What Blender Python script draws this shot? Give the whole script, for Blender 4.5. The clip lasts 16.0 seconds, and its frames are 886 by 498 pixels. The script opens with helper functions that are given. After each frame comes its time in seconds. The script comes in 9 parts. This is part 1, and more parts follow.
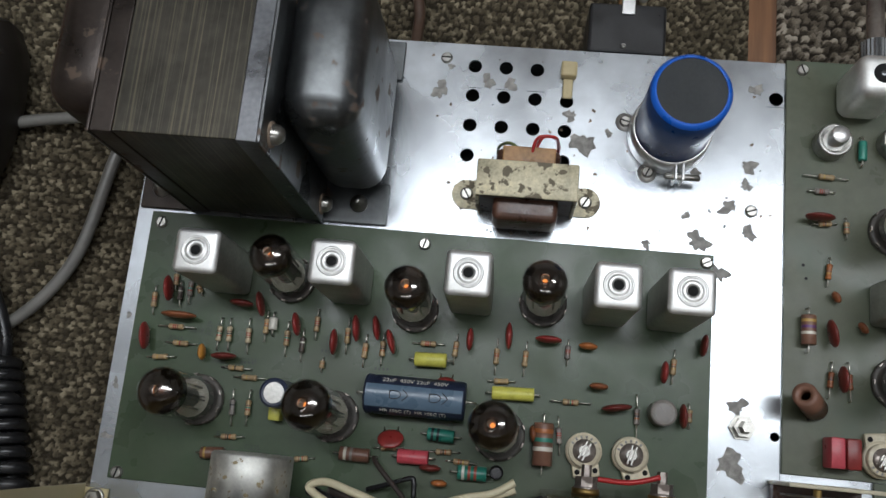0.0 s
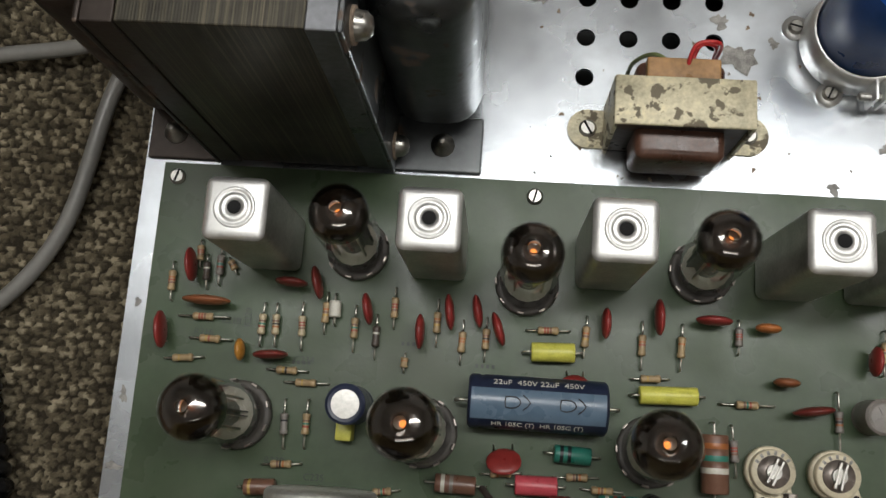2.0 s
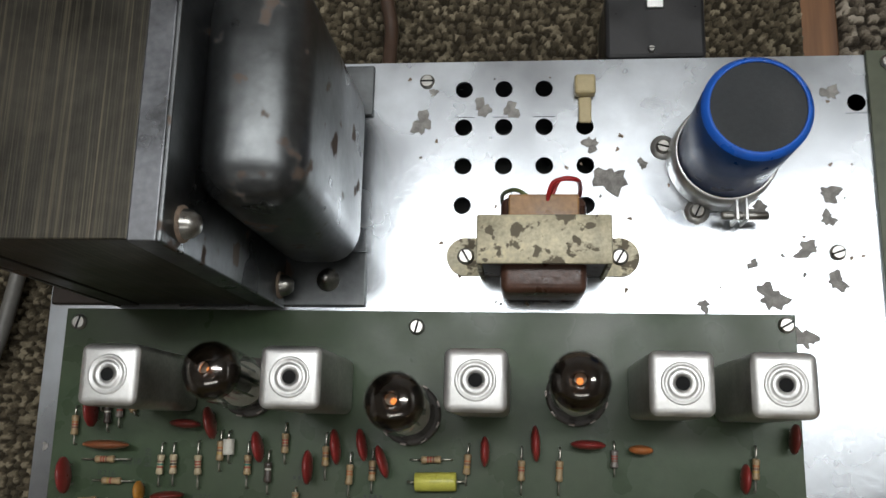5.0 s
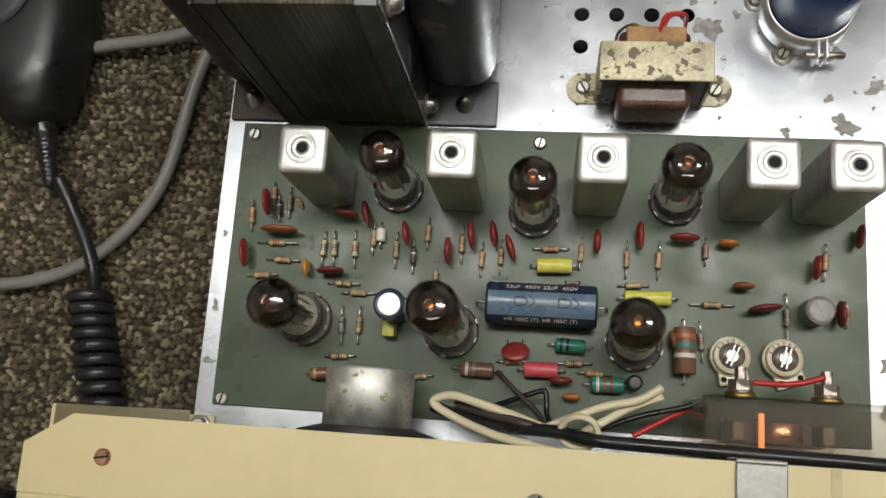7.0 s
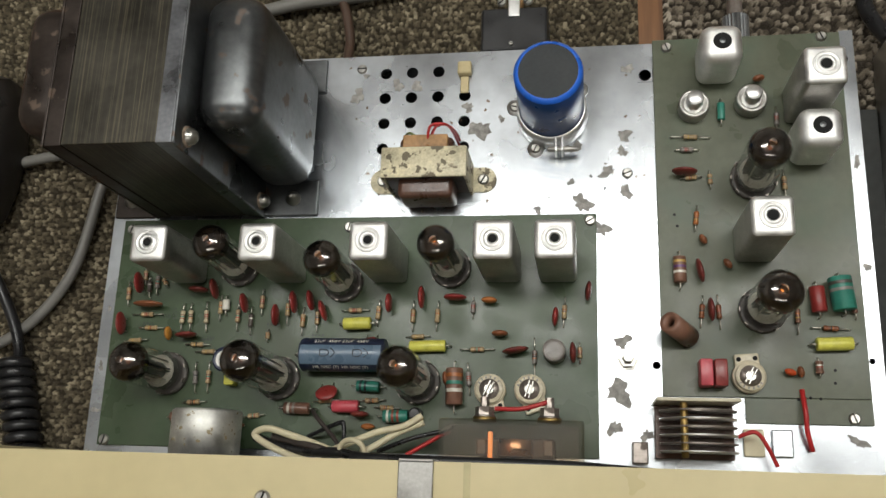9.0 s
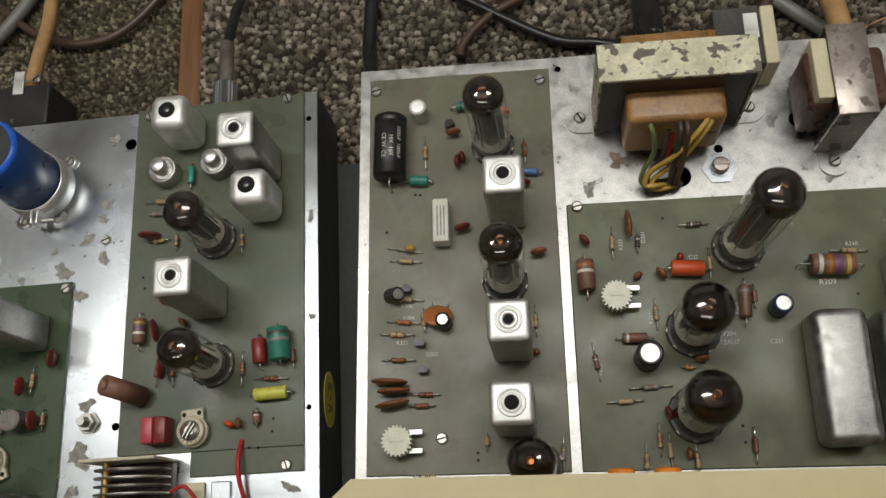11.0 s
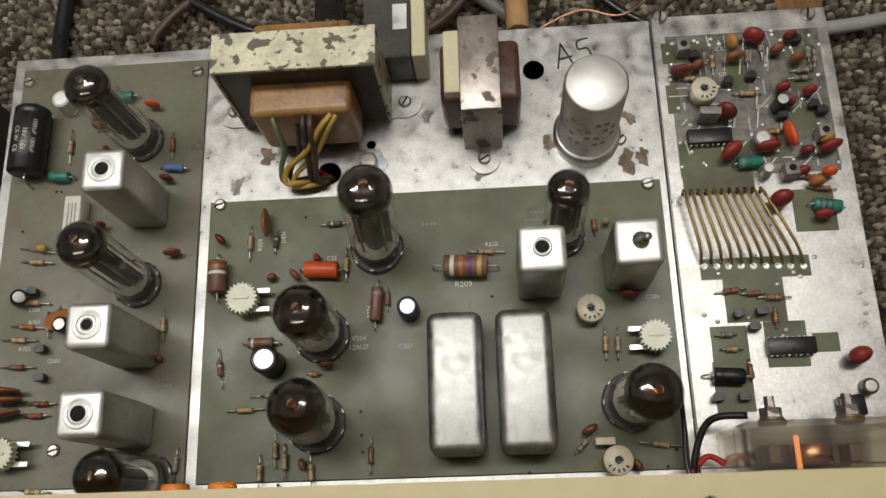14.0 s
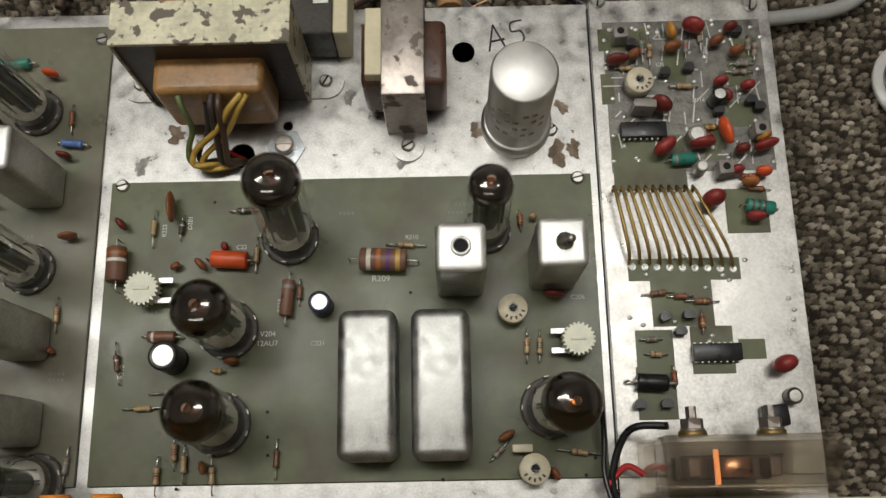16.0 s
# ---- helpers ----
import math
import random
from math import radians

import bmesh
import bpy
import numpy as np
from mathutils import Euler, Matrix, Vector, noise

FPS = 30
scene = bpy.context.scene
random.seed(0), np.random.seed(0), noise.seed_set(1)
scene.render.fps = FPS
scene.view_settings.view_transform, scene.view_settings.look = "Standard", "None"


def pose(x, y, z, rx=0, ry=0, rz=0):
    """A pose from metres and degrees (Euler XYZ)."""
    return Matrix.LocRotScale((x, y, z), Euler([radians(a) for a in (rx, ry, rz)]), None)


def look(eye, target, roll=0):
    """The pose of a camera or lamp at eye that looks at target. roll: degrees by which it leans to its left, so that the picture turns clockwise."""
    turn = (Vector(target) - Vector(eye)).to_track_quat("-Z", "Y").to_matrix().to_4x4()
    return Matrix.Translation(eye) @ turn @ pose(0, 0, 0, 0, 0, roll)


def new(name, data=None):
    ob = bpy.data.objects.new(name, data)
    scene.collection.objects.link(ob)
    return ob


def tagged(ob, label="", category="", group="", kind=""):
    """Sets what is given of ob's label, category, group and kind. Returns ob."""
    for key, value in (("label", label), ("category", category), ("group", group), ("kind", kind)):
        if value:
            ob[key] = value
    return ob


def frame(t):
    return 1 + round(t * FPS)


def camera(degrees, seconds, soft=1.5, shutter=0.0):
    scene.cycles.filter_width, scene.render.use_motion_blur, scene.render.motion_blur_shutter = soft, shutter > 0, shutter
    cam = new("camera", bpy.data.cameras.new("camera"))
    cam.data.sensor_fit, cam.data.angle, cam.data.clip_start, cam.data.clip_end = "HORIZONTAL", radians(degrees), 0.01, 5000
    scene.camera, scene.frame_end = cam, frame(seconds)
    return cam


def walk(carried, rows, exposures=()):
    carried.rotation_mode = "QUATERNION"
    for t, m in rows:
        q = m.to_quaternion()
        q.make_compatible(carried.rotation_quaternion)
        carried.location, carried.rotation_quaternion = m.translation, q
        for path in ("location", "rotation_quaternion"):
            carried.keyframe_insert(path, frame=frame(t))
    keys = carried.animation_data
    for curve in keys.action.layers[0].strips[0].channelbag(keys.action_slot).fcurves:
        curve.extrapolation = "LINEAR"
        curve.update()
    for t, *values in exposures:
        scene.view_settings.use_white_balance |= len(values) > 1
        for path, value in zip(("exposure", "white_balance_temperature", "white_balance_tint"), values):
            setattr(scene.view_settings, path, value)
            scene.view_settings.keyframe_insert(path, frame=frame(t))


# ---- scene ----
cam = camera(54.0, 16.0)
# seconds, eye in metres, turn about x, y and z in degrees
ROWS = [
    (0, 0.0345, -0.0003, 0.3682, 12.77, 3.60, 5.56),
    (0.5, -0.0087, 0.0089, 0.3567, 13.76, 2.12, 5.13),
    (1, -0.0117, 0.0212, 0.3284, 13.57, 1.54, 5.53),
    (1.5, -0.0088, 0.0299, 0.2776, 14.24, 3.05, 4.63),
    (2, -0.0145, 0.0088, 0.2746, 11.44, 3.09, 4.01),
    (2.5, -0.0150, -0.0055, 0.2783, 9.06, 3.58, 4.60),
    (3, -0.0120, -0.0063, 0.2791, 8.57, 3.77, 4.32),
    (3.2, 0.0004, -0.0050, 0.2806, 8.78, 4.52, 3.60),
    (5.3, 0.0310, 0.0490, 0.2950, 13.06, 5.13, 1.28),
    (5.5, 0.0083, 0.0467, 0.2988, 13.80, 4.55, 2.49),
    (6, -0.0215, 0.0196, 0.3034, 15.91, 5.20, 6.79),
    (6.5, -0.0012, -0.0100, 0.3165, 13.26, 6.71, 5.80),
    (7, 0.0023, -0.0297, 0.3354, 11.71, 6.54, 3.96),
    (7.5, 0.0254, -0.0398, 0.3970, 13.12, 7.67, 2.35),
    (8, 0.0366, -0.0378, 0.4098, 14.18, 8.74, 2.54),
    (8.2, 0.0535, -0.0386, 0.4116, 14.52, 9.51, 2.55),
    (10.3, 0.2290, -0.0413, 0.4086, 17.28, 7.81, -3.09),
    (10.5, 0.2591, -0.0433, 0.3979, 17.84, 7.69, -4.14),
    (11, 0.3466, -0.0412, 0.3949, 17.70, 6.96, -2.91),
    (11.5, 0.3967, -0.0397, 0.3875, 16.97, 7.42, -1.64),
    (12, 0.4301, -0.0383, 0.3768, 17.20, 7.02, -2.90),
    (12.5, 0.4488, -0.0384, 0.3707, 16.73, 6.99, -3.98),
    (13, 0.4554, -0.0393, 0.3712, 16.68, 5.97, -3.12),
    (13.5, 0.4594, -0.0396, 0.3726, 16.86, 5.57, -2.03),
    (14, 0.4894, -0.0420, 0.3630, 17.42, 4.39, -3.63),
    (14.5, 0.5286, -0.0328, 0.3558, 17.64, 2.90, -5.99),
    (15, 0.5417, -0.0314, 0.3523, 17.68, 2.02, -6.75),
    (15.5, 0.5382, -0.0322, 0.3515, 17.48, 1.05, -6.25),
    (16, 0.5028, -0.0254, 0.3465, 15.08, 0.86, -3.06),
]
# the clip's own exposure and white balance: seconds, stops, kelvin, tint
EXPOSURES = [
    (0.0, -0.62, 5750, 10.0),
    (1.5, -0.30, 6000, 10.0),
    (2.0, -0.38, 6200, 10.2),
    (2.5, 0.05, 6350, 10.5),
    (3.0, 0.40, 6400, 10.5),
    (5.5, -0.75, 5950, 10.0),
    (6.0, -0.60, 6000, 10.0),
    (6.5, -0.26, 6250, 10.2),
    (7.0, -0.11, 6350, 10.5),
    (8.0, -0.08, 6300, 9.0),
    (10.5, -0.58, 6300, 9.0),
    (11.0, -0.58, 6350, 9.0),
    (12.5, -0.24, 6300, 9.0),
    (14.5, -0.46, 6400, 9.0),
    (16.0, -0.50, 6400, 9.0),
]
walk(cam, [(t, pose(*row)) for t, *row in ROWS], EXPOSURES)

# ---- light ----
world = bpy.data.worlds.new("room_air")
scene.world = world
world.use_nodes = True
world.node_tree.nodes["Background"].inputs[0].default_value = (0.75, 0.82, 0.9, 1)
world.node_tree.nodes["Background"].inputs[1].default_value = 0.15


def overhead_lamp_or_fill(x, y, z, sx, sy, watts, colour, tip=0):
    data = bpy.data.lights.new("lamp_light", "AREA")
    data.shape, data.size, data.size_y, data.energy, data.color = "RECTANGLE", sx, sy, watts, colour
    ob = new("lamp_light", data)
    ob.matrix_world = pose(x, y, z, tip)
    return ob


overhead_lamp_or_fill(0.24, 0.34, 1.50, 1.72, 0.20, 16.6, (1.0, 0.97, 0.91))
# added uplight without a fixture: brightens the ceiling for softer bounce
overhead_lamp_or_fill(0.24, 0.34, 1.53, 1.72, 0.20, 14.0, (1.0, 0.97, 0.91), 180)
# added fill from the front side, where no fixture stands
overhead_lamp_or_fill(0.10, -0.95, 1.50, 1.30, 0.26, 6.0, (1.0, 0.95, 0.86))

# ---- materials ----
def mat(name, colour, rough=0.5, metal=0.0, var=0.15, scale=60.0, bump=0.0, bscale=400.0, dark=None, spots=0.0, coat=0.0, rvar=0.12, object_random=0.0):
    """A surface with a coarse and a fine variation of colour, uneven gloss, optional worn spots and relief."""
    m = bpy.data.materials.new(name)
    m.use_nodes = True
    nt = m.node_tree
    n, l = nt.nodes, nt.links
    bsdf = n["Principled BSDF"]
    bsdf.inputs["Metallic"].default_value = metal
    bsdf.inputs["Coat Weight"].default_value = coat
    co = n.new("ShaderNodeTexCoord").outputs["Object"]

    def noise_node(s, detail=4.0):
        t = n.new("ShaderNodeTexNoise")
        t.inputs["Scale"].default_value, t.inputs["Detail"].default_value = s, detail
        l.new(co, t.inputs["Vector"])
        return t.outputs["Fac"]

    def ramp(src, a, b, lo, hi):
        r = n.new("ShaderNodeMapRange")
        r.inputs[1].default_value, r.inputs[2].default_value, r.inputs[3].default_value, r.inputs[4].default_value = a, b, lo, hi
        l.new(src, r.inputs[0])
        return r.outputs[0]

    coarse, fine = noise_node(scale), noise_node(scale * 7.3, 6.0)
    add = n.new("ShaderNodeMath")
    add.operation = "ADD"
    l.new(ramp(coarse, 0.3, 0.7, -var, var), add.inputs[0])
    l.new(ramp(fine, 0.3, 0.7, -var * 0.6, var * 0.6), add.inputs[1])
    hsv = n.new("ShaderNodeHueSaturation")
    hsv.inputs["Color"].default_value = (*colour, 1)
    plus = n.new("ShaderNodeMath")
    plus.operation = "ADD"
    plus.inputs[1].default_value = 1.0
    l.new(add.outputs[0], plus.inputs[0])
    value = plus.outputs[0]
    if object_random:
        info = n.new("ShaderNodeObjectInfo")
        mul = n.new("ShaderNodeMath")
        mul.operation = "MULTIPLY"
        l.new(value, mul.inputs[0])
        l.new(ramp(info.outputs["Random"], 0, 1, 1 - object_random, 1 + object_random), mul.inputs[1])
        value = mul.outputs[0]
    l.new(value, hsv.inputs["Value"])
    out = hsv.outputs[0]
    rough_out = ramp(coarse, 0.3, 0.7, max(0.02, rough - rvar), min(1, rough + rvar))
    if spots:
        mask = ramp(noise_node(scale * 2.1, 8.0), 0.62 - spots * 0.3, 0.66 - spots * 0.3, 0, 1)
        mix = n.new("ShaderNodeMix")
        mix.data_type = "RGBA"
        l.new(mask, mix.inputs[0])
        l.new(out, mix.inputs[6])
        mix.inputs[7].default_value = (*(dark or (0.12, 0.1, 0.08)), 1)
        out = mix.outputs[2]
        rm = n.new("ShaderNodeMix")
        l.new(mask, rm.inputs[0])
        l.new(rough_out, rm.inputs[2])
        rm.inputs[3].default_value = 0.75
        rough_out = rm.outputs[0]
        if metal:
            l.new(ramp(mask, 0, 1, metal, 0.15), bsdf.inputs["Metallic"])
    l.new(out, bsdf.inputs["Base Color"])
    l.new(rough_out, bsdf.inputs["Roughness"])
    if bump:
        b = n.new("ShaderNodeBump")
        b.inputs["Strength"].default_value, b.inputs["Distance"].default_value = bump, 0.0006
        l.new(noise_node(bscale, 5.0), b.inputs["Height"])
        l.new(b.outputs[0], bsdf.inputs["Normal"])
    return m


def thin_glass(name, tint, rough=0.0):
    """A thin clear wall: light goes straight through, with the gloss of glass on top."""
    m = bpy.data.materials.new(name)
    m.use_nodes = True
    n, l = m.node_tree.nodes, m.node_tree.links
    clear, gloss, fres, mix = n.new("ShaderNodeBsdfTransparent"), n.new("ShaderNodeBsdfGlossy"), n.new("ShaderNodeLayerWeight"), n.new("ShaderNodeMixShader")
    clear.inputs["Color"].default_value = (*tint, 1)
    gloss.inputs["Roughness"].default_value = rough
    power, scale = n.new("ShaderNodeMath"), n.new("ShaderNodeMath")
    power.operation, scale.operation = "POWER", "MULTIPLY_ADD"
    power.inputs[1].default_value, scale.inputs[1].default_value, scale.inputs[2].default_value = 4.0, 0.7, 0.075
    fres.inputs["Blend"].default_value = 0.5
    l.new(fres.outputs["Facing"], power.inputs[0])
    l.new(power.outputs[0], scale.inputs[0])
    l.new(scale.outputs[0], mix.inputs[0])
    l.new(clear.outputs[0], mix.inputs[1])
    l.new(gloss.outputs[0], mix.inputs[2])
    l.new(mix.outputs[0], n["Material Output"].inputs["Surface"])
    return m


def glow_mat(name, colour, power):
    m = bpy.data.materials.new(name)
    m.use_nodes = True
    b = m.node_tree.nodes["Principled BSDF"]
    b.inputs["Base Color"].default_value = (*colour, 1)
    b.inputs["Emission Color"].default_value, b.inputs["Emission Strength"].default_value = (*colour, 1), power
    return m


ZINC = mat("zinc_plated_steel", (0.50, 0.53, 0.56), 0.27, 1.0, 0.10, 22, 0.06, 500, rvar=0.06)
ZINC_DULL = mat("dull_cadmium_plate", (0.43, 0.425, 0.41), 0.38, 1.0, 0.20, 160, 0.07, 900)
OXIDE = mat("grey_oxide", (0.31, 0.30, 0.28), 0.75, 0.25, 0.4, 300, 0.3, 900)
RUST = mat("brown_rust_bloom", (0.25, 0.19, 0.14), 0.8, 0.1, 0.4, 200, 0.3, 900)
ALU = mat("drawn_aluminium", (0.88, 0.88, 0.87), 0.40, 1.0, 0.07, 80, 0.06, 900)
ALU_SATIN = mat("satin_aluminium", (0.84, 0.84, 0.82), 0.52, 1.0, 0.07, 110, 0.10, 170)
# darker copy of the can metal for shaded can sides; also plain dull parts
ALU_SHADE_OR_DULL = mat("shaded_side_or_dull_aluminium", (0.50, 0.49, 0.465), 0.44, 1.0, 0.2, 110, 0.14, 150)
FRAME_BLACK = mat("dark_side_rail", (0.035, 0.038, 0.035), 0.6, 0.0, 0.3, 30, 0.1)
GREEN_A = mat("green_fibreglass_board", (0.053, 0.081, 0.042), 0.33, 0.0, 0.13, 45, 0.05, 900)
GREEN_B = mat("grey_green_fibreglass_board", (0.098, 0.108, 0.072), 0.36, 0.0, 0.12, 40, 0.05, 900)
OLIVE = mat("olive_fibreglass_board", (0.094, 0.099, 0.054), 0.36, 0.0, 0.16, 35, 0.05, 900)
def blotch(m, colour, scale, amount):
    """Lets a second tone show in soft patches, as copper does through the board."""
    nt = m.node_tree
    n, l = nt.nodes, nt.links
    b = n["Principled BSDF"]
    src = b.inputs["Base Color"].links[0].from_socket
    co = n.new("ShaderNodeTexCoord")
    t = n.new("ShaderNodeTexNoise")
    t.inputs["Scale"].default_value, t.inputs["Detail"].default_value = scale, 3.0
    l.new(co.outputs["Object"], t.inputs["Vector"])
    r = n.new("ShaderNodeMapRange")
    r.inputs[1].default_value, r.inputs[2].default_value, r.inputs[4].default_value = 0.48, 0.68, amount
    l.new(t.outputs["Fac"], r.inputs[0])
    mix = n.new("ShaderNodeMix")
    mix.data_type = "RGBA"
    l.new(r.outputs[0], mix.inputs[0])
    l.new(src, mix.inputs[6])
    mix.inputs[7].default_value = (*colour, 1)
    l.new(mix.outputs[2], b.inputs["Base Color"])


blotch(GREEN_A, (0.082, 0.100, 0.066), 28, 0.6)
blotch(GREEN_A, (0.048, 0.060, 0.032), 22, 0.6)
blotch(GREEN_B, (0.085, 0.110, 0.075), 30, 0.8)
PALE_BOARD = mat("pale_grey_olive_board", (0.150, 0.147, 0.104), 0.36, 0.0, 0.16, 35, 0.05, 900)
blotch(PALE_BOARD, (0.190, 0.186, 0.135), 24, 0.8)
blotch(PALE_BOARD, (0.112, 0.124, 0.074), 33, 0.6)
blotch(PALE_BOARD, (0.150, 0.120, 0.090), 60, 0.5)
blotch(OLIVE, (0.112, 0.128, 0.068), 24, 1.0)
blotch(OLIVE, (0.078, 0.062, 0.042), 34, 0.6)
blotch(OLIVE, (0.135, 0.150, 0.078), 55, 0.7)
for _m in (GREEN_A, GREEN_B, OLIVE, PALE_BOARD):
    _m.node_tree.nodes["Principled BSDF"].inputs["Specular IOR Level"].default_value = 0.32
FILTER_CAN = mat("scuffed_grey_aluminium", (0.40, 0.40, 0.385), 0.46, 1.0, 0.26, 190, 0.14, 240)
FOIL = mat("tinned_copper_foil", (0.45, 0.44, 0.42), 0.38, 1.0, 0.26, 110, 0.05, 700)
CREAM = mat("cream_enamel", (0.54, 0.465, 0.26), 0.38, 0.0, 0.04, 20, 0.04, 1500)
SHADED_CREAM = mat("shaded_cream_enamel", (0.44, 0.385, 0.21), 0.5, 0.0, 0.1, 40)
LAMINATION = mat("varnished_steel_laminations", (0.048, 0.044, 0.034), 0.42, 0.65, 0.30, 30, 0.2, 500)
LAMINATION_LINES = LAMINATION.node_tree
_w = LAMINATION_LINES.nodes.new("ShaderNodeTexWave")
_w.bands_direction = "X"
_w.inputs["Scale"].default_value, _w.inputs["Distortion"].default_value, _w.inputs["Detail"].default_value = 430.0, 1.5, 2.0
_tc = LAMINATION_LINES.nodes.new("ShaderNodeTexCoord")
LAMINATION_LINES.links.new(_tc.outputs["Object"], _w.inputs["Vector"])
for _b in [q for q in LAMINATION_LINES.nodes if q.bl_idname == "ShaderNodeBump"]:
    _b.inputs["Strength"].default_value = 0.07
    LAMINATION_LINES.links.new(_w.outputs["Fac"], _b.inputs["Height"])
_map, _ln, _lr, _lm = (LAMINATION_LINES.nodes.new(q) for q in ("ShaderNodeMapping", "ShaderNodeTexNoise", "ShaderNodeMapRange", "ShaderNodeMix"))
_map.inputs["Scale"].default_value = (1500.0, 14.0, 14.0)
_ln.inputs["Scale"].default_value, _ln.inputs["Detail"].default_value = 1.0, 3.0
_lr.inputs[1].default_value, _lr.inputs[2].default_value, _lr.inputs[4].default_value = 0.48, 0.68, 0.5
_lm.data_type = "RGBA"
_lm.inputs[7].default_value = (0.18, 0.155, 0.105, 1)
_lb = LAMINATION_LINES.nodes["Principled BSDF"].inputs["Base Color"]
LAMINATION_LINES.links.new(_lb.links[0].from_socket, _lm.inputs[6])
LAMINATION_LINES.links.new(_tc.outputs["Object"], _map.inputs["Vector"])
LAMINATION_LINES.links.new(_map.outputs[0], _ln.inputs["Vector"])
LAMINATION_LINES.links.new(_ln.outputs["Fac"], _lr.inputs[0])
LAMINATION_LINES.links.new(_lr.outputs[0], _lm.inputs[0])
LAMINATION_LINES.links.new(_lm.outputs[2], _lb)
CLIP_STEEL = mat("brushed_clip_steel", (0.30, 0.295, 0.28), 0.42, 1.0, 0.15, 120, 0.03, 900)
LAM_BLUE = mat("greyed_steel_strip", (0.16, 0.165, 0.175), 0.36, 0.9, 0.25, 80, 0.1)
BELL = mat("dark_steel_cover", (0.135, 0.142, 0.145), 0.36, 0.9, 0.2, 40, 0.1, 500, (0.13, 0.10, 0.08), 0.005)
BELL_BROWN = mat("near_black_brown_steel_cover", (0.036, 0.027, 0.022), 0.36, 0.5, 0.3, 50, 0.15, 500, (0.10, 0.070, 0.050), 0.02)
IVORY_WORN = mat("worn_ivory_painted_steel", (0.55, 0.50, 0.34), 0.45, 0.1, 0.3, 110, 0.2, 500, (0.17, 0.145, 0.10), 0.20)
OLIVE_WORN = mat("yellowed_plated_steel", (0.42, 0.38, 0.26), 0.42, 0.5, 0.25, 90, 0.25, 600, (0.13, 0.10, 0.07), 0.2)
GREY_WORN = mat("tarnished_grey_steel", (0.34, 0.30, 0.27), 0.38, 0.8, 0.25, 60, 0.2, 400, (0.16, 0.13, 0.11), 0.2)
KRAFT = mat("amber_kraft_paper", (0.31, 0.165, 0.055), 0.36, 0.0, 0.35, 70, 0.25, 300)
VARNISH = mat("brown_varnished_winding", (0.085, 0.040, 0.025), 0.35, 0.0, 0.3, 120, 0.3)
BLUE_SLEEVE = mat("blue_plastic_sleeve", (0.014, 0.060, 0.22), 0.34, 0.0, 0.12, 60, 0.10, 180)
BLUE_RIM = mat("bright_blue_rim", (0.02, 0.13, 0.62), 0.3, 0.0, 0.06, 60)
BLACK_DISC = mat("black_fibre_disc", (0.03, 0.034, 0.036), 0.7, 0.0, 0.15, 90, 0.15, 1200)
BLACK = mat("black_plastic", (0.018, 0.018, 0.019), 0.38, 0.0, 0.15, 80, 0.05, 900)
RUBBER = mat("black_rubber_cord", (0.012, 0.012, 0.013), 0.32, 0.0, 0.1, 80)
GREY_CORD = mat("grey_vinyl_cable", (0.17, 0.165, 0.15), 0.45, 0.0, 0.1, 60)
BROWN_CORD = mat("brown_lamp_cord", (0.07, 0.042, 0.028), 0.4, 0.0, 0.1, 60)
TAN_TAPE = mat("tan_taped_cable", (0.42, 0.25, 0.11), 0.5, 0.0, 0.2, 90, 0.2, 300)
CREAM_WIRE = mat("cream_insulation", (0.62, 0.56, 0.38), 0.45, 0.0, 0.06, 80)
RED_WIRE = mat("red_insulation", (0.42, 0.02, 0.02), 0.4, 0.0, 0.06, 80)
GREEN_WIRE = mat("green_insulation", (0.13, 0.16, 0.06), 0.45, 0.0, 0.1, 80)
YELLOW_WIRE = mat("yellow_insulation", (0.42, 0.27, 0.05), 0.45, 0.0, 0.1, 80)
DARK_WIRE = mat("dark_insulation", (0.045, 0.035, 0.03), 0.45, 0.0, 0.1, 80)
WIRE = mat("tinned_lead", (0.55, 0.52, 0.46), 0.35, 1.0, 0.1, 200)
SCREW = mat("zinc_screw", (0.44, 0.43, 0.40), 0.36, 1.0, 0.2, 200)
BRASS = mat("brass", (0.34, 0.235, 0.085), 0.48, 1.0, 0.2, 200)
COPPER = mat("copper_screw", (0.62, 0.36, 0.22), 0.34, 1.0, 0.15, 200)
HOLE = mat("dark_interior", (0.006, 0.006, 0.006), 0.9, 0.0, 0.05, 60)
GETTER = mat("silver_brown_getter", (0.155, 0.138, 0.128), 0.06, 1.0, 0.30, 160, 0.04, 260, rvar=0.04)


def see_through(m, tint, share, scale):
    """Lets a film of metal pass some light, more in patches where it lies thin."""
    n, l = m.node_tree.nodes, m.node_tree.links
    clear, mix, t, r, co = (n.new("ShaderNode" + k) for k in ("BsdfTransparent", "MixShader", "TexNoise", "MapRange", "TexCoord"))
    clear.inputs["Color"].default_value = (*tint, 1)
    t.inputs["Scale"].default_value, t.inputs["Detail"].default_value = scale, 3.0
    r.inputs[1].default_value, r.inputs[2].default_value, r.inputs[3].default_value, r.inputs[4].default_value = 0.38, 0.66, share * 0.4, min(1.0, share * 1.7)
    l.new(co.outputs["Object"], t.inputs["Vector"])
    l.new(t.outputs["Fac"], r.inputs[0])
    l.new(r.outputs[0], mix.inputs[0])
    l.new(n["Principled BSDF"].outputs[0], mix.inputs[1])
    l.new(clear.outputs[0], mix.inputs[2])
    l.new(mix.outputs[0], n["Material Output"].inputs["Surface"])


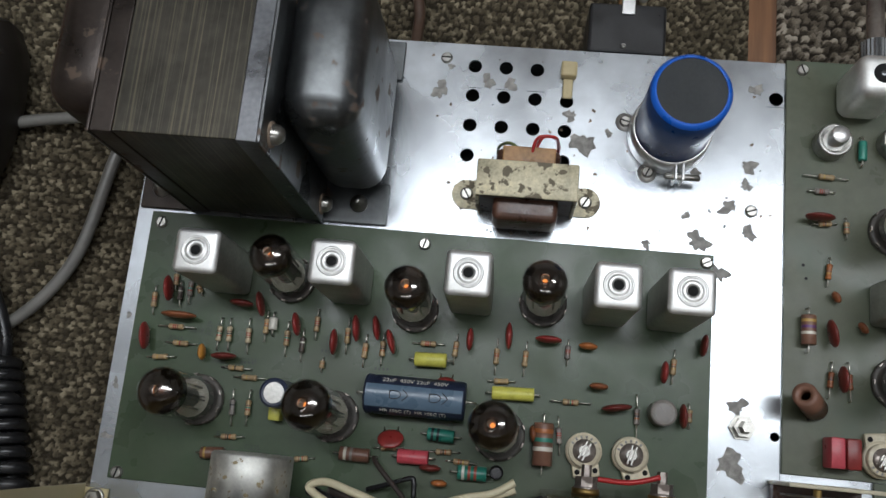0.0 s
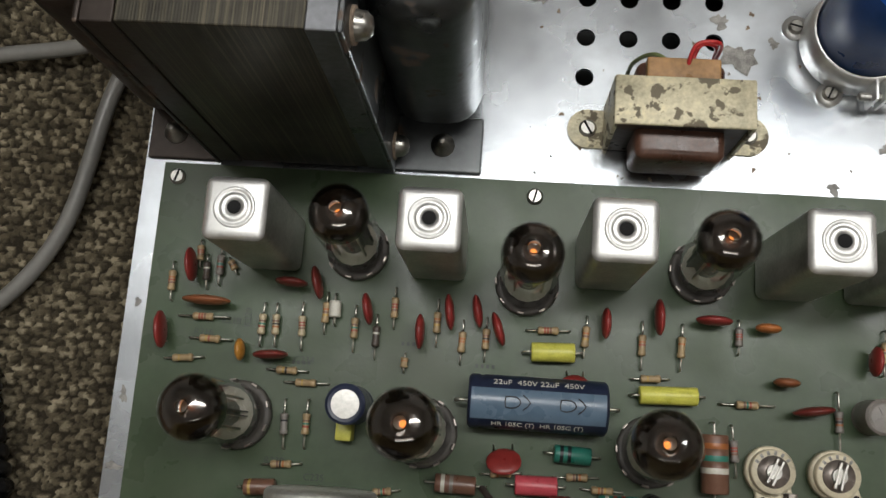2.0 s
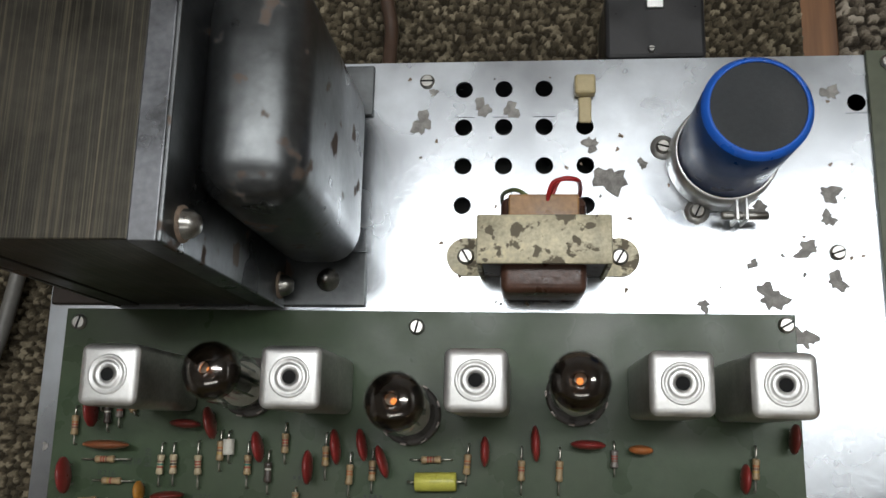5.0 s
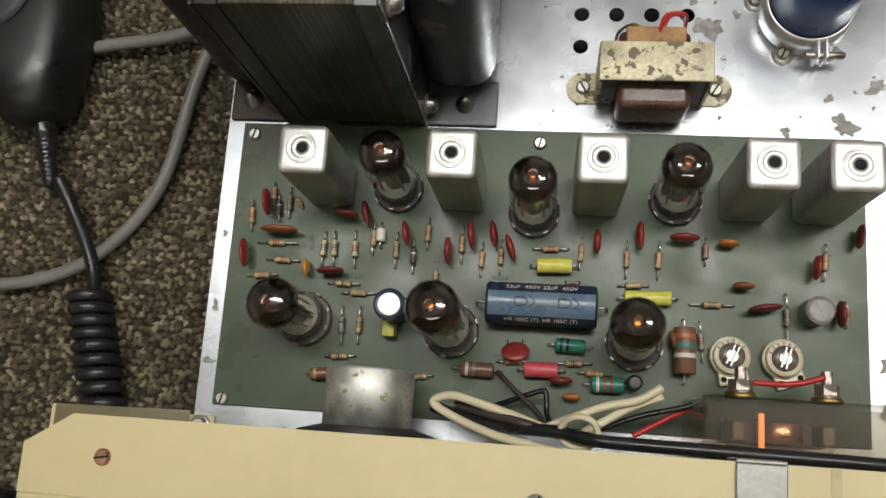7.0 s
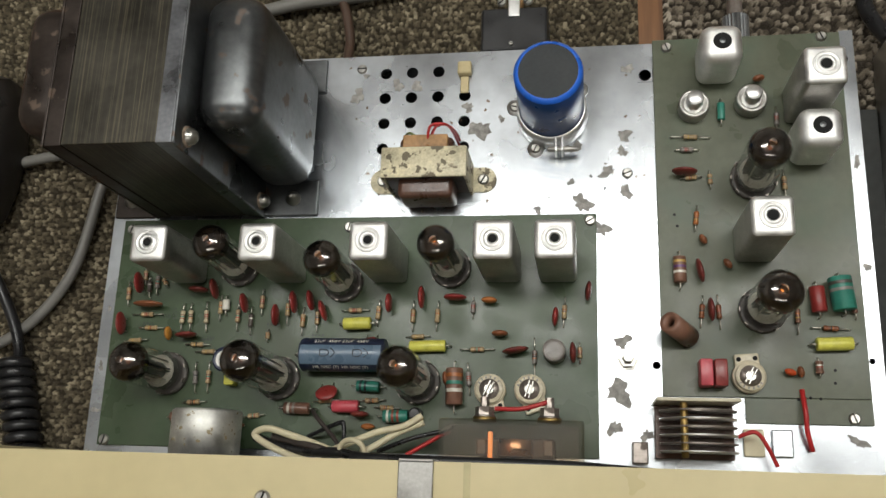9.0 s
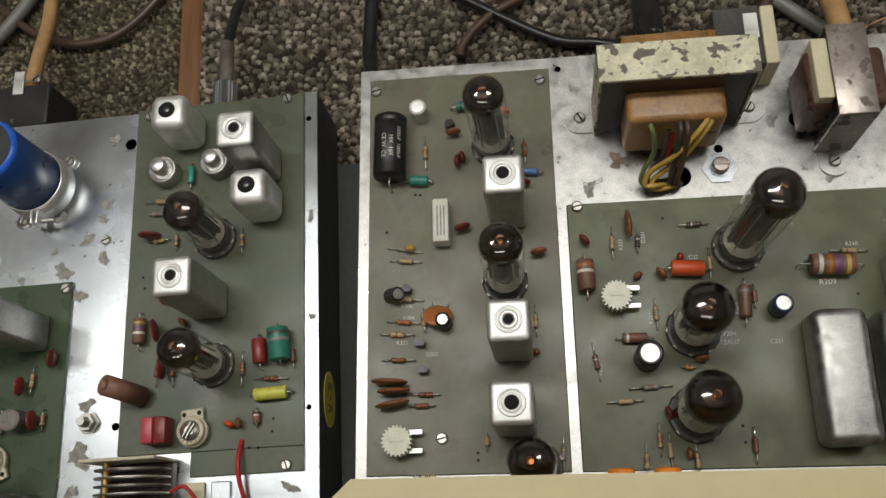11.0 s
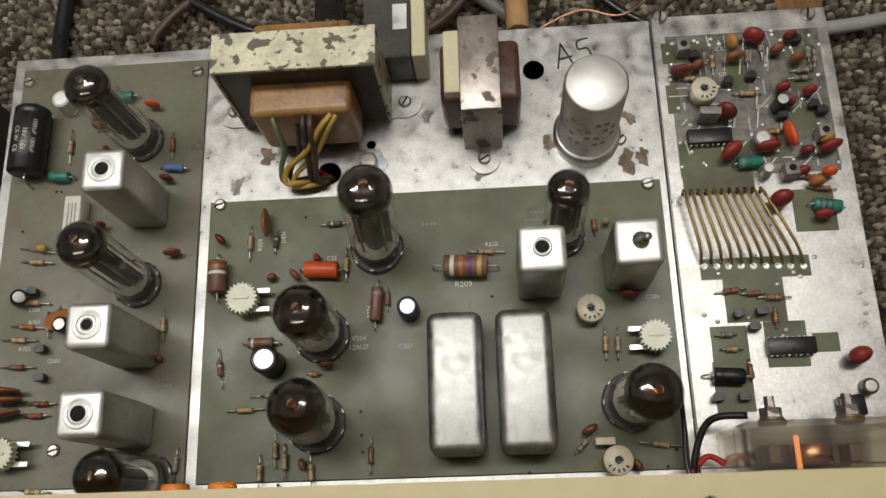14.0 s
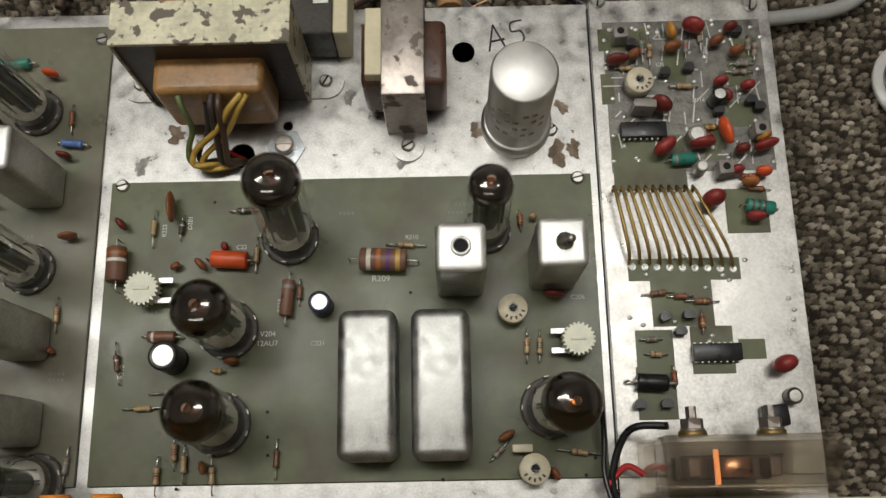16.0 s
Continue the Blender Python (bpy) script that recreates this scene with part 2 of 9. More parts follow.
see_through(GETTER, (0.46, 0.38, 0.33), 0.17, 130)
PLATE = mat("grey_carbonised_plate", (0.13, 0.125, 0.12), 0.38, 0.7, 0.2, 90)
MICA = mat("mica_disc", (0.5, 0.46, 0.38), 0.35, 0.0, 0.1, 90)
GLASS = thin_glass("clear_tube_glass", (0.95, 0.96, 0.96))
SMOKE = thin_glass("clear_acrylic", (0.93, 0.90, 0.85), 0.05)
HEATER = glow_mat("orange_heater", (1.0, 0.30, 0.06), 1.6)
LAMP_GLOW = glow_mat("orange_pilot_lamp", (1.0, 0.36, 0.12), 0.8)
WHITE_PAINT = mat("white_wall_paint", (0.74, 0.73, 0.70), 0.7, 0.0, 0.05, 3)
SILK = mat("white_silkscreen", (0.60, 0.60, 0.55), 0.6, 0.0, 0.1, 200)
INK = mat("black_marker_ink", (0.03, 0.03, 0.035), 0.5, 0.0, 0.1, 200)


# ---- mesh helpers ----
def part(name, bm, material, parent=None, label="", at=None):
    me = bpy.data.meshes.new(name)
    for e in bm.edges:
        if len(e.link_faces) == 2 and e.calc_face_angle(0) > 0.62:
            e.smooth = False
    bm.to_mesh(me)
    bm.free()
    for m in material if isinstance(material, (list, tuple)) else (material,):
        me.materials.append(m)
    ob = new(name, me)
    if parent:
        ob.parent = parent
    if at is not None:
        ob.matrix_basis = at
    return tagged(ob, label)


def smooth(bm, angle=40):
    for f in bm.faces:
        f.smooth = True
    for e in bm.edges:
        if len(e.link_faces) == 2 and e.calc_face_angle(0) > radians(angle):
            e.smooth = False
    return bm


def box(bm, x0, x1, y0, y1, z0, z1, bevel=0.0, seg=2, m=0):
    made = bmesh.ops.create_cube(bm, size=1.0, matrix=Matrix.LocRotScale(((x0 + x1) / 2, (y0 + y1) / 2, (z0 + z1) / 2), None, (abs(x1 - x0), abs(y1 - y0), abs(z1 - z0))))
    vs = made["verts"]
    fs = {f for v in vs for f in v.link_faces}
    for f in fs:
        f.material_index = m
    if bevel:
        bmesh.ops.bevel(bm, geom=list({e for v in vs for e in v.link_edges}), offset=bevel, segments=seg, affect="EDGES", profile=0.5, clamp_overlap=True)
    return bm


def lathe(bm, profile, seg=20, m=Matrix(), mats=None):
    """Turns (radius, height) pairs round z; mats gives each band's material."""
    rings = []
    for r, z in profile:
        if r < 1e-6:
            rings.append([bm.verts.new(m @ Vector((0, 0, z)))])
        else:
            rings.append([bm.verts.new(m @ Vector((r * math.cos(2 * math.pi * k / seg), r * math.sin(2 * math.pi * k / seg), z))) for k in range(seg)])
    for i, (a, b) in enumerate(zip(rings, rings[1:])):
        for k in range(seg):
            q = (k + 1) % seg
            if len(a) == 1 and len(b) == 1:
                continue
            f = bm.faces.new([a[0], b[q], b[k]] if len(a) == 1 else [a[k], a[q], b[0]] if len(b) == 1 else [a[k], a[q], b[q], b[k]])
            f.smooth = seg > 8
            if mats:
                f.material_index = mats[i]
    return bm


def cyl(bm, r, z0, z1, seg=16, m=Matrix(), edge=0.0, mi=0):
    e = min(edge or (z1 - z0) * 0.05, r * 0.3)
    return lathe(bm, [(0, z0), (r - e, z0), (r, z0 + e), (r, z1 - e), (r - e, z1), (0, z1)], seg, m, [mi] * 5)


def sweep(bm, pts, r, seg=8, steps=8, m=0):
    """A round cord along a smooth line through the points."""
    P = [Vector(p) for p in pts]
    line = []
    for i in range(len(P) - 1):
        a, b, c, d = P[max(i - 1, 0)], P[i], P[i + 1], P[min(i + 2, len(P) - 1)]
        for k in range(steps):
            t = k / steps
            line.append(0.5 * ((2 * b) + (c - a) * t + (2 * a - 5 * b + 4 * c - d) * t * t + (3 * b - a - 3 * c + d) * t ** 3))
    line.append(P[-1])
    up, rings = Vector((0.013, 0.02, 1)), []
    for i, p in enumerate(line):
        way = (line[min(i + 1, len(line) - 1)] - line[max(i - 1, 0)]).normalized()
        u = way.cross(up)
        u = u.normalized() if u.length > 1e-4 else Vector((1, 0, 0))
        v = u.cross(way).normalized()
        rings.append([bm.verts.new(p + r * (math.cos(2 * math.pi * k / seg) * u + math.sin(2 * math.pi * k / seg) * v)) for k in range(seg)])
    for a, b in zip(rings, rings[1:]):
        for k in range(seg):
            f = bm.faces.new([a[k], a[(k + 1) % seg], b[(k + 1) % seg], b[k]])
            f.smooth, f.material_index = True, m
    for ring in (rings[0], rings[-1]):
        bm.faces.new(ring).material_index = m
    return bm


def slab_with_holes(bm, x0, x1, y0, y1, z0, z1, holes, seg=14, m=0):
    """A plate with round holes through it; holes are (x, y, r). Each hole sits in a cell of its own of a grid of strips."""
    xs, ys = {x0, x1}, {y0, y1}
    for x, y, r in holes:
        g = r * 1.25
        xs |= {x - g, x + g}
        ys |= {y - g, y + g}
    xs, ys = sorted({round(v, 5) for v in xs}), sorted({round(v, 5) for v in ys})

    def cell(x, y):
        for h in holes:
            if abs(h[0] - x) < h[2] * 1.2 and abs(h[1] - y) < h[2] * 1.2:
                return h
    done = set()
    for z, flip in ((z1, False), (z0, True)):
        for i in range(len(xs) - 1):
            for j in range(len(ys) - 1):
                if xs[i + 1] - xs[i] < 1e-7 or ys[j + 1] - ys[j] < 1e-7:
                    continue
                if cell((xs[i] + xs[i + 1]) / 2, (ys[j] + ys[j + 1]) / 2):
                    continue
                v = [bm.verts.new((a, b, z)) for a, b in ((xs[i], ys[j]), (xs[i + 1], ys[j]), (xs[i + 1], ys[j + 1]), (xs[i], ys[j + 1]))]
                bm.faces.new(v[::-1] if flip else v).material_index = m
        for x, y, r in holes:
            g = r * 1.25
            inner = [bm.verts.new((x + r * math.cos(2 * math.pi * k / 16), y + r * math.sin(2 * math.pi * k / 16), z)) for k in range(16)]
            outer = []
            for k in range(16):
                c, s = math.cos(2 * math.pi * k / 16), math.sin(2 * math.pi * k / 16)
                q = g / max(abs(c), abs(s))
                outer.append(bm.verts.new((x + q * c, y + q * s, z)))
            for k in range(16):
                v = [inner[k], outer[k], outer[(k + 1) % 16], inner[(k + 1) % 16]]
                bm.faces.new(v[::-1] if flip else v).material_index = m
    for x, y, r in holes:
        lathe(bm, [(r, z0), (r, z1)], 16, Matrix.Translation((x, y, 0)), [m])
    for a, b, c, d in ((x0, y0, x1, y0), (x1, y0, x1, y1), (x1, y1, x0, y1), (x0, y1, x0, y0)):
        bm.faces.new([bm.verts.new(p) for p in ((a, b, z0), (c, d, z0), (c, d, z1), (a, b, z1))]).material_index = m
    return bm


def blob(bm, x, y, z, rx, ry, rz, ang=0.0, m=0, u=10, v=6, power=1.0):
    mm = pose(x, y, z, 0, 0, ang) @ Matrix.Diagonal((rx, ry, rz, 1))
    made = bmesh.ops.create_uvsphere(bm, u_segments=u, v_segments=v, radius=1.0, matrix=mm)
    for w in made["verts"]:
        for f in w.link_faces:
            f.smooth, f.material_index = True, m
    return bm


def group_root(name, at, label, category, grp="", kind=""):
    ob = new(name)
    ob.empty_display_size = 0.01
    ob.matrix_basis = at
    return tagged(ob, label, category, grp, kind)


LEFT = Matrix()
RIGHT = pose(0.2690, 0.1709, 0.0024, 0.20, 0.17, -2.03)


def slot_screw(parent, x, y, z=0.0, r=0.003, turn=30, material=None, name="screw", h=0.0014):
    bm = bmesh.new()
    lathe(bm, [(r, 0), (r, h * 0.5), (r * 0.75, h), (0, h)], 14)
    box(bm, -r * 0.85, r * 0.85, -r * 0.12, r * 0.12, h * 0.6, h + 0.00015, m=1)
    return part(name, bm, [material or SCREW, HOLE], parent, at=pose(x, y, z, 0, 0, turn))


def stain(parent, x, y, r, seed, material=None, stretch=1.0, turn=0):
    rnd = random.Random(seed)
    bm = bmesh.new()
    n = 22
    ring, k1, k2, k3 = [], rnd.uniform(0, 6), rnd.uniform(0, 6), rnd.uniform(0, 6)
    for k in range(n):
        a = 2 * math.pi * k / n
        q = r * (0.75 + 0.2 * math.sin(2 * a + k1) + 0.16 * math.sin(3 * a + k2) + 0.13 * math.sin(7 * a + k3) + rnd.uniform(-0.1, 0.1))
        ring.append(bm.verts.new((q * math.cos(a) * stretch, q * math.sin(a), 0)))
    bm.faces.new(ring)
    return part("stain", bm, material or OXIDE, parent, at=pose(x, y, 0.00018, 0, 0, turn))


# ---- room and bench ----
FLOOR_Z = -0.052


def room():
    def wall(name, x0, x1, y0, y1, z0, z1, material, label, category):
        bm = bmesh.new()
        box(bm, x0, x1, y0, y1, z0, z1)
        return tagged(part(name, bm, material), label, category, kind="structure")
    wall("wall_north", -2.2, 2.8, 2.0, 2.1, -0.8, 1.65, WHITE_PAINT, "plain off-white painted wall behind the bench", "wall")
    wall("wall_south", -2.2, 2.8, -2.1, -2.0, -0.8, 1.65, WHITE_PAINT, "plain off-white painted wall", "wall")
    wall("wall_west", -2.3, -2.2, -2.1, 2.1, -0.8, 1.65, WHITE_PAINT, "plain off-white painted wall", "wall")
    wall("wall_east", 2.8, 2.9, -2.1, 2.1, -0.8, 1.65, WHITE_PAINT, "plain off-white painted wall", "wall")
    wall("ceiling", -2.3, 2.9, -2.1, 2.1, 1.65, 1.72, WHITE_PAINT, "plain off-white painted ceiling", "ceiling")
    wall("floor", -2.3, 2.9, -2.1, 2.1, -0.85, -0.8, WHITE_PAINT, "plain floor under the bench", "floor")


room()
WOOD = bpy.data.materials.new("orange_brown_oak")
WOOD.use_nodes = True
_n, _l = WOOD.node_tree.nodes, WOOD.node_tree.links
_co = _n.new("ShaderNodeTexCoord")
_mp = _n.new("ShaderNodeMapping")
_mp.inputs["Scale"].default_value = (90, 5, 20)
_l.new(_co.outputs["Object"], _mp.inputs["Vector"])
_t = _n.new("ShaderNodeTexNoise")
_t.inputs["Scale"].default_value, _t.inputs["Detail"].default_value = 2.0, 8.0
_l.new(_mp.outputs[0], _t.inputs["Vector"])
_r = _n.new("ShaderNodeValToRGB")
_r.color_ramp.elements[0].position, _r.color_ramp.elements[0].color = 0.3, (0.10, 0.042, 0.014, 1)
_r.color_ramp.elements[1].position, _r.color_ramp.elements[1].color = 0.7, (0.27, 0.125, 0.045, 1)
_l.new(_t.outputs["Fac"], _r.inputs[0])
_l.new(_r.outputs[0], _n["Principled BSDF"].inputs["Base Color"])
_n["Principled BSDF"].inputs["Roughness"].default_value = 0.4


def carpet_mat(name, dark, mid, light):
    """Loop pile: every loop's thread has its own tone, stored on the mesh; gaps carry a darker tone as painted shade;
    fine fibre lies over it.
    """
    m = bpy.data.materials.new(name)
    m.use_nodes = True
    n, l = m.node_tree.nodes, m.node_tree.links
    co = n.new("ShaderNodeTexCoord").outputs["Object"]
    r = n.new("ShaderNodeValToRGB")
    r.color_ramp.elements[0].position, r.color_ramp.elements[0].color = 0.0, (*dark, 1)
    r.color_ramp.elements[1].position, r.color_ramp.elements[1].color = 1.0, (*light, 1)
    r.color_ramp.elements.new(0.5).color = (*mid, 1)
    yarn_and_gap = n.new("ShaderNodeAttribute")
    yarn_and_gap.attribute_name = "yarn_and_gap"
    fac = yarn_and_gap.outputs["Fac"]
    for s, w in ((1500, 0.55), (28, 0.35)):
        t, k = n.new("ShaderNodeTexNoise"), n.new("ShaderNodeMath")
        t.inputs["Scale"].default_value, t.inputs["Detail"].default_value = s, 3.0
        l.new(co, t.inputs["Vector"])
        shift = n.new("ShaderNodeMath")
        shift.operation, k.operation = "SUBTRACT", "MULTIPLY_ADD"
        shift.inputs[1].default_value, k.inputs[1].default_value = 0.5, w
        l.new(t.outputs["Fac"], shift.inputs[0])
        l.new(shift.outputs[0], k.inputs[0])
        l.new(fac, k.inputs[2])
        fac = k.outputs[0]
    l.new(fac, r.inputs[0])
    b0 = n["Principled BSDF"]
    l.new(r.outputs[0], b0.inputs["Base Color"])
    b0.inputs["Roughness"].default_value = 0.9
    b0.inputs["Specular IOR Level"].default_value = 0.2
    f = n.new("ShaderNodeTexNoise")
    f.inputs["Scale"].default_value, f.inputs["Detail"].default_value = 1800, 3
    l.new(co, f.inputs["Vector"])
    b = n.new("ShaderNodeBump")
    b.inputs["Strength"].default_value, b.inputs["Distance"].default_value = 0.8, 0.001
    l.new(f.outputs["Fac"], b.inputs["Height"])
    l.new(b.outputs[0], b0.inputs["Normal"])
    return m


CARPET = carpet_mat("speckled_olive_brown_loop_pile", (0.030, 0.024, 0.015), (0.124, 0.103, 0.066), (0.37, 0.32, 0.22))
CARPET_GREY = carpet_mat("grey_brown_loop_pile", (0.028, 0.022, 0.016), (0.165, 0.138, 0.102), (0.52, 0.46, 0.37))


def carpet(x0, x1, y0, y1, pitch, seed, material, at=Matrix(), grid=0.0010, wide=1.0):
    """A mat of loop pile: a sheet raised into one steep round loop a stitch, in uneven rows; wide stretches the stitch along its row."""
    rng = np.random.default_rng(seed)
    nx, ny = int((x1 - x0) / grid), int((y1 - y0) / grid)
    X, Y = np.meshgrid(np.linspace(x0, x1, nx), np.linspace(y0, y1, ny))
    px = pitch * wide
    lx, ly = int((x1 - x0) / px) + 4, int((y1 - y0) / pitch) + 4
    jit, lift = rng.uniform(-0.36, 0.36, (ly, lx, 2)), rng.uniform(0.5, 1.0, (ly, lx))
    tone = np.clip(rng.normal(0.50, 0.24, (ly, lx)), 0.05, 1)
    row_shift = rng.uniform(-0.25, 0.25, ly)
    u, v = (X - x0) / px + 1, (Y - y0) / pitch + 1
    # tone 0 stays in the gaps: shade between loops put into the colour
    best, yarn_and_gap = np.zeros_like(X), np.full_like(X, 0.0)
    for di in (-1, 0, 1):
        for dj in (-1, 0, 1):
            iu, iv = np.clip(np.floor(u).astype(int) + di, 0, lx - 1), np.clip(np.floor(v).astype(int) + dj, 0, ly - 1)
            d2 = ((u - iu - 0.5 - jit[iv, iu, 0] - row_shift[iv]) ** 2 + (v - iv - 0.5 - jit[iv, iu, 1]) ** 2 * 1.1) / 0.26
            rise = lift[iv, iu] * np.sqrt(np.clip(1 - d2, 0, 1))
            yarn_and_gap = np.where(rise > best, tone[iv, iu], yarn_and_gap)
            best = np.maximum(best, rise)
    Z = -0.0508 + 1.35 * pitch * best + rng.uniform(-0.0002, 0.0002, X.shape)
    edge = (X <= x0 + grid) | (X >= x1 - grid) | (Y <= y0 + grid) | (Y >= y1 - grid)
    Z = np.where(edge, -0.0515, Z)
    verts = np.stack([X, Y, Z], -1).reshape(-1, 3)
    i = np.arange(nx * ny).reshape(ny, nx)
    faces = np.stack([i[:-1, :-1], i[:-1, 1:], i[1:, 1:], i[1:, :-1]], -1).reshape(-1, 4)
    me = bpy.data.meshes.new("carpet_mat")
    me.from_pydata(verts.tolist(), [], faces.tolist())
    me.polygons.foreach_set("use_smooth", np.ones(len(faces), bool))
    me.attributes.new("yarn_and_gap", "FLOAT", "POINT").data.foreach_set("value", yarn_and_gap.ravel().astype(np.float32))
    me.materials.append(material)
    ob = new("carpet_mat", me)
    ob.matrix_basis = at
    return tagged(ob, "piece of worn grey-brown loop-pile carpet laid on the bench", "carpet", "carpet pieces on the bench", "structure")


def bench():
    bm = bmesh.new()
    box(bm, -1.1, 1.6, -0.6, 1.0, -0.10, FLOOR_Z, 0.004)
    tagged(part("workbench_top", bm, WOOD), "orange-brown wooden workbench top under the carpet pieces", "workbench", kind="structure")
    carpet(-0.347, 0.1445, -0.10, 0.34, 0.0027, 3, CARPET, grid=0.00085)
    carpet(0.1585, 0.651, -0.06, 0.33, 0.0033, 4, CARPET_GREY, grid=0.00095, wide=1.15)
    carpet(0.0, 0.26, -0.26, 0.20, 0.0030, 5, CARPET_GREY, pose(0.6690, 0.16, 0, 0, 0, -7.5), grid=0.00072, wide=1.35)


bench()


# ---- radio chassis ----
def chassis_left():
    root = group_root("radio_chassis", LEFT, "open plated steel radio chassis with stained top and cream front panel", "radio")
    bm = bmesh.new()
    vents = [(0.0098 + 0.0141 * i, 0.1669 - 0.0142 * j, 0.0031) for i, j in ((0, 0), (1, 0), (2, 0), (0, 1), (1, 1), (2, 1), (3, 1), (0, 2), (1, 2), (2, 2), (3, 2), (0, 3), (3, 3))]
    slab_with_holes(bm, -0.135, 0.1472, 0.0872, 0.1775, -0.0014, 0, vents + [(0.1436, 0.1602, 0.0031)])
    slab_with_holes(bm, -0.135, -0.1278, -0.0575, 0.0872, -0.0014, 0, [])
    slab_with_holes(bm, 0.1186, 0.1472, -0.0575, 0.0872, -0.0014, 0, [(0.1451, 0.0140, 0.0019)])
    slab_with_holes(bm, -0.1278, 0.1186, -0.0575, -0.0290, -0.0014, 0, [])
    slab_with_holes(bm, 0.1472, 0.2370, -0.0575, -0.0002, -0.0014, 0, [])
    slab_with_holes(bm, 0.2370, 0.2434, -0.0575, 0.1800, -0.0014, 0, [(0.2390, 0.1648, 0.0014), (0.2387, 0.0170, 0.0014)])
    part("top_plate", bm, ZINC, root)
    bm = bmesh.new()
    box(bm, -0.135, -0.1336, -0.0575, 0.1775, -0.0445, -0.0014)
    part("side_wall", bm, ZINC, root)
    bm = bmesh.new()
    box(bm, 0.2420, 0.2434, -0.0575, 0.180, -0.0445, -0.0014)
    part("side_wall", bm, FRAME_BLACK, root, "black side wall")
    bm = bmesh.new()
    box(bm, -0.1336, 0.2420, 0.1761, 0.1775, -0.0445, -0.0014)
    part("back_wall", bm, ZINC, root)
    bm = bmesh.new()
    box(bm, -0.1336, 0.2420, -0.0575, 0.1761, -0.0445, -0.043)
    part("bottom_cover", bm, FRAME_BLACK, root)
    # dark strip added low in the gap between the two chassis
    bm = bmesh.new()
    box(bm, 0.2436, 0.2655, -0.0575, 0.1560, -0.0445, -0.0420, 0.0006)
    part("bottom_flange", bm, FRAME_BLACK, root, "dark strip low in the gap beside the chassis")
    bm = bmesh.new()
    lathe(bm, [(0, 0), (1, 0), (1, 0.03), (0, 0.03)], 28)
    bmesh.ops.transform(bm, matrix=pose(0.2434, 0.0229, -0.020, 0, 90, 0) @ Matrix.Diagonal((0.011, 0.0135, 0.012, 1)), verts=bm.verts)
    part("oval_sticker", bm, mat("yellow_sticker", (0.50, 0.44, 0.05), 0.5, 0, 0.08, 100), root, "yellow oval sticker with black handwriting")
    bm = bmesh.new()
    sweep(bm, [(0.2440, 0.0165, -0.0165), (0.2440, 0.0185, -0.0225), (0.2440, 0.020, -0.0165)], 0.0004, 5, 4)
    sweep(bm, [(0.2440, 0.0225, -0.020), (0.2440, 0.0245, -0.020)], 0.0004, 5, 2)
    sweep(bm, [(0.2440, 0.0275, -0.017), (0.2440, 0.0290, -0.022), (0.2440, 0.0305, -0.018), (0.2440, 0.0275, -0.017)], 0.0004, 5, 4)
    part("handwriting", bm, INK, root)
    for x, y, r, s, st in ((-0.005, 0.1545, 0.0052, 1, 0.9), (0.0165, 0.1600, 0.0036, 2, 1.2), (0.0265, 0.1590, 0.0042, 3, 0.8), (0.0605, 0.1330, 0.0070, 4, 0.9), (0.0715, 0.1390, 0.0022, 5, 1.0),
                           (0.0540, 0.1460, 0.0030, 6, 1.3), (0.1330, 0.1280, 0.0050, 7, 0.7), (0.1315, 0.1195, 0.0034, 8, 0.9), (0.1330, 0.0985, 0.0040, 9, 1.0), (0.1120, 0.0930, 0.0055, 10, 1.0),
                           (0.1215, 0.0800, 0.0058, 11, 0.6), (0.1300, 0.0250, 0.0050, 12, 0.8), (0.1280, 0.0010, 0.0075, 13, 0.9), (0.1255, -0.015, 0.0050, 14, 0.7), (0.1240, 0.1090, 0.0030, 15, 1.8),
                           (0.1065, 0.1040, 0.0022, 16, 1.0), (0.1090, 0.1225, 0.0042, 17, 0.8), (-0.001, 0.1660, 0.0024, 18, 0.6), (0.0900, 0.0900, 0.0022, 19, 1.4), (-0.1315, 0.010, 0.0028, 20, 0.6),
                           (-0.1310, 0.040, 0.0018, 21, 0.8), (-0.1318, -0.012, 0.0030, 22, 0.6), (0.1350, 0.1640, 0.0034, 23, 1.1), (0.2400, 0.1110, 0.0038, 24, 0.5), (0.2402, 0.060, 0.0030, 25, 0.6),
                           (0.2300, -0.0185, 0.0050, 26, 0.5), (0.1400, -0.0180, 0.0034, 27, 1.0)):
        stain(root, x, y, r, s, OXIDE, st, s * 37)
    rnd = random.Random(8)
    for k in range(46):
        stain(root, rnd.uniform(-0.015, 0.142), rnd.uniform(0.089, 0.174), rnd.uniform(0.0004, 0.0010), 100 + k, RUST if k % 3 else OXIDE)
    for x, y, a in ((0.1338, 0.1080, 20), (-0.0035, 0.1700, 0)):
        slot_screw(root, x, y, 0, 0.0027, a)
    bm = bmesh.new()
    lathe(bm, [(0.0055, 0), (0.0055, 0.0012), (0.0042, 0.0012), (0.0042, 0.0045), (0.0028, 0.0045), (0.0022, 0.009), (0, 0.009)], 6)
    part("stud", bm, SCREW, root, "plated stud with hexagon nut", at=pose(0.1320, 0.0165, 0))
    # front panel: a channel with a flat top lip
    panel = part("front_panel", smooth(box(bmesh.new(), -0.1372, 0.2500, -0.0576, -0.0556, -0.0445, 0.1090, 0.0006)), CREAM, root, "cream enamelled front panel")
    bm = bmesh.new()
    v = [(-0.1372, -0.0556), (-0.1372, -0.0425), (-0.1240, -0.0342), (0.2500, -0.0342), (0.2500, -0.0556)]
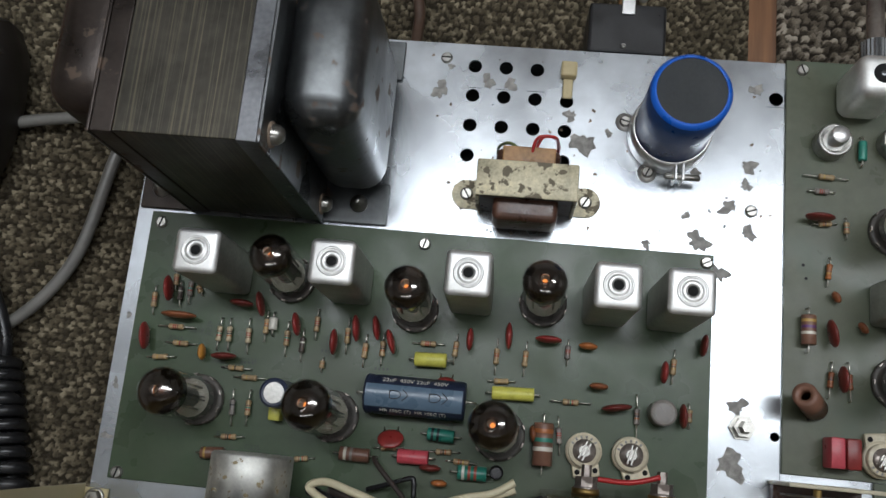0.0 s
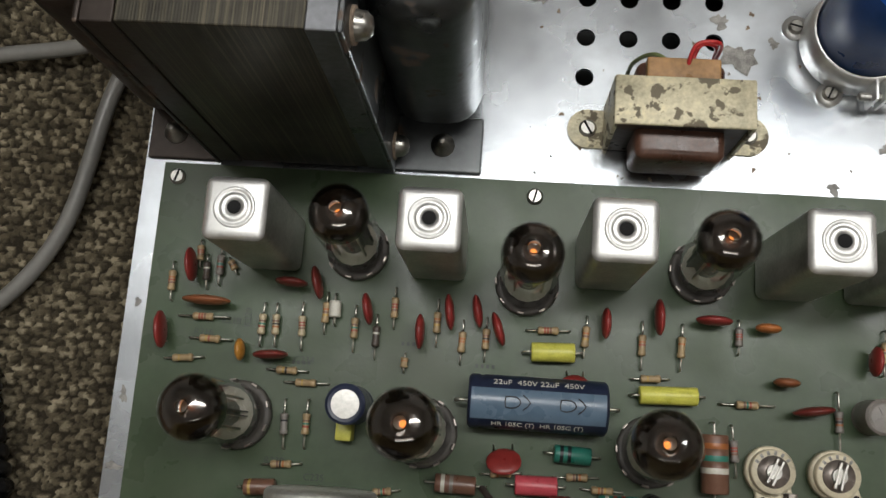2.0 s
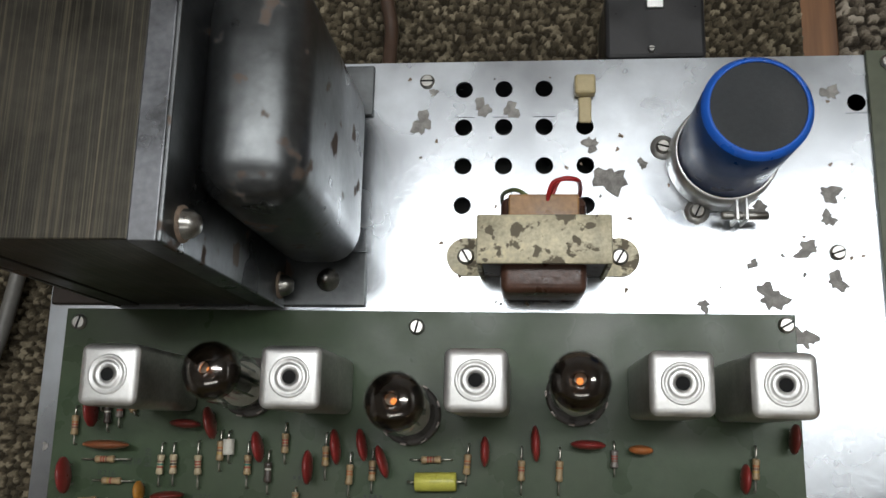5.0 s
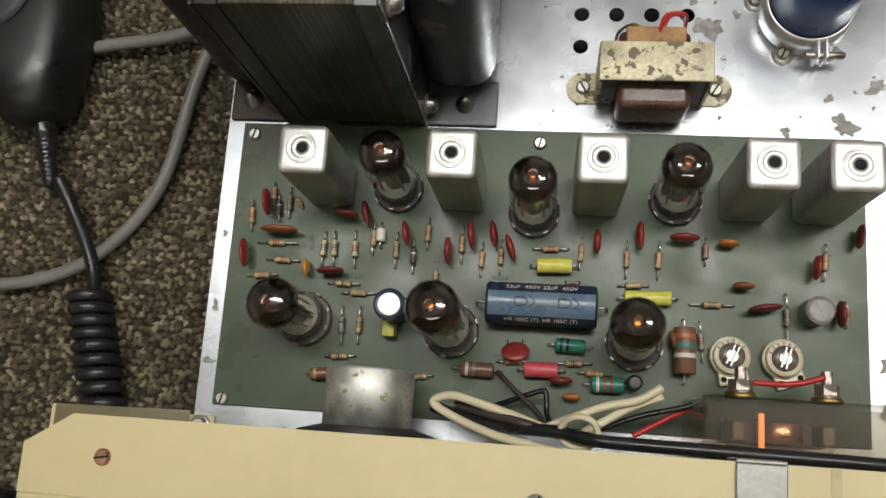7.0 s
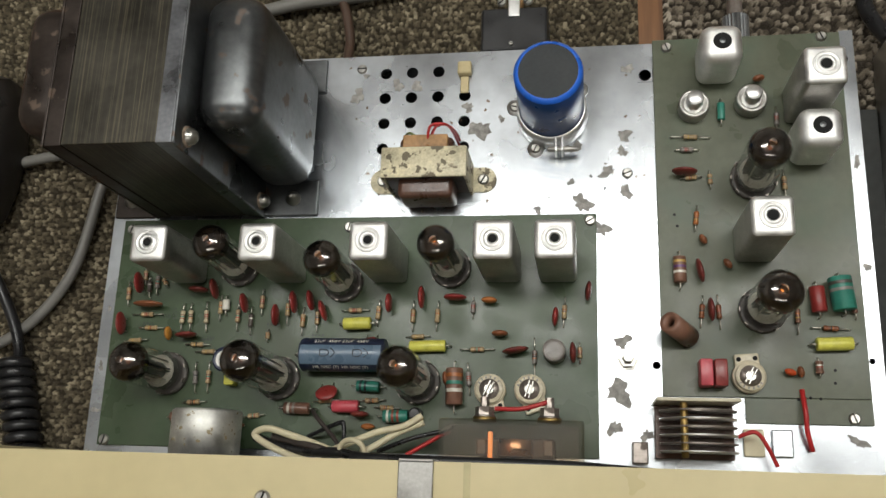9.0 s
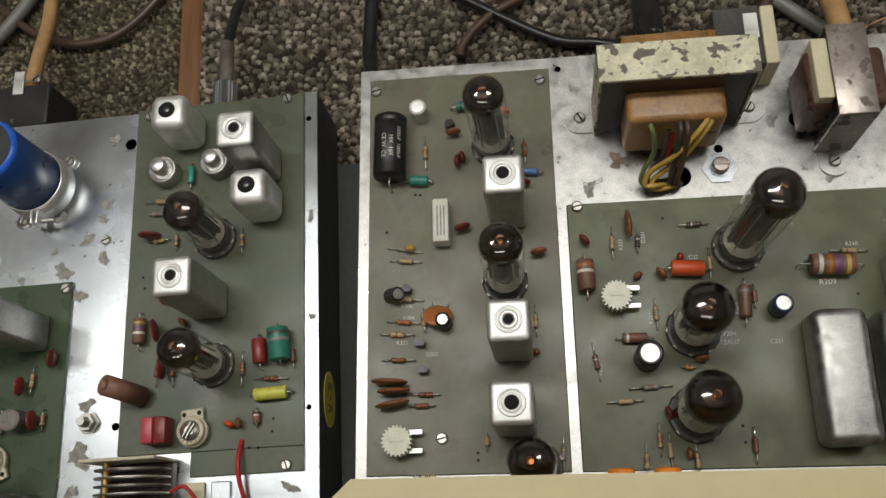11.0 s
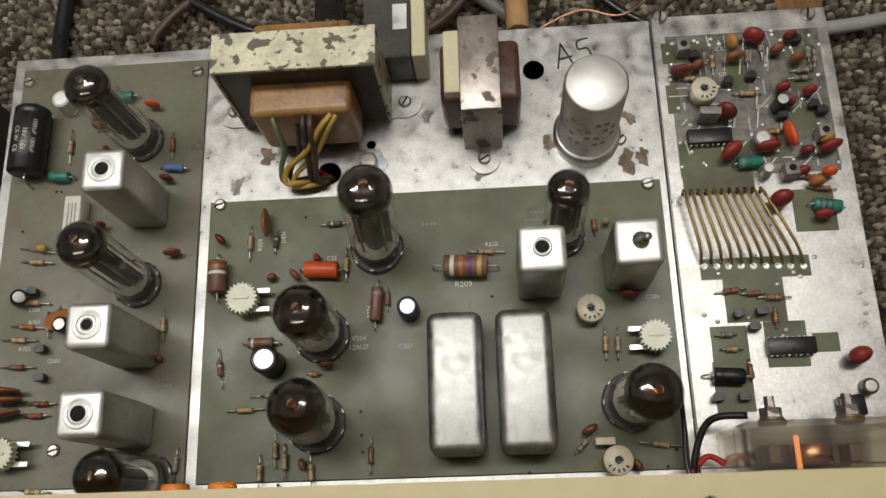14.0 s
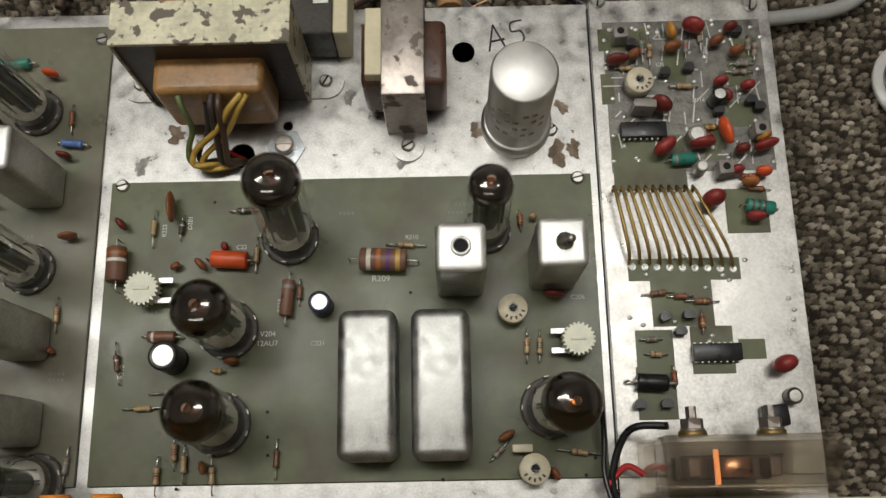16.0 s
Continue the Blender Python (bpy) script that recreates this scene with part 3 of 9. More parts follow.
    lo, hi = [bm.verts.new((x, y, 0.1075)) for x, y in v], [bm.verts.new((x, y, 0.1090)) for x, y in v]
    bm.faces.new(hi[::-1]), bm.faces.new(lo)
    for k in range(5):
        bm.faces.new([lo[k], hi[k], hi[(k + 1) % 5], lo[(k + 1) % 5]])
    bmesh.ops.recalc_face_normals(bm, faces=bm.faces)
    part("top_lip", bm, CREAM, panel)
    bm = bmesh.new()
    box(bm, -0.1372, -0.1260, -0.0574, -0.0335, 0.0003, 0.0018, 0.0004)
    box(bm, -0.1371, -0.1358, -0.0575, -0.0320, 0.0018, 0.0984, 0.0004)
    part("corner_gusset", bm, CREAM, panel, "cream corner gusset below the lip")
    bm = bmesh.new()
    lathe(bm, [(0.0042, 0), (0.0042, 0.0006), (0.0034, 0.0008)], 18)
    lathe(bm, [(0.0034, 0.0008), (0.0034, 0.0030), (0.0029, 0.0036), (0.0016, 0.0036), (0.0013, 0.0031), (0, 0.0031)], 6)
    part("hexagon_bolt", bm, SCREW, panel, "plated hexagon bolt on a washer", at=pose(-0.1312, -0.0375, 0.0018))
    bm = bmesh.new()
    box(bm, -0.1245, -0.1065, -0.0560, -0.0368, 0.0003, 0.0016, 0.0004)
    plate = part("cover_plate", bm, CLIP_STEEL, panel, "small grey cover plate")
    slot_screw(plate, -0.1112, -0.0448, 0.0016, 0.0024, 40)
    slot_screw(panel, -0.1141, -0.0450, 0.1090, 0.0023, 10, COPPER)
    slot_screw(panel, 0.0009, -0.0485, 0.1090, 0.0029, 70)
    bm = bmesh.new()
    box(bm, 0.0490, 0.0612, -0.0487, -0.0344, 0.1091, 0.1103, 0.0003)
    box(bm, 0.0490, 0.0612, -0.0344, -0.0334, 0.0985, 0.1103, 0.0003)
    part("spring_clip", bm, CLIP_STEEL, panel, "bright metal spring clip")
    # the step in the lip is a strip of darker cream, its shade painted
    bm = bmesh.new()
    box(bm, 0.0715, 0.0740, -0.0556, -0.0341, 0.1089, 0.1092)
    part("seam", bm, SHADED_CREAM, panel)
    return root


def board(name, at, x0, x1, y0, y1, material, label, cut=None):
    bm = bmesh.new()
    box(bm, x0, x1, y0, y1, -0.0002, 0.0016, 0.0002, 1)
    if cut:
        box(bm, *cut, -0.0002, 0.0016, 0.0002, 1)
    return tagged(part(name, bm, material, at=at), label, "circuit board", "circuit boards of the radios")


def chassis_right():
    root = group_root("radio_chassis", RIGHT, "open dull plated steel radio chassis with cream front panel", "radio")
    bm = bmesh.new()
    slab_with_holes(bm, -0.002, 0.3022, -0.0635, 0.0160, -0.0014, 0, [(0.2476, -0.0060, 0.0050), (0.1526, -0.0520, 0.0055), (0.1718, -0.0390, 0.0022), (0.0985, 0.0095, 0.0016), (0.2100, -0.0262, 0.0042)])
    slab_with_holes(bm, -0.002, 0.0030, -0.2185, -0.0635, -0.0014, 0, [])
    slab_with_holes(bm, 0.0940, 0.0985, -0.2185, -0.0635, -0.0014, 0, [])
    slab_with_holes(bm, 0.2995, 0.3022, -0.2185, -0.0635, -0.0014, 0, [])
    slab_with_holes(bm, 0.3030, 0.3820, -0.2185, 0.0165, -0.0014, 0, [])
    slab_with_holes(bm, 0.0030, 0.0940, -0.2185, -0.1870, -0.0014, 0, [])
    slab_with_holes(bm, 0.0985, 0.2995, -0.2185, -0.1870, -0.0014, 0, [])
    part("top_plate", bm, ZINC_DULL, root)
    for x0, x1 in ((-0.002, -0.0006), (0.3806, 0.382)):
        bm = bmesh.new()
        box(bm, x0, x1, -0.2185, 0.016, -0.0485, -0.0014)
        part("side_wall", bm, ZINC_DULL, root)
    bm = bmesh.new()
    box(bm, -0.0006, 0.3806, 0.0145, 0.0160, -0.0485, -0.0014)
    part("back_wall", bm, ZINC_DULL, root)
    bm = bmesh.new()
    box(bm, -0.0006, 0.3806, -0.2185, 0.0145, -0.0485, -0.047)
    part("bottom_cover", bm, FRAME_BLACK, root)
    panel = part("front_panel", smooth(box(bmesh.new(), 0.0050, 0.3905, -0.2210, -0.2190, -0.0485, 0.1035, 0.0006)), CREAM, root, "cream enamelled front panel")
    bm = bmesh.new()
    v = [(0.0050, -0.2190), (0.0050, -0.2060), (0.0190, -0.1930), (0.3905, -0.1930), (0.3905, -0.2190)]
    lo, hi = [bm.verts.new((x, y, 0.1020)) for x, y in v], [bm.verts.new((x, y, 0.1035)) for x, y in v]
    bm.faces.new(hi[::-1]), bm.faces.new(lo)
    for k in range(5):
        bm.faces.new([lo[k], hi[k], hi[(k + 1) % 5], lo[(k + 1) % 5]])
    bmesh.ops.recalc_face_normals(bm, faces=bm.faces)
    part("top_lip", bm, CREAM, panel)
    slot_screw(panel, 0.1380, -0.2065, 0.1035, 0.0025, 70)
    slot_screw(panel, 0.2830, -0.2015, 0.1035, 0.0025, 100)
    for x, y, r, s, m_ in ((0.2620, -0.0180, 0.0034, 1, RUST), (0.2520, -0.0430, 0.0036, 2, RUST), (0.2860, -0.0540, 0.0055, 3, RUST), (0.2890, -0.0330, 0.0034, 4, RUST), (0.2780, -0.0480, 0.0030, 5, RUST), (0.1240, -0.0420, 0.0045, 6, RUST),
                           (0.2220, -0.0560, 0.0040, 7, OXIDE), (0.1100, -0.0560, 0.0040, 8, OXIDE), (0.1980, -0.0260, 0.0035, 9, OXIDE), (0.2930, -0.0520, 0.0040, 10, RUST)):
        stain(root, x, y, r, s, m_, 1.2, s * 31)
    rnd = random.Random(18)
    for k in range(40):
        stain(root, rnd.uniform(0.102, 0.298), rnd.uniform(-0.060, 0.012), rnd.uniform(0.0004, 0.0012), 200 + k, OXIDE if k % 3 else RUST)
    slot_screw(root, 0.2837, -0.0433, 0, 0.0030, 40)
    bm = bmesh.new()
    lathe(bm, [(0.0085, 0), (0.0085, 0.0010), (0.0050, 0.0010)], 6, mats=[1, 1])
    lathe(bm, [(0.0050, 0.0010), (0.0050, 0.0018), (0, 0.0018)], 18, mats=[1, 1])
    lathe(bm, [(0.0040, 0.0018), (0.0040, 0.0048), (0.0034, 0.0056), (0, 0.0058)], 14)
    box(bm, -0.0036, 0.0036, -0.0004, 0.0004, 0.0050, 0.0062)
    part("stud", bm, [GREY_WORN, ZINC], root, "tarnished bolt on a bright hexagon plate", at=pose(0.1712, -0.0490, 0))
    # pencilled mark on the plate
    bm = bmesh.new()
    for a, b in (((0, 0), (0.0035, 0.0125)), ((0.0035, 0.0125), (0.0075, 0.0005)), ((0.001, 0.0045), (0.0075, 0.0050))):
        sweep(bm, [(a[0], a[1], 0), (b[0], b[1], 0)], 0.00045, 5, 3)
    sweep(bm, [(0.0165, 0.0128, 0), (0.0115, 0.0122, 0), (0.0112, 0.0080, 0), (0.0150, 0.0078, 0), (0.0162, 0.0040, 0), (0.0135, 0.0010, 0), (0.0108, 0.0022, 0)], 0.00045, 5, 5)
    part("marker_writing_a5", bm, INK, root, "A5 written in black marker", at=pose(0.2590, -0.0060, 0.0002, 0, 0, 8))
    return root


chassis_left()
chassis_right()
BOARD_A = board("circuit_board", LEFT, -0.1277, 0.1185, -0.0289, 0.0871, GREEN_A, "green fibreglass circuit board crowded with resistors and red disc capacitors")
BOARD_B = board("circuit_board", LEFT, 0.1475, 0.2368, -0.0001, 0.1785, GREEN_B, "narrow grey-green circuit board at the chassis end", (0.1832, 0.2368, -0.0115, -0.0003))
BOARD_C = board("circuit_board", RIGHT, 0.0033, 0.0938, -0.1868, 0.0095, PALE_BOARD, "narrow olive circuit board with three coil cans and tubes")
BOARD_D = board("circuit_board", RIGHT, 0.0988, 0.2993, -0.1868, -0.0637, OLIVE, "olive circuit board with two long crystal filters and tubes")
BOARD_E = board("circuit_board", RIGHT, 0.3032, 0.3818, -0.1868, 0.0165, FOIL, "narrow tinned circuit board packed with small capacitors and chips")


# ---- things on the boards ----
def can(at, w, h, hole=0.0025, rings=True, style=0, label="square drawn aluminium coil can", d=None):
    """A square coil can with rounded edges, a pressed ring and a tuning hole in its top."""
    root = group_root("coil_can", at, label, "coil can", "coil cans on the boards")
    d = d or w
    bm = bmesh.new()
    box(bm, -w / 2, w / 2, -d / 2, d / 2, 0, h, 0.0025, 4)
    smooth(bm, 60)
    # one metal in two tones: bright top, sides darkened as if in shade
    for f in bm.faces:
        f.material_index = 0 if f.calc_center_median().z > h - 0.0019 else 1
    part("shell", bm, [ALU_SATIN, ALU_SHADE_OR_DULL], root)
    bm = bmesh.new()
    if style == 0:
        lathe(bm, [(0.0058, 0), (0.0056, 0.0004), (0.0050, 0.0004), (0.0048, 0.0001), (0.0040, 0.0001), (0.0038, 0.0005), (0.0030, 0.0005), (hole, 0.0002), (hole, -0.001)], 24)
    else:
        lathe(bm, [(hole + 0.0011, 0), (hole + 0.0010, 0.0014), (hole, 0.0014), (hole, -0.001)], 24)
    if rings:
        part("pressed_ring", bm, ALU_SATIN, root, at=pose(0, 0, h))
    else:
        bm.free()
    bm = bmesh.new()
    lathe(bm, [(hole, 0.00025), (0, 0.00020)], 20)
    part("tuning_hole", bm, HOLE, root, at=pose(0, 0, h))
    return root


SOCKET = mat("grey_brown_phenolic", (0.075, 0.068, 0.060), 0.5, 0.0, 0.2, 120, 0.1, 900)


def tube(at, r, h, lean=(0, 0), label="glass vacuum tube with silvery-brown getter dome in a black socket"):
    """A miniature tube: socket ring with lugs, glass bulb with a pip, getter mirror in the dome, plate, mica and glowing heater."""
    root = group_root("vacuum_tube", at @ pose(0, 0, 0, lean[0], lean[1], 0), label, "vacuum tube", "vacuum tubes on the boards")
    bm = bmesh.new()
    lathe(bm, [(r * 0.5, 0), (r + 0.0012, 0), (r + 0.0012, 0.0014), (r + 0.0006, 0.0022), (r * 0.86, 0.0022), (r * 0.8, 0.0016), (0, 0.0016)], 24)
    part("socket", bm, SOCKET, root)
    lug = None
    for k in range(9):
        a = 40 * k + 20
        spot = pose(0, 0, 0, 0, 0, a) @ pose(r + 0.0006, 0, 0.0010, 0, 8, 0)
        if lug is None:
            lug = part("contact_lug", box(bmesh.new(), -0.0003, 0.0003, -0.0010, 0.0010, 0, 0.0036, 0.0001), GREY_WORN, root, at=spot)
        else:
            ob = new("contact_lug", lug.data)
            ob.parent, ob.matrix_local = root, spot

    def dome(q, top, cut=1.0):
        pts = [(q * math.sin(a), top - q * 0.72 * (1 - math.cos(a))) for a in [math.radians(x) for x in (12, 25, 40, 55, 70, 82, 90)]]
        return pts
    z0 = 0.0045
    pip = [(0, h), (0.0010, h - 0.0003), (0.0016, h - 0.0014), (0.0018, h - 0.0026), (r * 0.27, h - 0.0031)]
    outer = pip + dome(r, h - 0.0025)[1:] + [(r, z0 + 0.004), (r * 0.93, z0 + 0.0012), (r * 0.8, z0)]
    bm = bmesh.new()
    lathe(bm, outer[::-1], 32)
    part("glass_bulb", bm, GLASS, root)
    g = [(0.0017, h - 0.0028), (r * 0.26, h - 0.0034)] + dome(r - 0.0004, h - 0.0029)[1:]
    low = h - 0.0118 * r / 0.009
    g = [p for p in g if p[1] > low] + [(r - 0.0004, low)]
    bm = bmesh.new()
    lathe(bm, g, 32)
    part("getter", bm, GETTER, root, "silvery-brown getter mirror")
    bm = bmesh.new()
    top = low + 0.0022
    lathe(bm, [(0, z0 + 0.004), (r * 0.40, z0 + 0.004), (r * 0.44, z0 + 0.006), (r * 0.44, top - 0.002), (r * 0.3, top - 0.001), (0, top - 0.001)], 12)
    for k in (-1, 1):
        box(bm, -r * 0.70, r * 0.70, k * r * 0.07 - 0.0002, k * r * 0.07 + 0.0002, z0 + 0.006, top - 0.003)
    part("plate", bm, PLATE, root)
    bm = bmesh.new()
    for k in range(4):
        q = (r * 0.66 * math.cos(math.pi * (0.25 + k / 2)), r * 0.66 * math.sin(math.pi * (0.25 + k / 2)))
        sweep(bm, [(*q, z0 + 0.001), (*q, top + 0.0006)], 0.00045, 5, 2)
    part("support_rod", bm, WIRE, root)
    bm = bmesh.new()
    lathe(bm, [(r * 0.34, top + 0.0014), (r * 0.42, top + 0.0020), (r * 0.34, top + 0.0026), (r * 0.28, top + 0.0020), (r * 0.34, top + 0.0014)], 14)
    part("getter_ring", bm, ALU, root)
    bm = bmesh.new()
    for z in (z0 + 0.005, top):
        lathe(bm, [(0, z), (r * 0.84, z), (r * 0.84, z + 0.0004), (0, z + 0.0004)], 16)
    part("mica_spacer", bm, MICA, root)
    bm = bmesh.new()
    lathe(bm, [(0, top - 0.001), (0.0011, top - 0.001), (0.0010, top + 0.0010), (0, top + 0.0014)], 8)
    part("heater", bm, HEATER, root)
    return root


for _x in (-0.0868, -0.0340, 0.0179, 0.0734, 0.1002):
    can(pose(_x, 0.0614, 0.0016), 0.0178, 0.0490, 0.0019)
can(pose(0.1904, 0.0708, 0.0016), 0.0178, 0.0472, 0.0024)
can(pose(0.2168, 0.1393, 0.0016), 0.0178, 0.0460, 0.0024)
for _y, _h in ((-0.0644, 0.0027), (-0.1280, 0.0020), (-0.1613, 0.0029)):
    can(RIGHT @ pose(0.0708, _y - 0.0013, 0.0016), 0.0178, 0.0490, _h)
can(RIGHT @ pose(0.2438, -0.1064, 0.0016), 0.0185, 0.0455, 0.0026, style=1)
_t = can(RIGHT @ pose(0.2808, -0.1042, 0.0016), 0.0185, 0.0415, 0.0010, style=1, label="square aluminium coil can with a protruding tuning slug")
_bm = bmesh.new()
lathe(_bm, [(0.0033, 0), (0.0033, 0.0010), (0.0024, 0.0014), (0.0024, 0.0030), (0.0015, 0.0032), (0.0015, 0.0088), (0, 0.0090)], 12)
part("tuning_slug", _bm, SCREW, _t, at=pose(0.0005, 0, 0.0415, 8, 10, 0))

for _x, _y, _ln in ((-0.0602, 0.0608, (-4, 0)), (-0.0057, 0.0528, (-4, 0)), (0.0482, 0.0600, (-3, -2))):
    tube(pose(_x, _y, 0.0016), 0.0088, 0.0485, _ln)
for _x, _y, _h, _ln in ((-0.0930, 0.0065, 0.0430, (-2, -5)), (-0.0352, 0.0050, 0.0540, (-3, -2)), (0.0342, 0.0042, 0.0450, (-4, -4))):
    tube(pose(_x, _y, 0.0016), 0.0095, _h * 1.06, _ln)
for _x, _y, _h, _r, _ln in ((0.0648, -0.0314, 0.0590, 0.0093, (0, -1)), (0.0682, -0.1006, 0.0610, 0.0094, (-1, 1)), (0.1745, -0.0893, 0.0670, 0.0105, (-3, 4)), (0.1508, -0.1270, 0.0490, 0.0108, (-1, 0)),
                            (0.1488, -0.1640, 0.0470, 0.0112, (-3, 1)), (0.2552, -0.0880, 0.0510, 0.0086, (-5, 0)), (0.2780, -0.1600, 0.0480, 0.0108, (2, 4)), (0.0795, -0.1848, 0.0480, 0.0098, (0, -3))):
    tube(RIGHT @ pose(_x, _y, 0.0016), _r, _h * 1.075, _ln)
for _x, _y in ((0.1922, 0.1030), (0.1928, 0.0395)):
    tube(pose(_x, _y, 0.0016), 0.0095, 0.0505)


def power_transformer():
    """A large stack of laminations with a pressed cover on each side, four through bolts and flat feet."""
    root = group_root("power_transformer", LEFT, "large dark power transformer with laminated core and pressed steel covers", "transformer", "transformers on the chassis")
    x0, x1, y0, y1, z0, z1 = -0.1010, -0.0590, 0.0885, 0.1760, 0.0030, 0.1045
    part("laminated_core", box(bmesh.new(), x0, x1, y0, y1, z0, z1, 0.0004), LAMINATION, root, "edge-on steel laminations with amber varnish")
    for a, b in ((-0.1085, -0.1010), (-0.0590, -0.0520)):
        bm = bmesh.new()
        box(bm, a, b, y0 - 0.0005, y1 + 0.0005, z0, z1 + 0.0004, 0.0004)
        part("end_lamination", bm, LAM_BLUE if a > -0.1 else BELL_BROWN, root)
    # right cover in grey steel, left cover in near-black brown
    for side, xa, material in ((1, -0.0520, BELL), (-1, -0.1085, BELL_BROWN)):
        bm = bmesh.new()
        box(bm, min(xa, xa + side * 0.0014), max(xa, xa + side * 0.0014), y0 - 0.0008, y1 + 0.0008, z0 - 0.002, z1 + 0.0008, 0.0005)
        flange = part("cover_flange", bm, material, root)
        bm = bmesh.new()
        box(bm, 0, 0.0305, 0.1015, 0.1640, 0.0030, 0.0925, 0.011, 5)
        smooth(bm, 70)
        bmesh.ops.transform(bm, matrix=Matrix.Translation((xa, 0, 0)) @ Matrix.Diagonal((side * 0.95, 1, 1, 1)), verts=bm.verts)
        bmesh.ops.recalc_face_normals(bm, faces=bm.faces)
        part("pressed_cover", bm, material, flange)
        for ya, yb in ((0.0885, 0.1075), (0.1570, 0.1760)):
            bm = bmesh.new()
            box(bm, xa if side > 0 else xa - 0.0255, xa + 0.0295 if side > 0 else xa, ya, yb, 0.0003, 0.0018, 0.0006)
            part("foot", bm, material, root)
            bm = bmesh.new()
            lathe(bm, [(0.0040, 0), (0.0040, 0.0008), (0.0030, 0.0014), (0.0030, 0.0028), (0.0016, 0.0034), (0.0014, 0.006), (0, 0.006)], 12)
            part("mounting_bolt", bm, SCREW, root, at=pose(xa + side * 0.0165, (ya + yb) / 2 - 0.0005, 0.0018))
        for y in (0.0945, 0.1705):
            for z in (0.0085, 0.0945):
                bm = bmesh.new()
                lathe(bm, [(0.0046, 0), (0.0046, 0.0008), (0, 0.0008)], 14, mats=[1, 1])
                lathe(bm, [(0.0037, 0.0008), (0.0034, 0.0030), (0.0022, 0.0045), (0, 0.0050)], 14)
                part("bolt_head", bm, [SCREW, RUST], root, "round bolt head on a red fibre washer", at=pose(xa + side * 0.0014, y, z, 0, 90 * side, 0))
    return root


power_transformer()


def bracket_transformer(name, at, sx, sy, sz, bob, frame_mat, wind_mat, label, paper=None, swap=False, feet=0.012):
    """A small transformer: a channel bracket over a stack, with a bobbin that bulges out on two sides; x is the bracket's length."""
    root = group_root(name, at, label, "transformer", "transformers on the chassis")
    bm = bmesh.new()
    box(bm, -sx / 2, sx / 2, -sy / 2, sy / 2, sz - 0.0014, sz, 0.0009, 2)
    part("bracket_top", smooth(bm, 50), frame_mat, root)
    for s in (-1, 1):
        bm = bmesh.new()
        box(bm, min(s * sx / 2, s * (sx / 2 - 0.0014)), max(s * sx / 2, s * (sx / 2 - 0.0014)), -sy / 2, sy / 2, 0, sz - 0.0014, 0.0004)
        part("bracket_side", bm, frame_mat, root)
        bm = bmesh.new()
        lathe(bm, [(feet * 0.55, 0), (feet * 0.55, 0.0012), (0, 0.0012)], 20)
        box(bm, min(0, -s * feet * 0.62), max(0, -s * feet * 0.62), -feet * 0.54, feet * 0.54, 0.0002, 0.0010)
        foot = part("mounting_foot", bm, frame_mat if frame_mat is IVORY_WORN else ZINC_DULL, root, at=pose(s * (sx / 2 + feet * 0.42), 0, 0))
        slot_screw(foot, 0, 0, 0.0012, 0.0029, 60 * s)
    bm = bmesh.new()
    box(bm, -sx / 2 + 0.0016, sx / 2 - 0.0016, -sy / 2 + 0.001, sy / 2 - 0.001, 0.0005, sz - 0.0016)
    part("core", bm, BELL_BROWN, root)
    bm = bmesh.new()
    box(bm, -bob[0] / 2, bob[0] / 2, -bob[1] / 2, bob[1] / 2, bob[2], bob[3], 0.0028, 4)
    part("winding", smooth(bm, 60), wind_mat, root, "varnished coil winding")
    if paper:
        bm = bmesh.new()
        box(bm, *paper, 0.0006)
        part("insulating_paper", bm, KRAFT, root, "amber paper wrap")
    return root


_tx = bracket_transformer("output_transformer", pose(0.0372, 0.1060, 0), 0.0415, 0.0155, 0.0290, (0.0270, 0.0310, 0.0030, 0.0225), IVORY_WORN, VARNISH,
                          "small transformer with worn ivory steel bracket and brown winding", (-0.0110, 0.0110, 0.0065, 0.0150, 0.012, 0.0262))
_bm = bmesh.new()
sweep(_bm, [(-0.002, 0.012, 0.024), (-0.008, 0.017, 0.023), (-0.013, 0.019, 0.012), (-0.0135, 0.019, -0.002)], 0.0007)
part("lead_wire", _bm, GREEN_WIRE, _tx)
_bm = bmesh.new()
sweep(_bm, [(0.001, 0.012, 0.025), (0.003, 0.018, 0.029), (0.010, 0.019, 0.028), (0.012, 0.020, 0.015), (0.0125, 0.020, -0.002)], 0.0007)
part("lead_wire", _bm, RED_WIRE, _tx)
_bm = bmesh.new()
sweep(_bm, [(0.002, 0.013, 0.024), (0.005, 0.020, 0.024), (0.010, 0.021, 0.022), (0.0125, 0.022, 0.010), (0.0130, 0.022, -0.002)], 0.0007)
part("lead_wire", _bm, RED_WIRE, _tx)

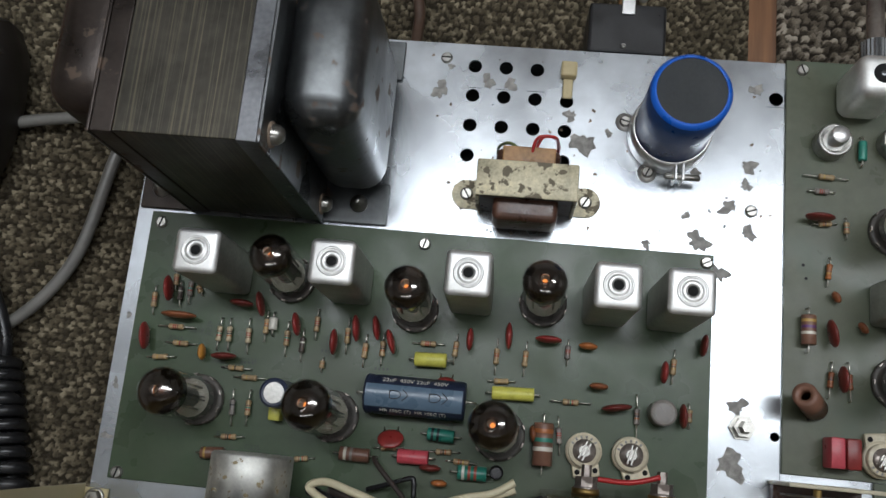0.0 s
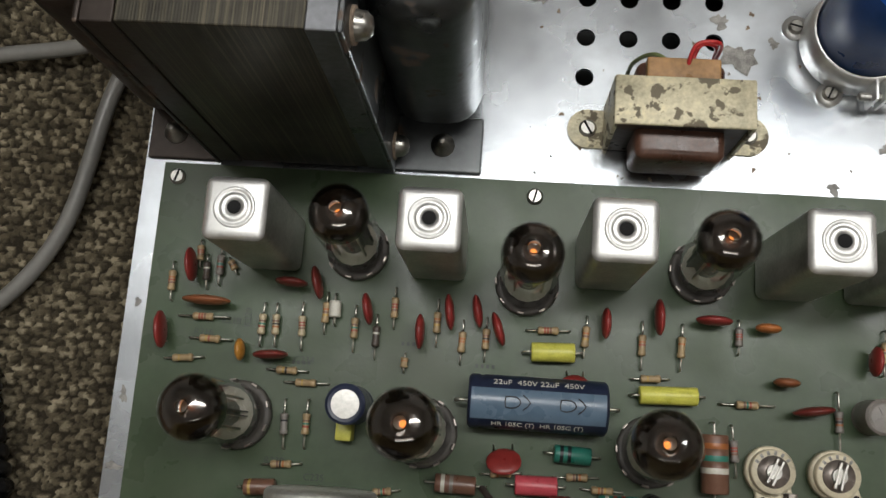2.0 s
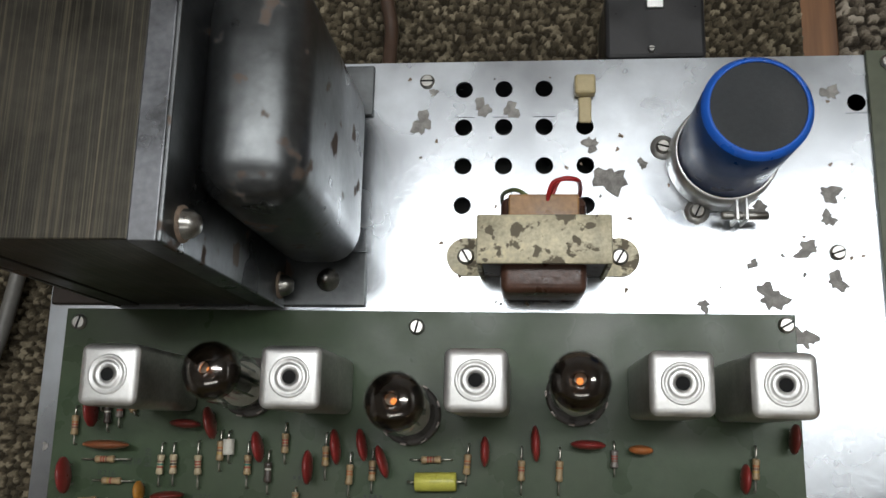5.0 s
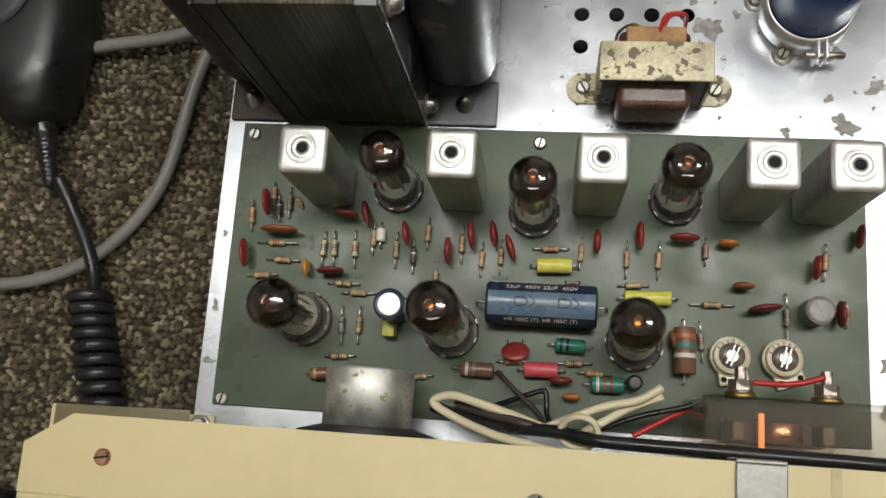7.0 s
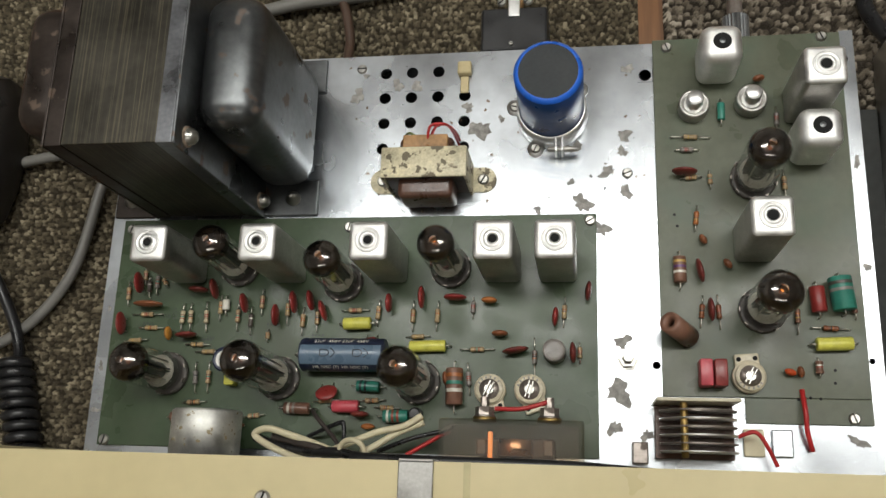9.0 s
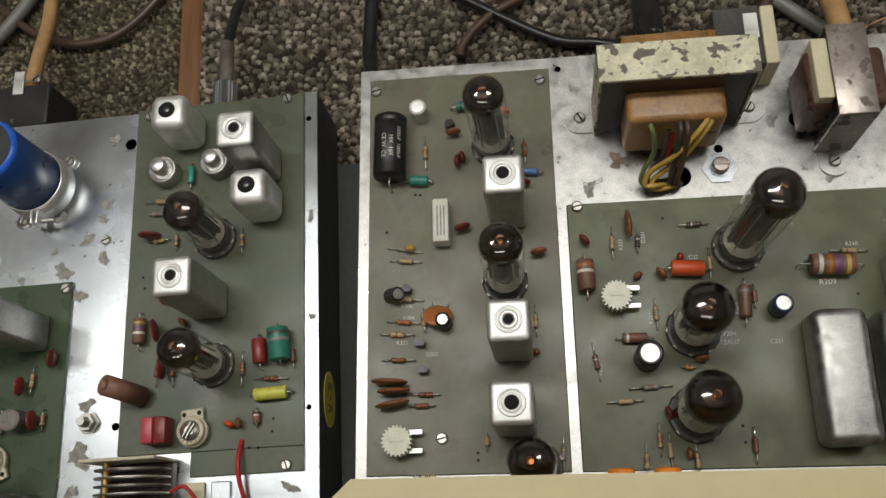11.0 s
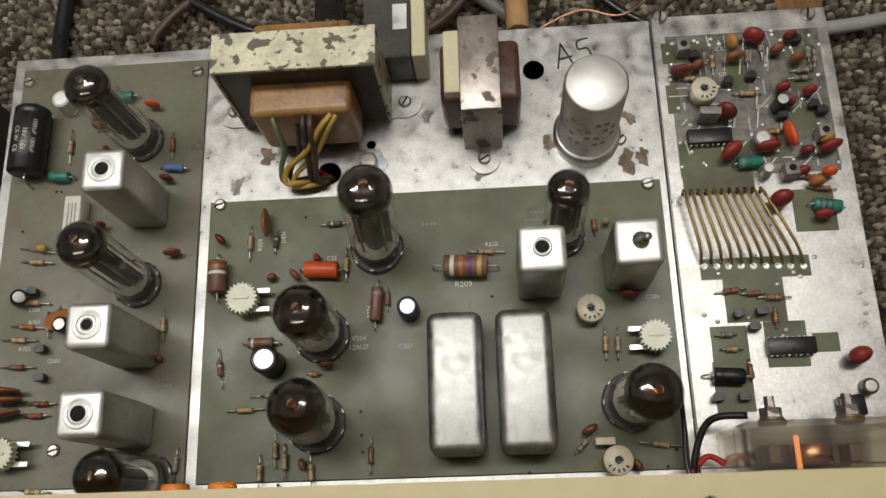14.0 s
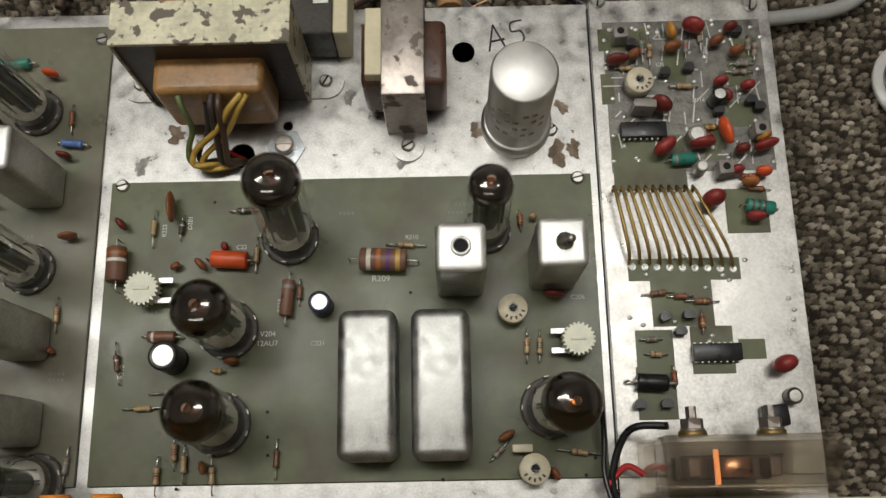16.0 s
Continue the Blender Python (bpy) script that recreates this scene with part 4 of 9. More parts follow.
_tx = bracket_transformer("audio_transformer", RIGHT @ pose(0.1477, -0.0190, 0), 0.0680, 0.0185, 0.0535, (0.0430, 0.0440, 0.0060, 0.0400), OLIVE_WORN, KRAFT,
                          "olive-yellow bracket transformer with amber paper bobbin and coloured leads", feet=0.0145)
_bm = bmesh.new()
box(_bm, -0.0339, 0.0339, -0.0090, 0.0090, 0.05352, 0.0539, 0.0002)
part("flaking_paint", _bm, mat("flaking_ivory_paint", (0.66, 0.63, 0.46), 0.42, 0.0, 0.2, 80, 0.3, 400, (0.15, 0.13, 0.10), 0.24), _tx, "flaking ivory paint on the bracket top")
for _m, _r, _pts in ((GREEN_WIRE, 0.0012, [(-0.012, -0.0222, 0.037), (-0.0105, -0.0265, 0.035), (-0.0095, -0.0305, 0.024), (-0.0135, -0.0345, 0.014), (-0.0140, -0.0385, 0.008), (-0.0070, -0.0400, 0.006), (0.0020, -0.0360, 0.002), (0.0040, -0.0330, -0.006)]),
                     (YELLOW_WIRE, 0.0013, [(0.013, -0.0222, 0.038), (0.0080, -0.0275, 0.036), (0.0000, -0.0325, 0.025), (-0.0105, -0.0355, 0.014), (-0.0125, -0.0400, 0.009), (-0.0060, -0.0400, 0.008), (0.0035, -0.0340, -0.006)]),
                     (YELLOW_WIRE, 0.0012, [(0.015, -0.0222, 0.037), (0.0110, -0.0270, 0.034), (0.0035, -0.0325, 0.022), (-0.0080, -0.0370, 0.010), (-0.0090, -0.0410, 0.006), (0.0000, -0.0395, 0.004), (0.0050, -0.0330, -0.006)]),
                     (DARK_WIRE, 0.0014, [(0.001, -0.0222, 0.037), (0.0010, -0.0275, 0.036), (0.0000, -0.0330, 0.022), (-0.0010, -0.0385, 0.010), (0.0015, -0.0375, 0.004), (0.0045, -0.0340, -0.006)]),
                     (BROWN_CORD, 0.0014, [(0.004, -0.0222, 0.037), (0.0040, -0.0280, 0.036), (0.0030, -0.0340, 0.022), (0.0015, -0.0395, 0.009), (0.0040, -0.0380, 0.004), (0.0055, -0.0335, -0.006)]),
                     (DARK_WIRE, 0.0011, [(-0.003, -0.0222, 0.030), (-0.0050, -0.0300, 0.018), (-0.0100, -0.0335, 0.010), (-0.0105, -0.0375, 0.006), (-0.0020, -0.0360, 0.004), (0.0040, -0.0320, -0.006)]),
                     (RED_WIRE, 0.0011, [(-0.001, -0.0222, 0.026), (-0.0020, -0.0290, 0.014), (0.0000, -0.0330, 0.006), (0.0045, -0.0325, -0.006)])):
    _bm = bmesh.new()
    sweep(_bm, _pts, _r)
    part("lead_wire", _bm, _m, _tx)

_tx = bracket_transformer("choke_transformer", RIGHT @ pose(0.2231, -0.0220, 0, 0, 0, 90), 0.0440, 0.0170, 0.0400, (0.0280, 0.0340, 0.0040, 0.0330), GREY_WORN, VARNISH,
                          "tarnished grey bracket choke with cream paper on its winding", (-0.0125, 0.0165, 0.0080, 0.0150, 0.018, 0.0380), feet=0.013)
for _o in _tx.children:
    if _o.name.startswith("insulating_paper"):
        _o.data.materials[0] = CREAM_WIRE


def blue_capacitor():
    root = group_root("filter_capacitor", pose(0.0972, 0.1395, 0, 0, 0, 0), "large blue sleeved can capacitor held in a metal clamp", "capacitor")
    r, h = 0.0158, 0.0512
    bm = bmesh.new()
    lathe(bm, [(0, 0.001), (r, 0.001), (r, h - 0.002), (r - 0.0016, h), (r - 0.0022, h), (r - 0.0022, h - 0.0006)], 40, mats=[0, 0, 1, 1, 1])
    part("sleeve", bm, [BLUE_SLEEVE, BLUE_RIM], root)
    bm = bmesh.new()
    lathe(bm, [(r - 0.0022, h - 0.0006), (0, h - 0.0004)], 40)
    part("end_disc", bm, BLACK_DISC, root)
    bm = bmesh.new()
    lathe(bm, [(r + 0.0006, 0.0005), (r + 0.0020, 0.0008), (r + 0.0012, 0.0125), (r + 0.0004, 0.0125)], 40)
    clamp = part("clamp_band", bm, ALU, root, "bright metal clamp band")
    for a, rr in ((-115, 0.0195), (45, 0.0195), (165, 0.0195)):
        bm = bmesh.new()
        lathe(bm, [(0.0042, 0), (0.0042, 0.0012), (0, 0.0012)], 18)
        x, y = rr * math.cos(radians(a)), rr * math.sin(radians(a))
        foot = part("clamp_foot", bm, ALU, clamp, at=pose(x, y, 0))
        slot_screw(root, x, y, 0.0012, 0.0026, a)
    for dx in (0.0022, 0.0052):
        bm = bmesh.new()
        box(bm, dx - 0.0005, dx + 0.0005, -0.0235, -0.0160, 0.003, 0.0125, 0.0003)
        part("clamp_ear", bm, ALU, clamp)
    bm = bmesh.new()
    cyl(bm, 0.0014, -0.004, 0.011, 10, pose(0.002, -0.0210, 0.008, 0, 90, 0))
    part("clamp_bolt", bm, SCREW, clamp)
    return root


blue_capacitor()


def can_capacitor():
    root = group_root("can_capacitor", RIGHT @ pose(0.2690, -0.0410, 0), "tall bare aluminium can capacitor with faint print", "capacitor")
    r, h = 0.0128, 0.0515
    bm = bmesh.new()
    lathe(bm, [(r + 0.0020, 0), (r + 0.0020, 0.0060), (r + 0.0006, 0.0072), (r, 0.0072), (r, h - 0.0012), (r - 0.0010, h), (0, h)], 40, mats=[0, 0, 0, 0, 0, 1])
    # end disc is set paler than the body, standing in for lamp glare
    part("can_body", bm, [ALU, mat("brightened_can_top", (0.92, 0.91, 0.89), 0.58, 0.9, 0.04, 60)], root)
    for k, z in enumerate((0.020, 0.026, 0.032, 0.038)):
        for a in range(-150, -40, 16):
            if (a + k * 7) % 3:
                bm = bmesh.new()
                box(bm, 0, 0.00012, -0.0011, 0.0011, -0.0011, 0.0011)
                part("print_bar", bm, OXIDE, root, at=pose(r * math.cos(radians(a)), r * math.sin(radians(a)), z, 0, 0, a))


can_capacitor()


def filter_can(x):
    root = group_root("crystal_filter", RIGHT @ pose(x, -0.1515, 0.0016), "long rounded aluminium crystal filter can", "filter can", "crystal filters")
    bm = bmesh.new()
    box(bm, -0.0112, 0.0112, -0.0282, 0.0282, 0, 0.0205, 0.0042, 5)
    smooth(bm, 70)
    part("can_body", bm, FILTER_CAN, root)
    for y in (-0.0245, 0.0245):
        part("mounting_tab", box(bmesh.new(), -0.004, 0.004, y - 0.003, y + 0.003, -0.0016, 0.0004), SCREW, root)


filter_can(0.2080)
filter_can(0.2357)


def relay():
    root = group_root("plug_in_relay", RIGHT @ pose(0.1855, 0.0040, 0), "clear-cased plug-in relay with cream side on the chassis edge", "relay")
    bm = bmesh.new()
    box(bm, -0.0140, 0.0075, -0.0115, 0.0190, 0.0, 0.0225, 0.0012)
    part("smoky_case", bm, mat("smoky_relay_plastic", (0.085, 0.080, 0.075), 0.12, 0.0, 0.2, 80), root)
    bm = bmesh.new()
    box(bm, 0.0077, 0.0140, -0.0115, 0.0190, 0.0, 0.0225, 0.0008)
    part("cream_side", bm, CREAM_WIRE, root)
    bm = bmesh.new()
    box(bm, -0.0005, 0.0060, 0.0020, 0.0150, 0.0226, 0.0231, 0.0002)
    part("metal_clip", bm, ALU, root)


relay()


def speaker():
    root = group_root("loudspeaker", pose(-0.0610, -0.0330, 0.0230), "loudspeaker with plain silver magnet pot behind the front panel", "loudspeaker")
    bm = bmesh.new()
    lathe(bm, [(0, 0), (0.0160, 0), (0.0160, 0.0195), (0.0152, 0.0205), (0, 0.0205)], 40, pose(0, 0, 0, -90, 0, 0))
    part("magnet_pot", bm, mat("plated_magnet_pot", (0.74, 0.74, 0.70), 0.60, 1.0, 0.14, 120, 0.15, 260, (0.33, 0.27, 0.15), 0.01), root)
    bm = bmesh.new()
    lathe(bm, [(0.0165, 0), (0.024, -0.002), (0.036, -0.010), (0.046, -0.019), (0.0465, -0.0235), (0, -0.0235)], 32, pose(0, 0, 0, -90, 0, 0))
    part("basket", bm, BLACK, root)


speaker()


PAINT_SCALE = mat("pale_scale_paint", (0.50, 0.47, 0.40), 0.55, 0.0, 0.08, 60)


def meter(at, w, label):
    """A clear panel meter case with its dark movement, brass terminals and a glowing lamp inside."""
    root = group_root("panel_meter", at, label, "meter", "panel meters")
    bm = bmesh.new()
    box(bm, -w / 2, w / 2, -0.020, 0, 0, 0.046, 0.0010)
    box(bm, -w / 2 + 0.0022, w / 2 - 0.0022, -0.0178, -0.0022, 0.0022, 0.0438)
    for f in bm.faces[-6:]:
        f.normal_flip()
    part("clear_case", bm, SMOKE, root)
    bm = bmesh.new()
    box(bm, -0.0170, 0.0170, -0.0150, -0.0060, 0.0040, 0.0120, 0.0014)
    for x in (-0.0145, 0.0145):
        box(bm, x - 0.0022, x + 0.0022, -0.0140, -0.0070, 0.0120, 0.0240, 0.0008)
    part("movement", bm, mat("brown_meter_movement", (0.16, 0.115, 0.085), 0.5, 0.2, 0.25, 80, 0.1, 500), root)
    bm = bmesh.new()
    cyl(bm, 0.0075, -0.0035, 0.0035, 22, pose(0, -0.0105, 0.0185, 90, 0, 0))
    part("moving_coil", bm, COPPER, root, "copper-coloured coil former")
    bm = bmesh.new()
    box(bm, -w / 2 + 0.0050, w / 2 - 0.0050, -0.0172, -0.0166, 0.0060, 0.0410, 0.0002)
    part("scale_plate", bm, PAINT_SCALE, root, "pale scale plate seen from behind")
    bm = bmesh.new()
    cyl(bm, 0.0010, 0, 0.0120, 10)
    part("pilot_lamp", bm, LAMP_GLOW, root, "glowing orange pilot lamp", at=pose(-0.0095, -0.0165, 0.0335, -90, 0, 0))
    for x in (-0.0135, 0.0150):
        bm = bmesh.new()
        lathe(bm, [(0, 0), (0.0052, 0), (0.0052, 0.0022), (0, 0.0022)], 16, pose(0, 0, 0, -90, 0, 0), [0] * 3)
        lathe(bm, [(0.0046, 0.0022), (0.0046, 0.0030), (0, 0.0030)], 16, pose(0, 0, 0, -90, 0, 0), [1] * 2)
        lathe(bm, [(0.0042, 0.0030), (0.0042, 0.0066), (0.002, 0.0066), (0.002, 0.011), (0, 0.011)], 6, pose(0, 0, 0, -90, 0, 0), [1] * 4)
        part("terminal", bm, [BRASS, GREY_WORN], root, "brass stud with plated nut", at=pose(x, 0.0002, 0.021))


meter(pose(0.0820, -0.0152, 0.0016), 0.0600, "clear plastic panel meter with lit orange lamp behind the panel")
meter(RIGHT @ pose(0.3400, -0.1735, 0.0016), 0.0600, "clear plastic panel meter with lit orange lamp and brass terminals")


def variable_capacitor():
    root = group_root("variable_capacitor", pose(0.1600, -0.0220, 0), "air-spaced variable capacitor with dark vanes and cream end plate", "variable capacitor")
    bm = bmesh.new()
    box(bm, -0.0175, 0.0175, 0.0175, 0.0190, 0.001, 0.0270, 0.0004)
    part("end_plate", bm, mat("cream_ceramic", (0.55, 0.50, 0.36), 0.4, 0.0, 0.08, 90), root)
    for k in range(6):
        bm = bmesh.new()
        lathe(bm, [(0, 0), (0.0165, 0), (0.0165, 0.0006), (0, 0.0006)], 28, pose(0, 0, 0, -90, 0, 0))
        part("vane", bm, ALU if k % 2 else GREY_WORN, root, at=pose(0.001, 0.0140 - 0.0035 * k, 0.0120))
    bm = bmesh.new()
    box(bm, -0.0170, 0.0170, -0.0060, 0.0174, 0.001, 0.0060, 0.0004)
    part("frame", bm, VARNISH, root)
    bm = bmesh.new()
    cyl(bm, 0.0016, -0.006, 0.0174, 10, pose(-0.006, 0, 0.0235, -90, 0, 0))
    part("shaft", bm, BRASS, root)
    for x in (0.0260, 0.0380):
        bm = bmesh.new()
        box(bm, x - 0.0045, x + 0.0045, -0.0040, 0.0080, 0.0003, 0.0020, 0.0006)
        part("bracket", bm, CREAM_WIRE if x < 0.03 else ZINC, root)
    bm = bmesh.new()
    sweep(bm, [(0.018, 0.004, 0.010), (0.025, 0.006, 0.012), (0.030, 0.000, 0.010), (0.034, -0.008, 0.008)], 0.0009)
    part("lead_wire", bm, RED_WIRE, root)
    bm = bmesh.new()
    box(bm, -0.0270, -0.0200, -0.0085, 0.0010, 0.0003, 0.0060, 0.0006)
    part("terminal_block", bm, GREY_WORN, root)


variable_capacitor()


# ---- cables and loose things ----
def cord(name, pts, r, material, label, category="cable"):
    bm = bmesh.new()
    sweep(bm, pts, r, 10, 8)
    return tagged(part(name, bm, material), label, category)


def coiled(name, pts, r, wind, pitch, material, label):
    P = [Vector(p) for p in pts]
    length = sum((b - a).length for a, b in zip(P, P[1:]))
    line, n = [], int(length / pitch * 12)
    for i in range(n + 1):
        s = i / n * (len(P) - 1)
        k = min(int(s), len(P) - 2)
        way = (P[k + 1] - P[k]).normalized()
        c = P[k].lerp(P[k + 1], s - k)
        side = way.cross(Vector((0, 0, 1))).normalized()
        a = 2 * math.pi * i / 12
        line.append(c + wind * (math.cos(a) * side + math.sin(a) * Vector((0, 0, 1))))
    bm = bmesh.new()
    sweep(bm, line, r, 8, 2)
    return tagged(part(name, bm, material), label, "cable")


cord("grey_cable", [(-0.150, 0.150, -0.030), (-0.1862, 0.1445, -0.040), (-0.2248, 0.1380, -0.040), (-0.262, 0.127, -0.042), (-0.2850, 0.1130, -0.042), (-0.3066, 0.0965, -0.042), (-0.3130, 0.0535, -0.042), (-0.2897, 0.0263, -0.042), (-0.2556, 0.0193, -0.042),
     (-0.2134, 0.0323, -0.042), (-0.1832, 0.0680, -0.042), (-0.1711, 0.1249, -0.042), (-0.160, 0.155, -0.040)], 0.0031, GREY_CORD, "grey round vinyl cable looped on the carpet")
cord("brown_lamp_cord", [(-0.024, 0.178, -0.030), (-0.0242, 0.2013, -0.041), (-0.0250, 0.2174, -0.042), (-0.0336, 0.2427, -0.042), (-0.060, 0.262, -0.042), (-0.13, 0.30, -0.042)], 0.0030, BROWN_CORD, "brown mains cord on the carpet")
cord("grey_cable", [(-0.15, 0.215, -0.041), (-0.0634, 0.236, -0.041), (0.0066, 0.2450, -0.041), (0.0480, 0.285, -0.041), (0.07, 0.34, -0.041)], 0.0040, GREY_CORD, "grey round vinyl cable on the carpet")
cord("brown_lamp_cord", [(0.000, 0.315, -0.042), (0.0575, 0.2620, -0.042), (0.1017, 0.2540, -0.042), (0.1358, 0.282, -0.042), (0.16, 0.33, -0.042)], 0.0026, BROWN_CORD, "brown mains cord on the carpet")
cord("black_cable", [(0.268, 0.30, -0.042), (0.2661, 0.2607, -0.042), (0.2640, 0.2179, -0.041), (0.272, 0.192, -0.034)], 0.0042, RUBBER, "thick black cable running behind the chassis")
cord("black_cable", [(0.310, 0.262, -0.042), (0.3243, 0.251, -0.042), (0.3680, 0.2215, -0.042), (0.3947, 0.2150, -0.042), (0.42, 0.205, -0.040)], 0.0030, RUBBER, "thin black cable on the carpet")
cord("brown_lamp_cord", [(0.3163, 0.2160, -0.042), (0.3190, 0.2250, -0.042), (0.3366, 0.2420, -0.042), (0.3762, 0.2616, -0.042), (0.42, 0.30, -0.042)], 0.0026, BROWN_CORD, "brown mains cord on the carpet")
cord("grey_cable", [(0.462, 0.29, -0.041), (0.4785, 0.2466, -0.041), (0.5173, 0.2050, -0.041), (0.53, 0.190, -0.040)], 0.0040, GREY_CORD, "grey round vinyl cable behind the chassis")
cord("brown_lamp_cord", [(0.440, 0.195, -0.036), (0.4740, 0.2133, -0.040), (0.4964, 0.2400, -0.040), (0.52, 0.28, -0.042)], 0.0030, BROWN_CORD, "brown mains cord behind the chassis")
cord("black_cable", [(0.5443, 0.2368, -0.042), (0.5660, 0.2120, -0.042), (0.5812, 0.2002, -0.042), (0.60, 0.186, -0.042)], 0.0024, RUBBER, "thin black cable behind the chassis")
cord("copper_strands", [(0.522, 0.196, -0.030), (0.545, 0.204, -0.028), (0.566, 0.198, -0.026), (0.590, 0.216, -0.028), (0.612, 0.240, -0.030)], 0.0006, COPPER, "thin bare copper strand", "wire")
cord("grey_cable", [(0.638, 0.186, -0.036), (0.6745, 0.1867, -0.039), (0.7114, 0.1940, -0.041), (0.7318, 0.2182, -0.041), (0.742, 0.26, -0.041), (0.75, 0.32, -0.041)], 0.0036, mat("pale_grey_vinyl", (0.30, 0.30, 0.29), 0.45, 0.0, 0.08, 60), "pale grey cable leaving the chassis end")
cord("grey_cable", [(0.776, 0.20, -0.041), (0.790, 0.145, -0.041), (0.800, 0.10, -0.041), (0.82, 0.06, -0.041)], 0.0040, GREY_CORD, "grey cable behind the solder spool")


def mains_plug(at, label):
    root = group_root("multi_pin_plug", at, label, "plug")
    bm = bmesh.new()
    box(bm, -0.0175, 0.0175, 0.0005, 0.0250, -0.030, 0.0000, 0.0015)
    part("plug_body", bm, BLACK, root)
    bm = bmesh.new()
    box(bm, -0.0030, 0.0030, 0.0190, 0.0330, 0.0001, 0.0016, 0.0004)
    part("cord_clamp", bm, ALU, root)
    for x in (-0.0070, 0.0070):
        slot_screw(root, x, 0.0305, -0.004, 0.0026, 40)
    slot_screw(root, -0.0015, 0.0035, 0, 0.0013, 0)
    bm = bmesh.new()
    sweep(bm, [(0, 0.024, -0.010), (0, 0.040, -0.012), (-0.003, 0.060, -0.020), (-0.006, 0.090, -0.030), (-0.010, 0.15, -0.036)], 0.0040, 10, 8)
    part("taped_cord", bm, TAN_TAPE, root, "tan tape-wrapped cord")


mains_plug(pose(0.0772, 0.1775, 0.000), "black multi-pin plug with tan taped cord at the chassis back")


def tan_cord():
    cord("taped_cord", [(0.5120, 0.1850, -0.012), (0.5125, 0.2050, -0.016), (0.5135, 0.2400, -0.028), (0.516, 0.30, -0.036)], 0.0058, TAN_TAPE, "tan tape-wrapped cord behind the chassis")
    cord("black_plug_cord", [(0.4190, 0.1870, -0.012), (0.4180, 0.2100, -0.016), (0.4195, 0.2350, -0.022), (0.422, 0.29, -0.030)], 0.0075, RUBBER, "thick black plug sleeve behind the chassis")
    bm = bmesh.new()
    cyl(bm, 0.0055, 0, 0.014, 16, pose(0.4190, 0.1860, -0.012, -90, 0, 0))
    tagged(part("phono_plug", bm, SCREW), "plated plug barrel at the chassis back", "plug")


tan_cord()


def coax_plug():
    root = group_root("coaxial_plug", pose(0.1905, 0.1790, -0.010), "knurled coaxial plug with grey sleeve and black cable", "plug")
    bm = bmesh.new()
    ring = [(0.0068 if k % 2 else 0.0063) for k in range(48)]
    lo, hi = [[bm.verts.new((q * math.cos(2 * math.pi * k / 48), q * math.sin(2 * math.pi * k / 48), z)) for k, q in enumerate(ring)] for z in (0, 0.016)]
    bm.faces.new(hi), bm.faces.new(lo[::-1])
    for k in range(48):
        bm.faces.new([lo[k], lo[(k + 1) % 48], hi[(k + 1) % 48], hi[k]])
    bmesh.ops.transform(bm, matrix=pose(0, 0, 0, -90, 0, 0), verts=bm.verts)
    part("knurled_collar", bm, ZINC, root)
    bm = bmesh.new()
    lathe(bm, [(0.0046, 0.016), (0.0040, 0.018), (0.0038, 0.042), (0, 0.042)], 16, pose(0, 0, 0, -90, 0, 0))
    part("sleeve", bm, GREY_WORN, root)
    bm = bmesh.new()
    sweep(bm, [(0, 0.040, 0), (0.001, 0.065, -0.008), (0.002, 0.10, -0.024), (0.003, 0.16, -0.030)], 0.0030)
    part("cable", bm, RUBBER, root)


coax_plug()


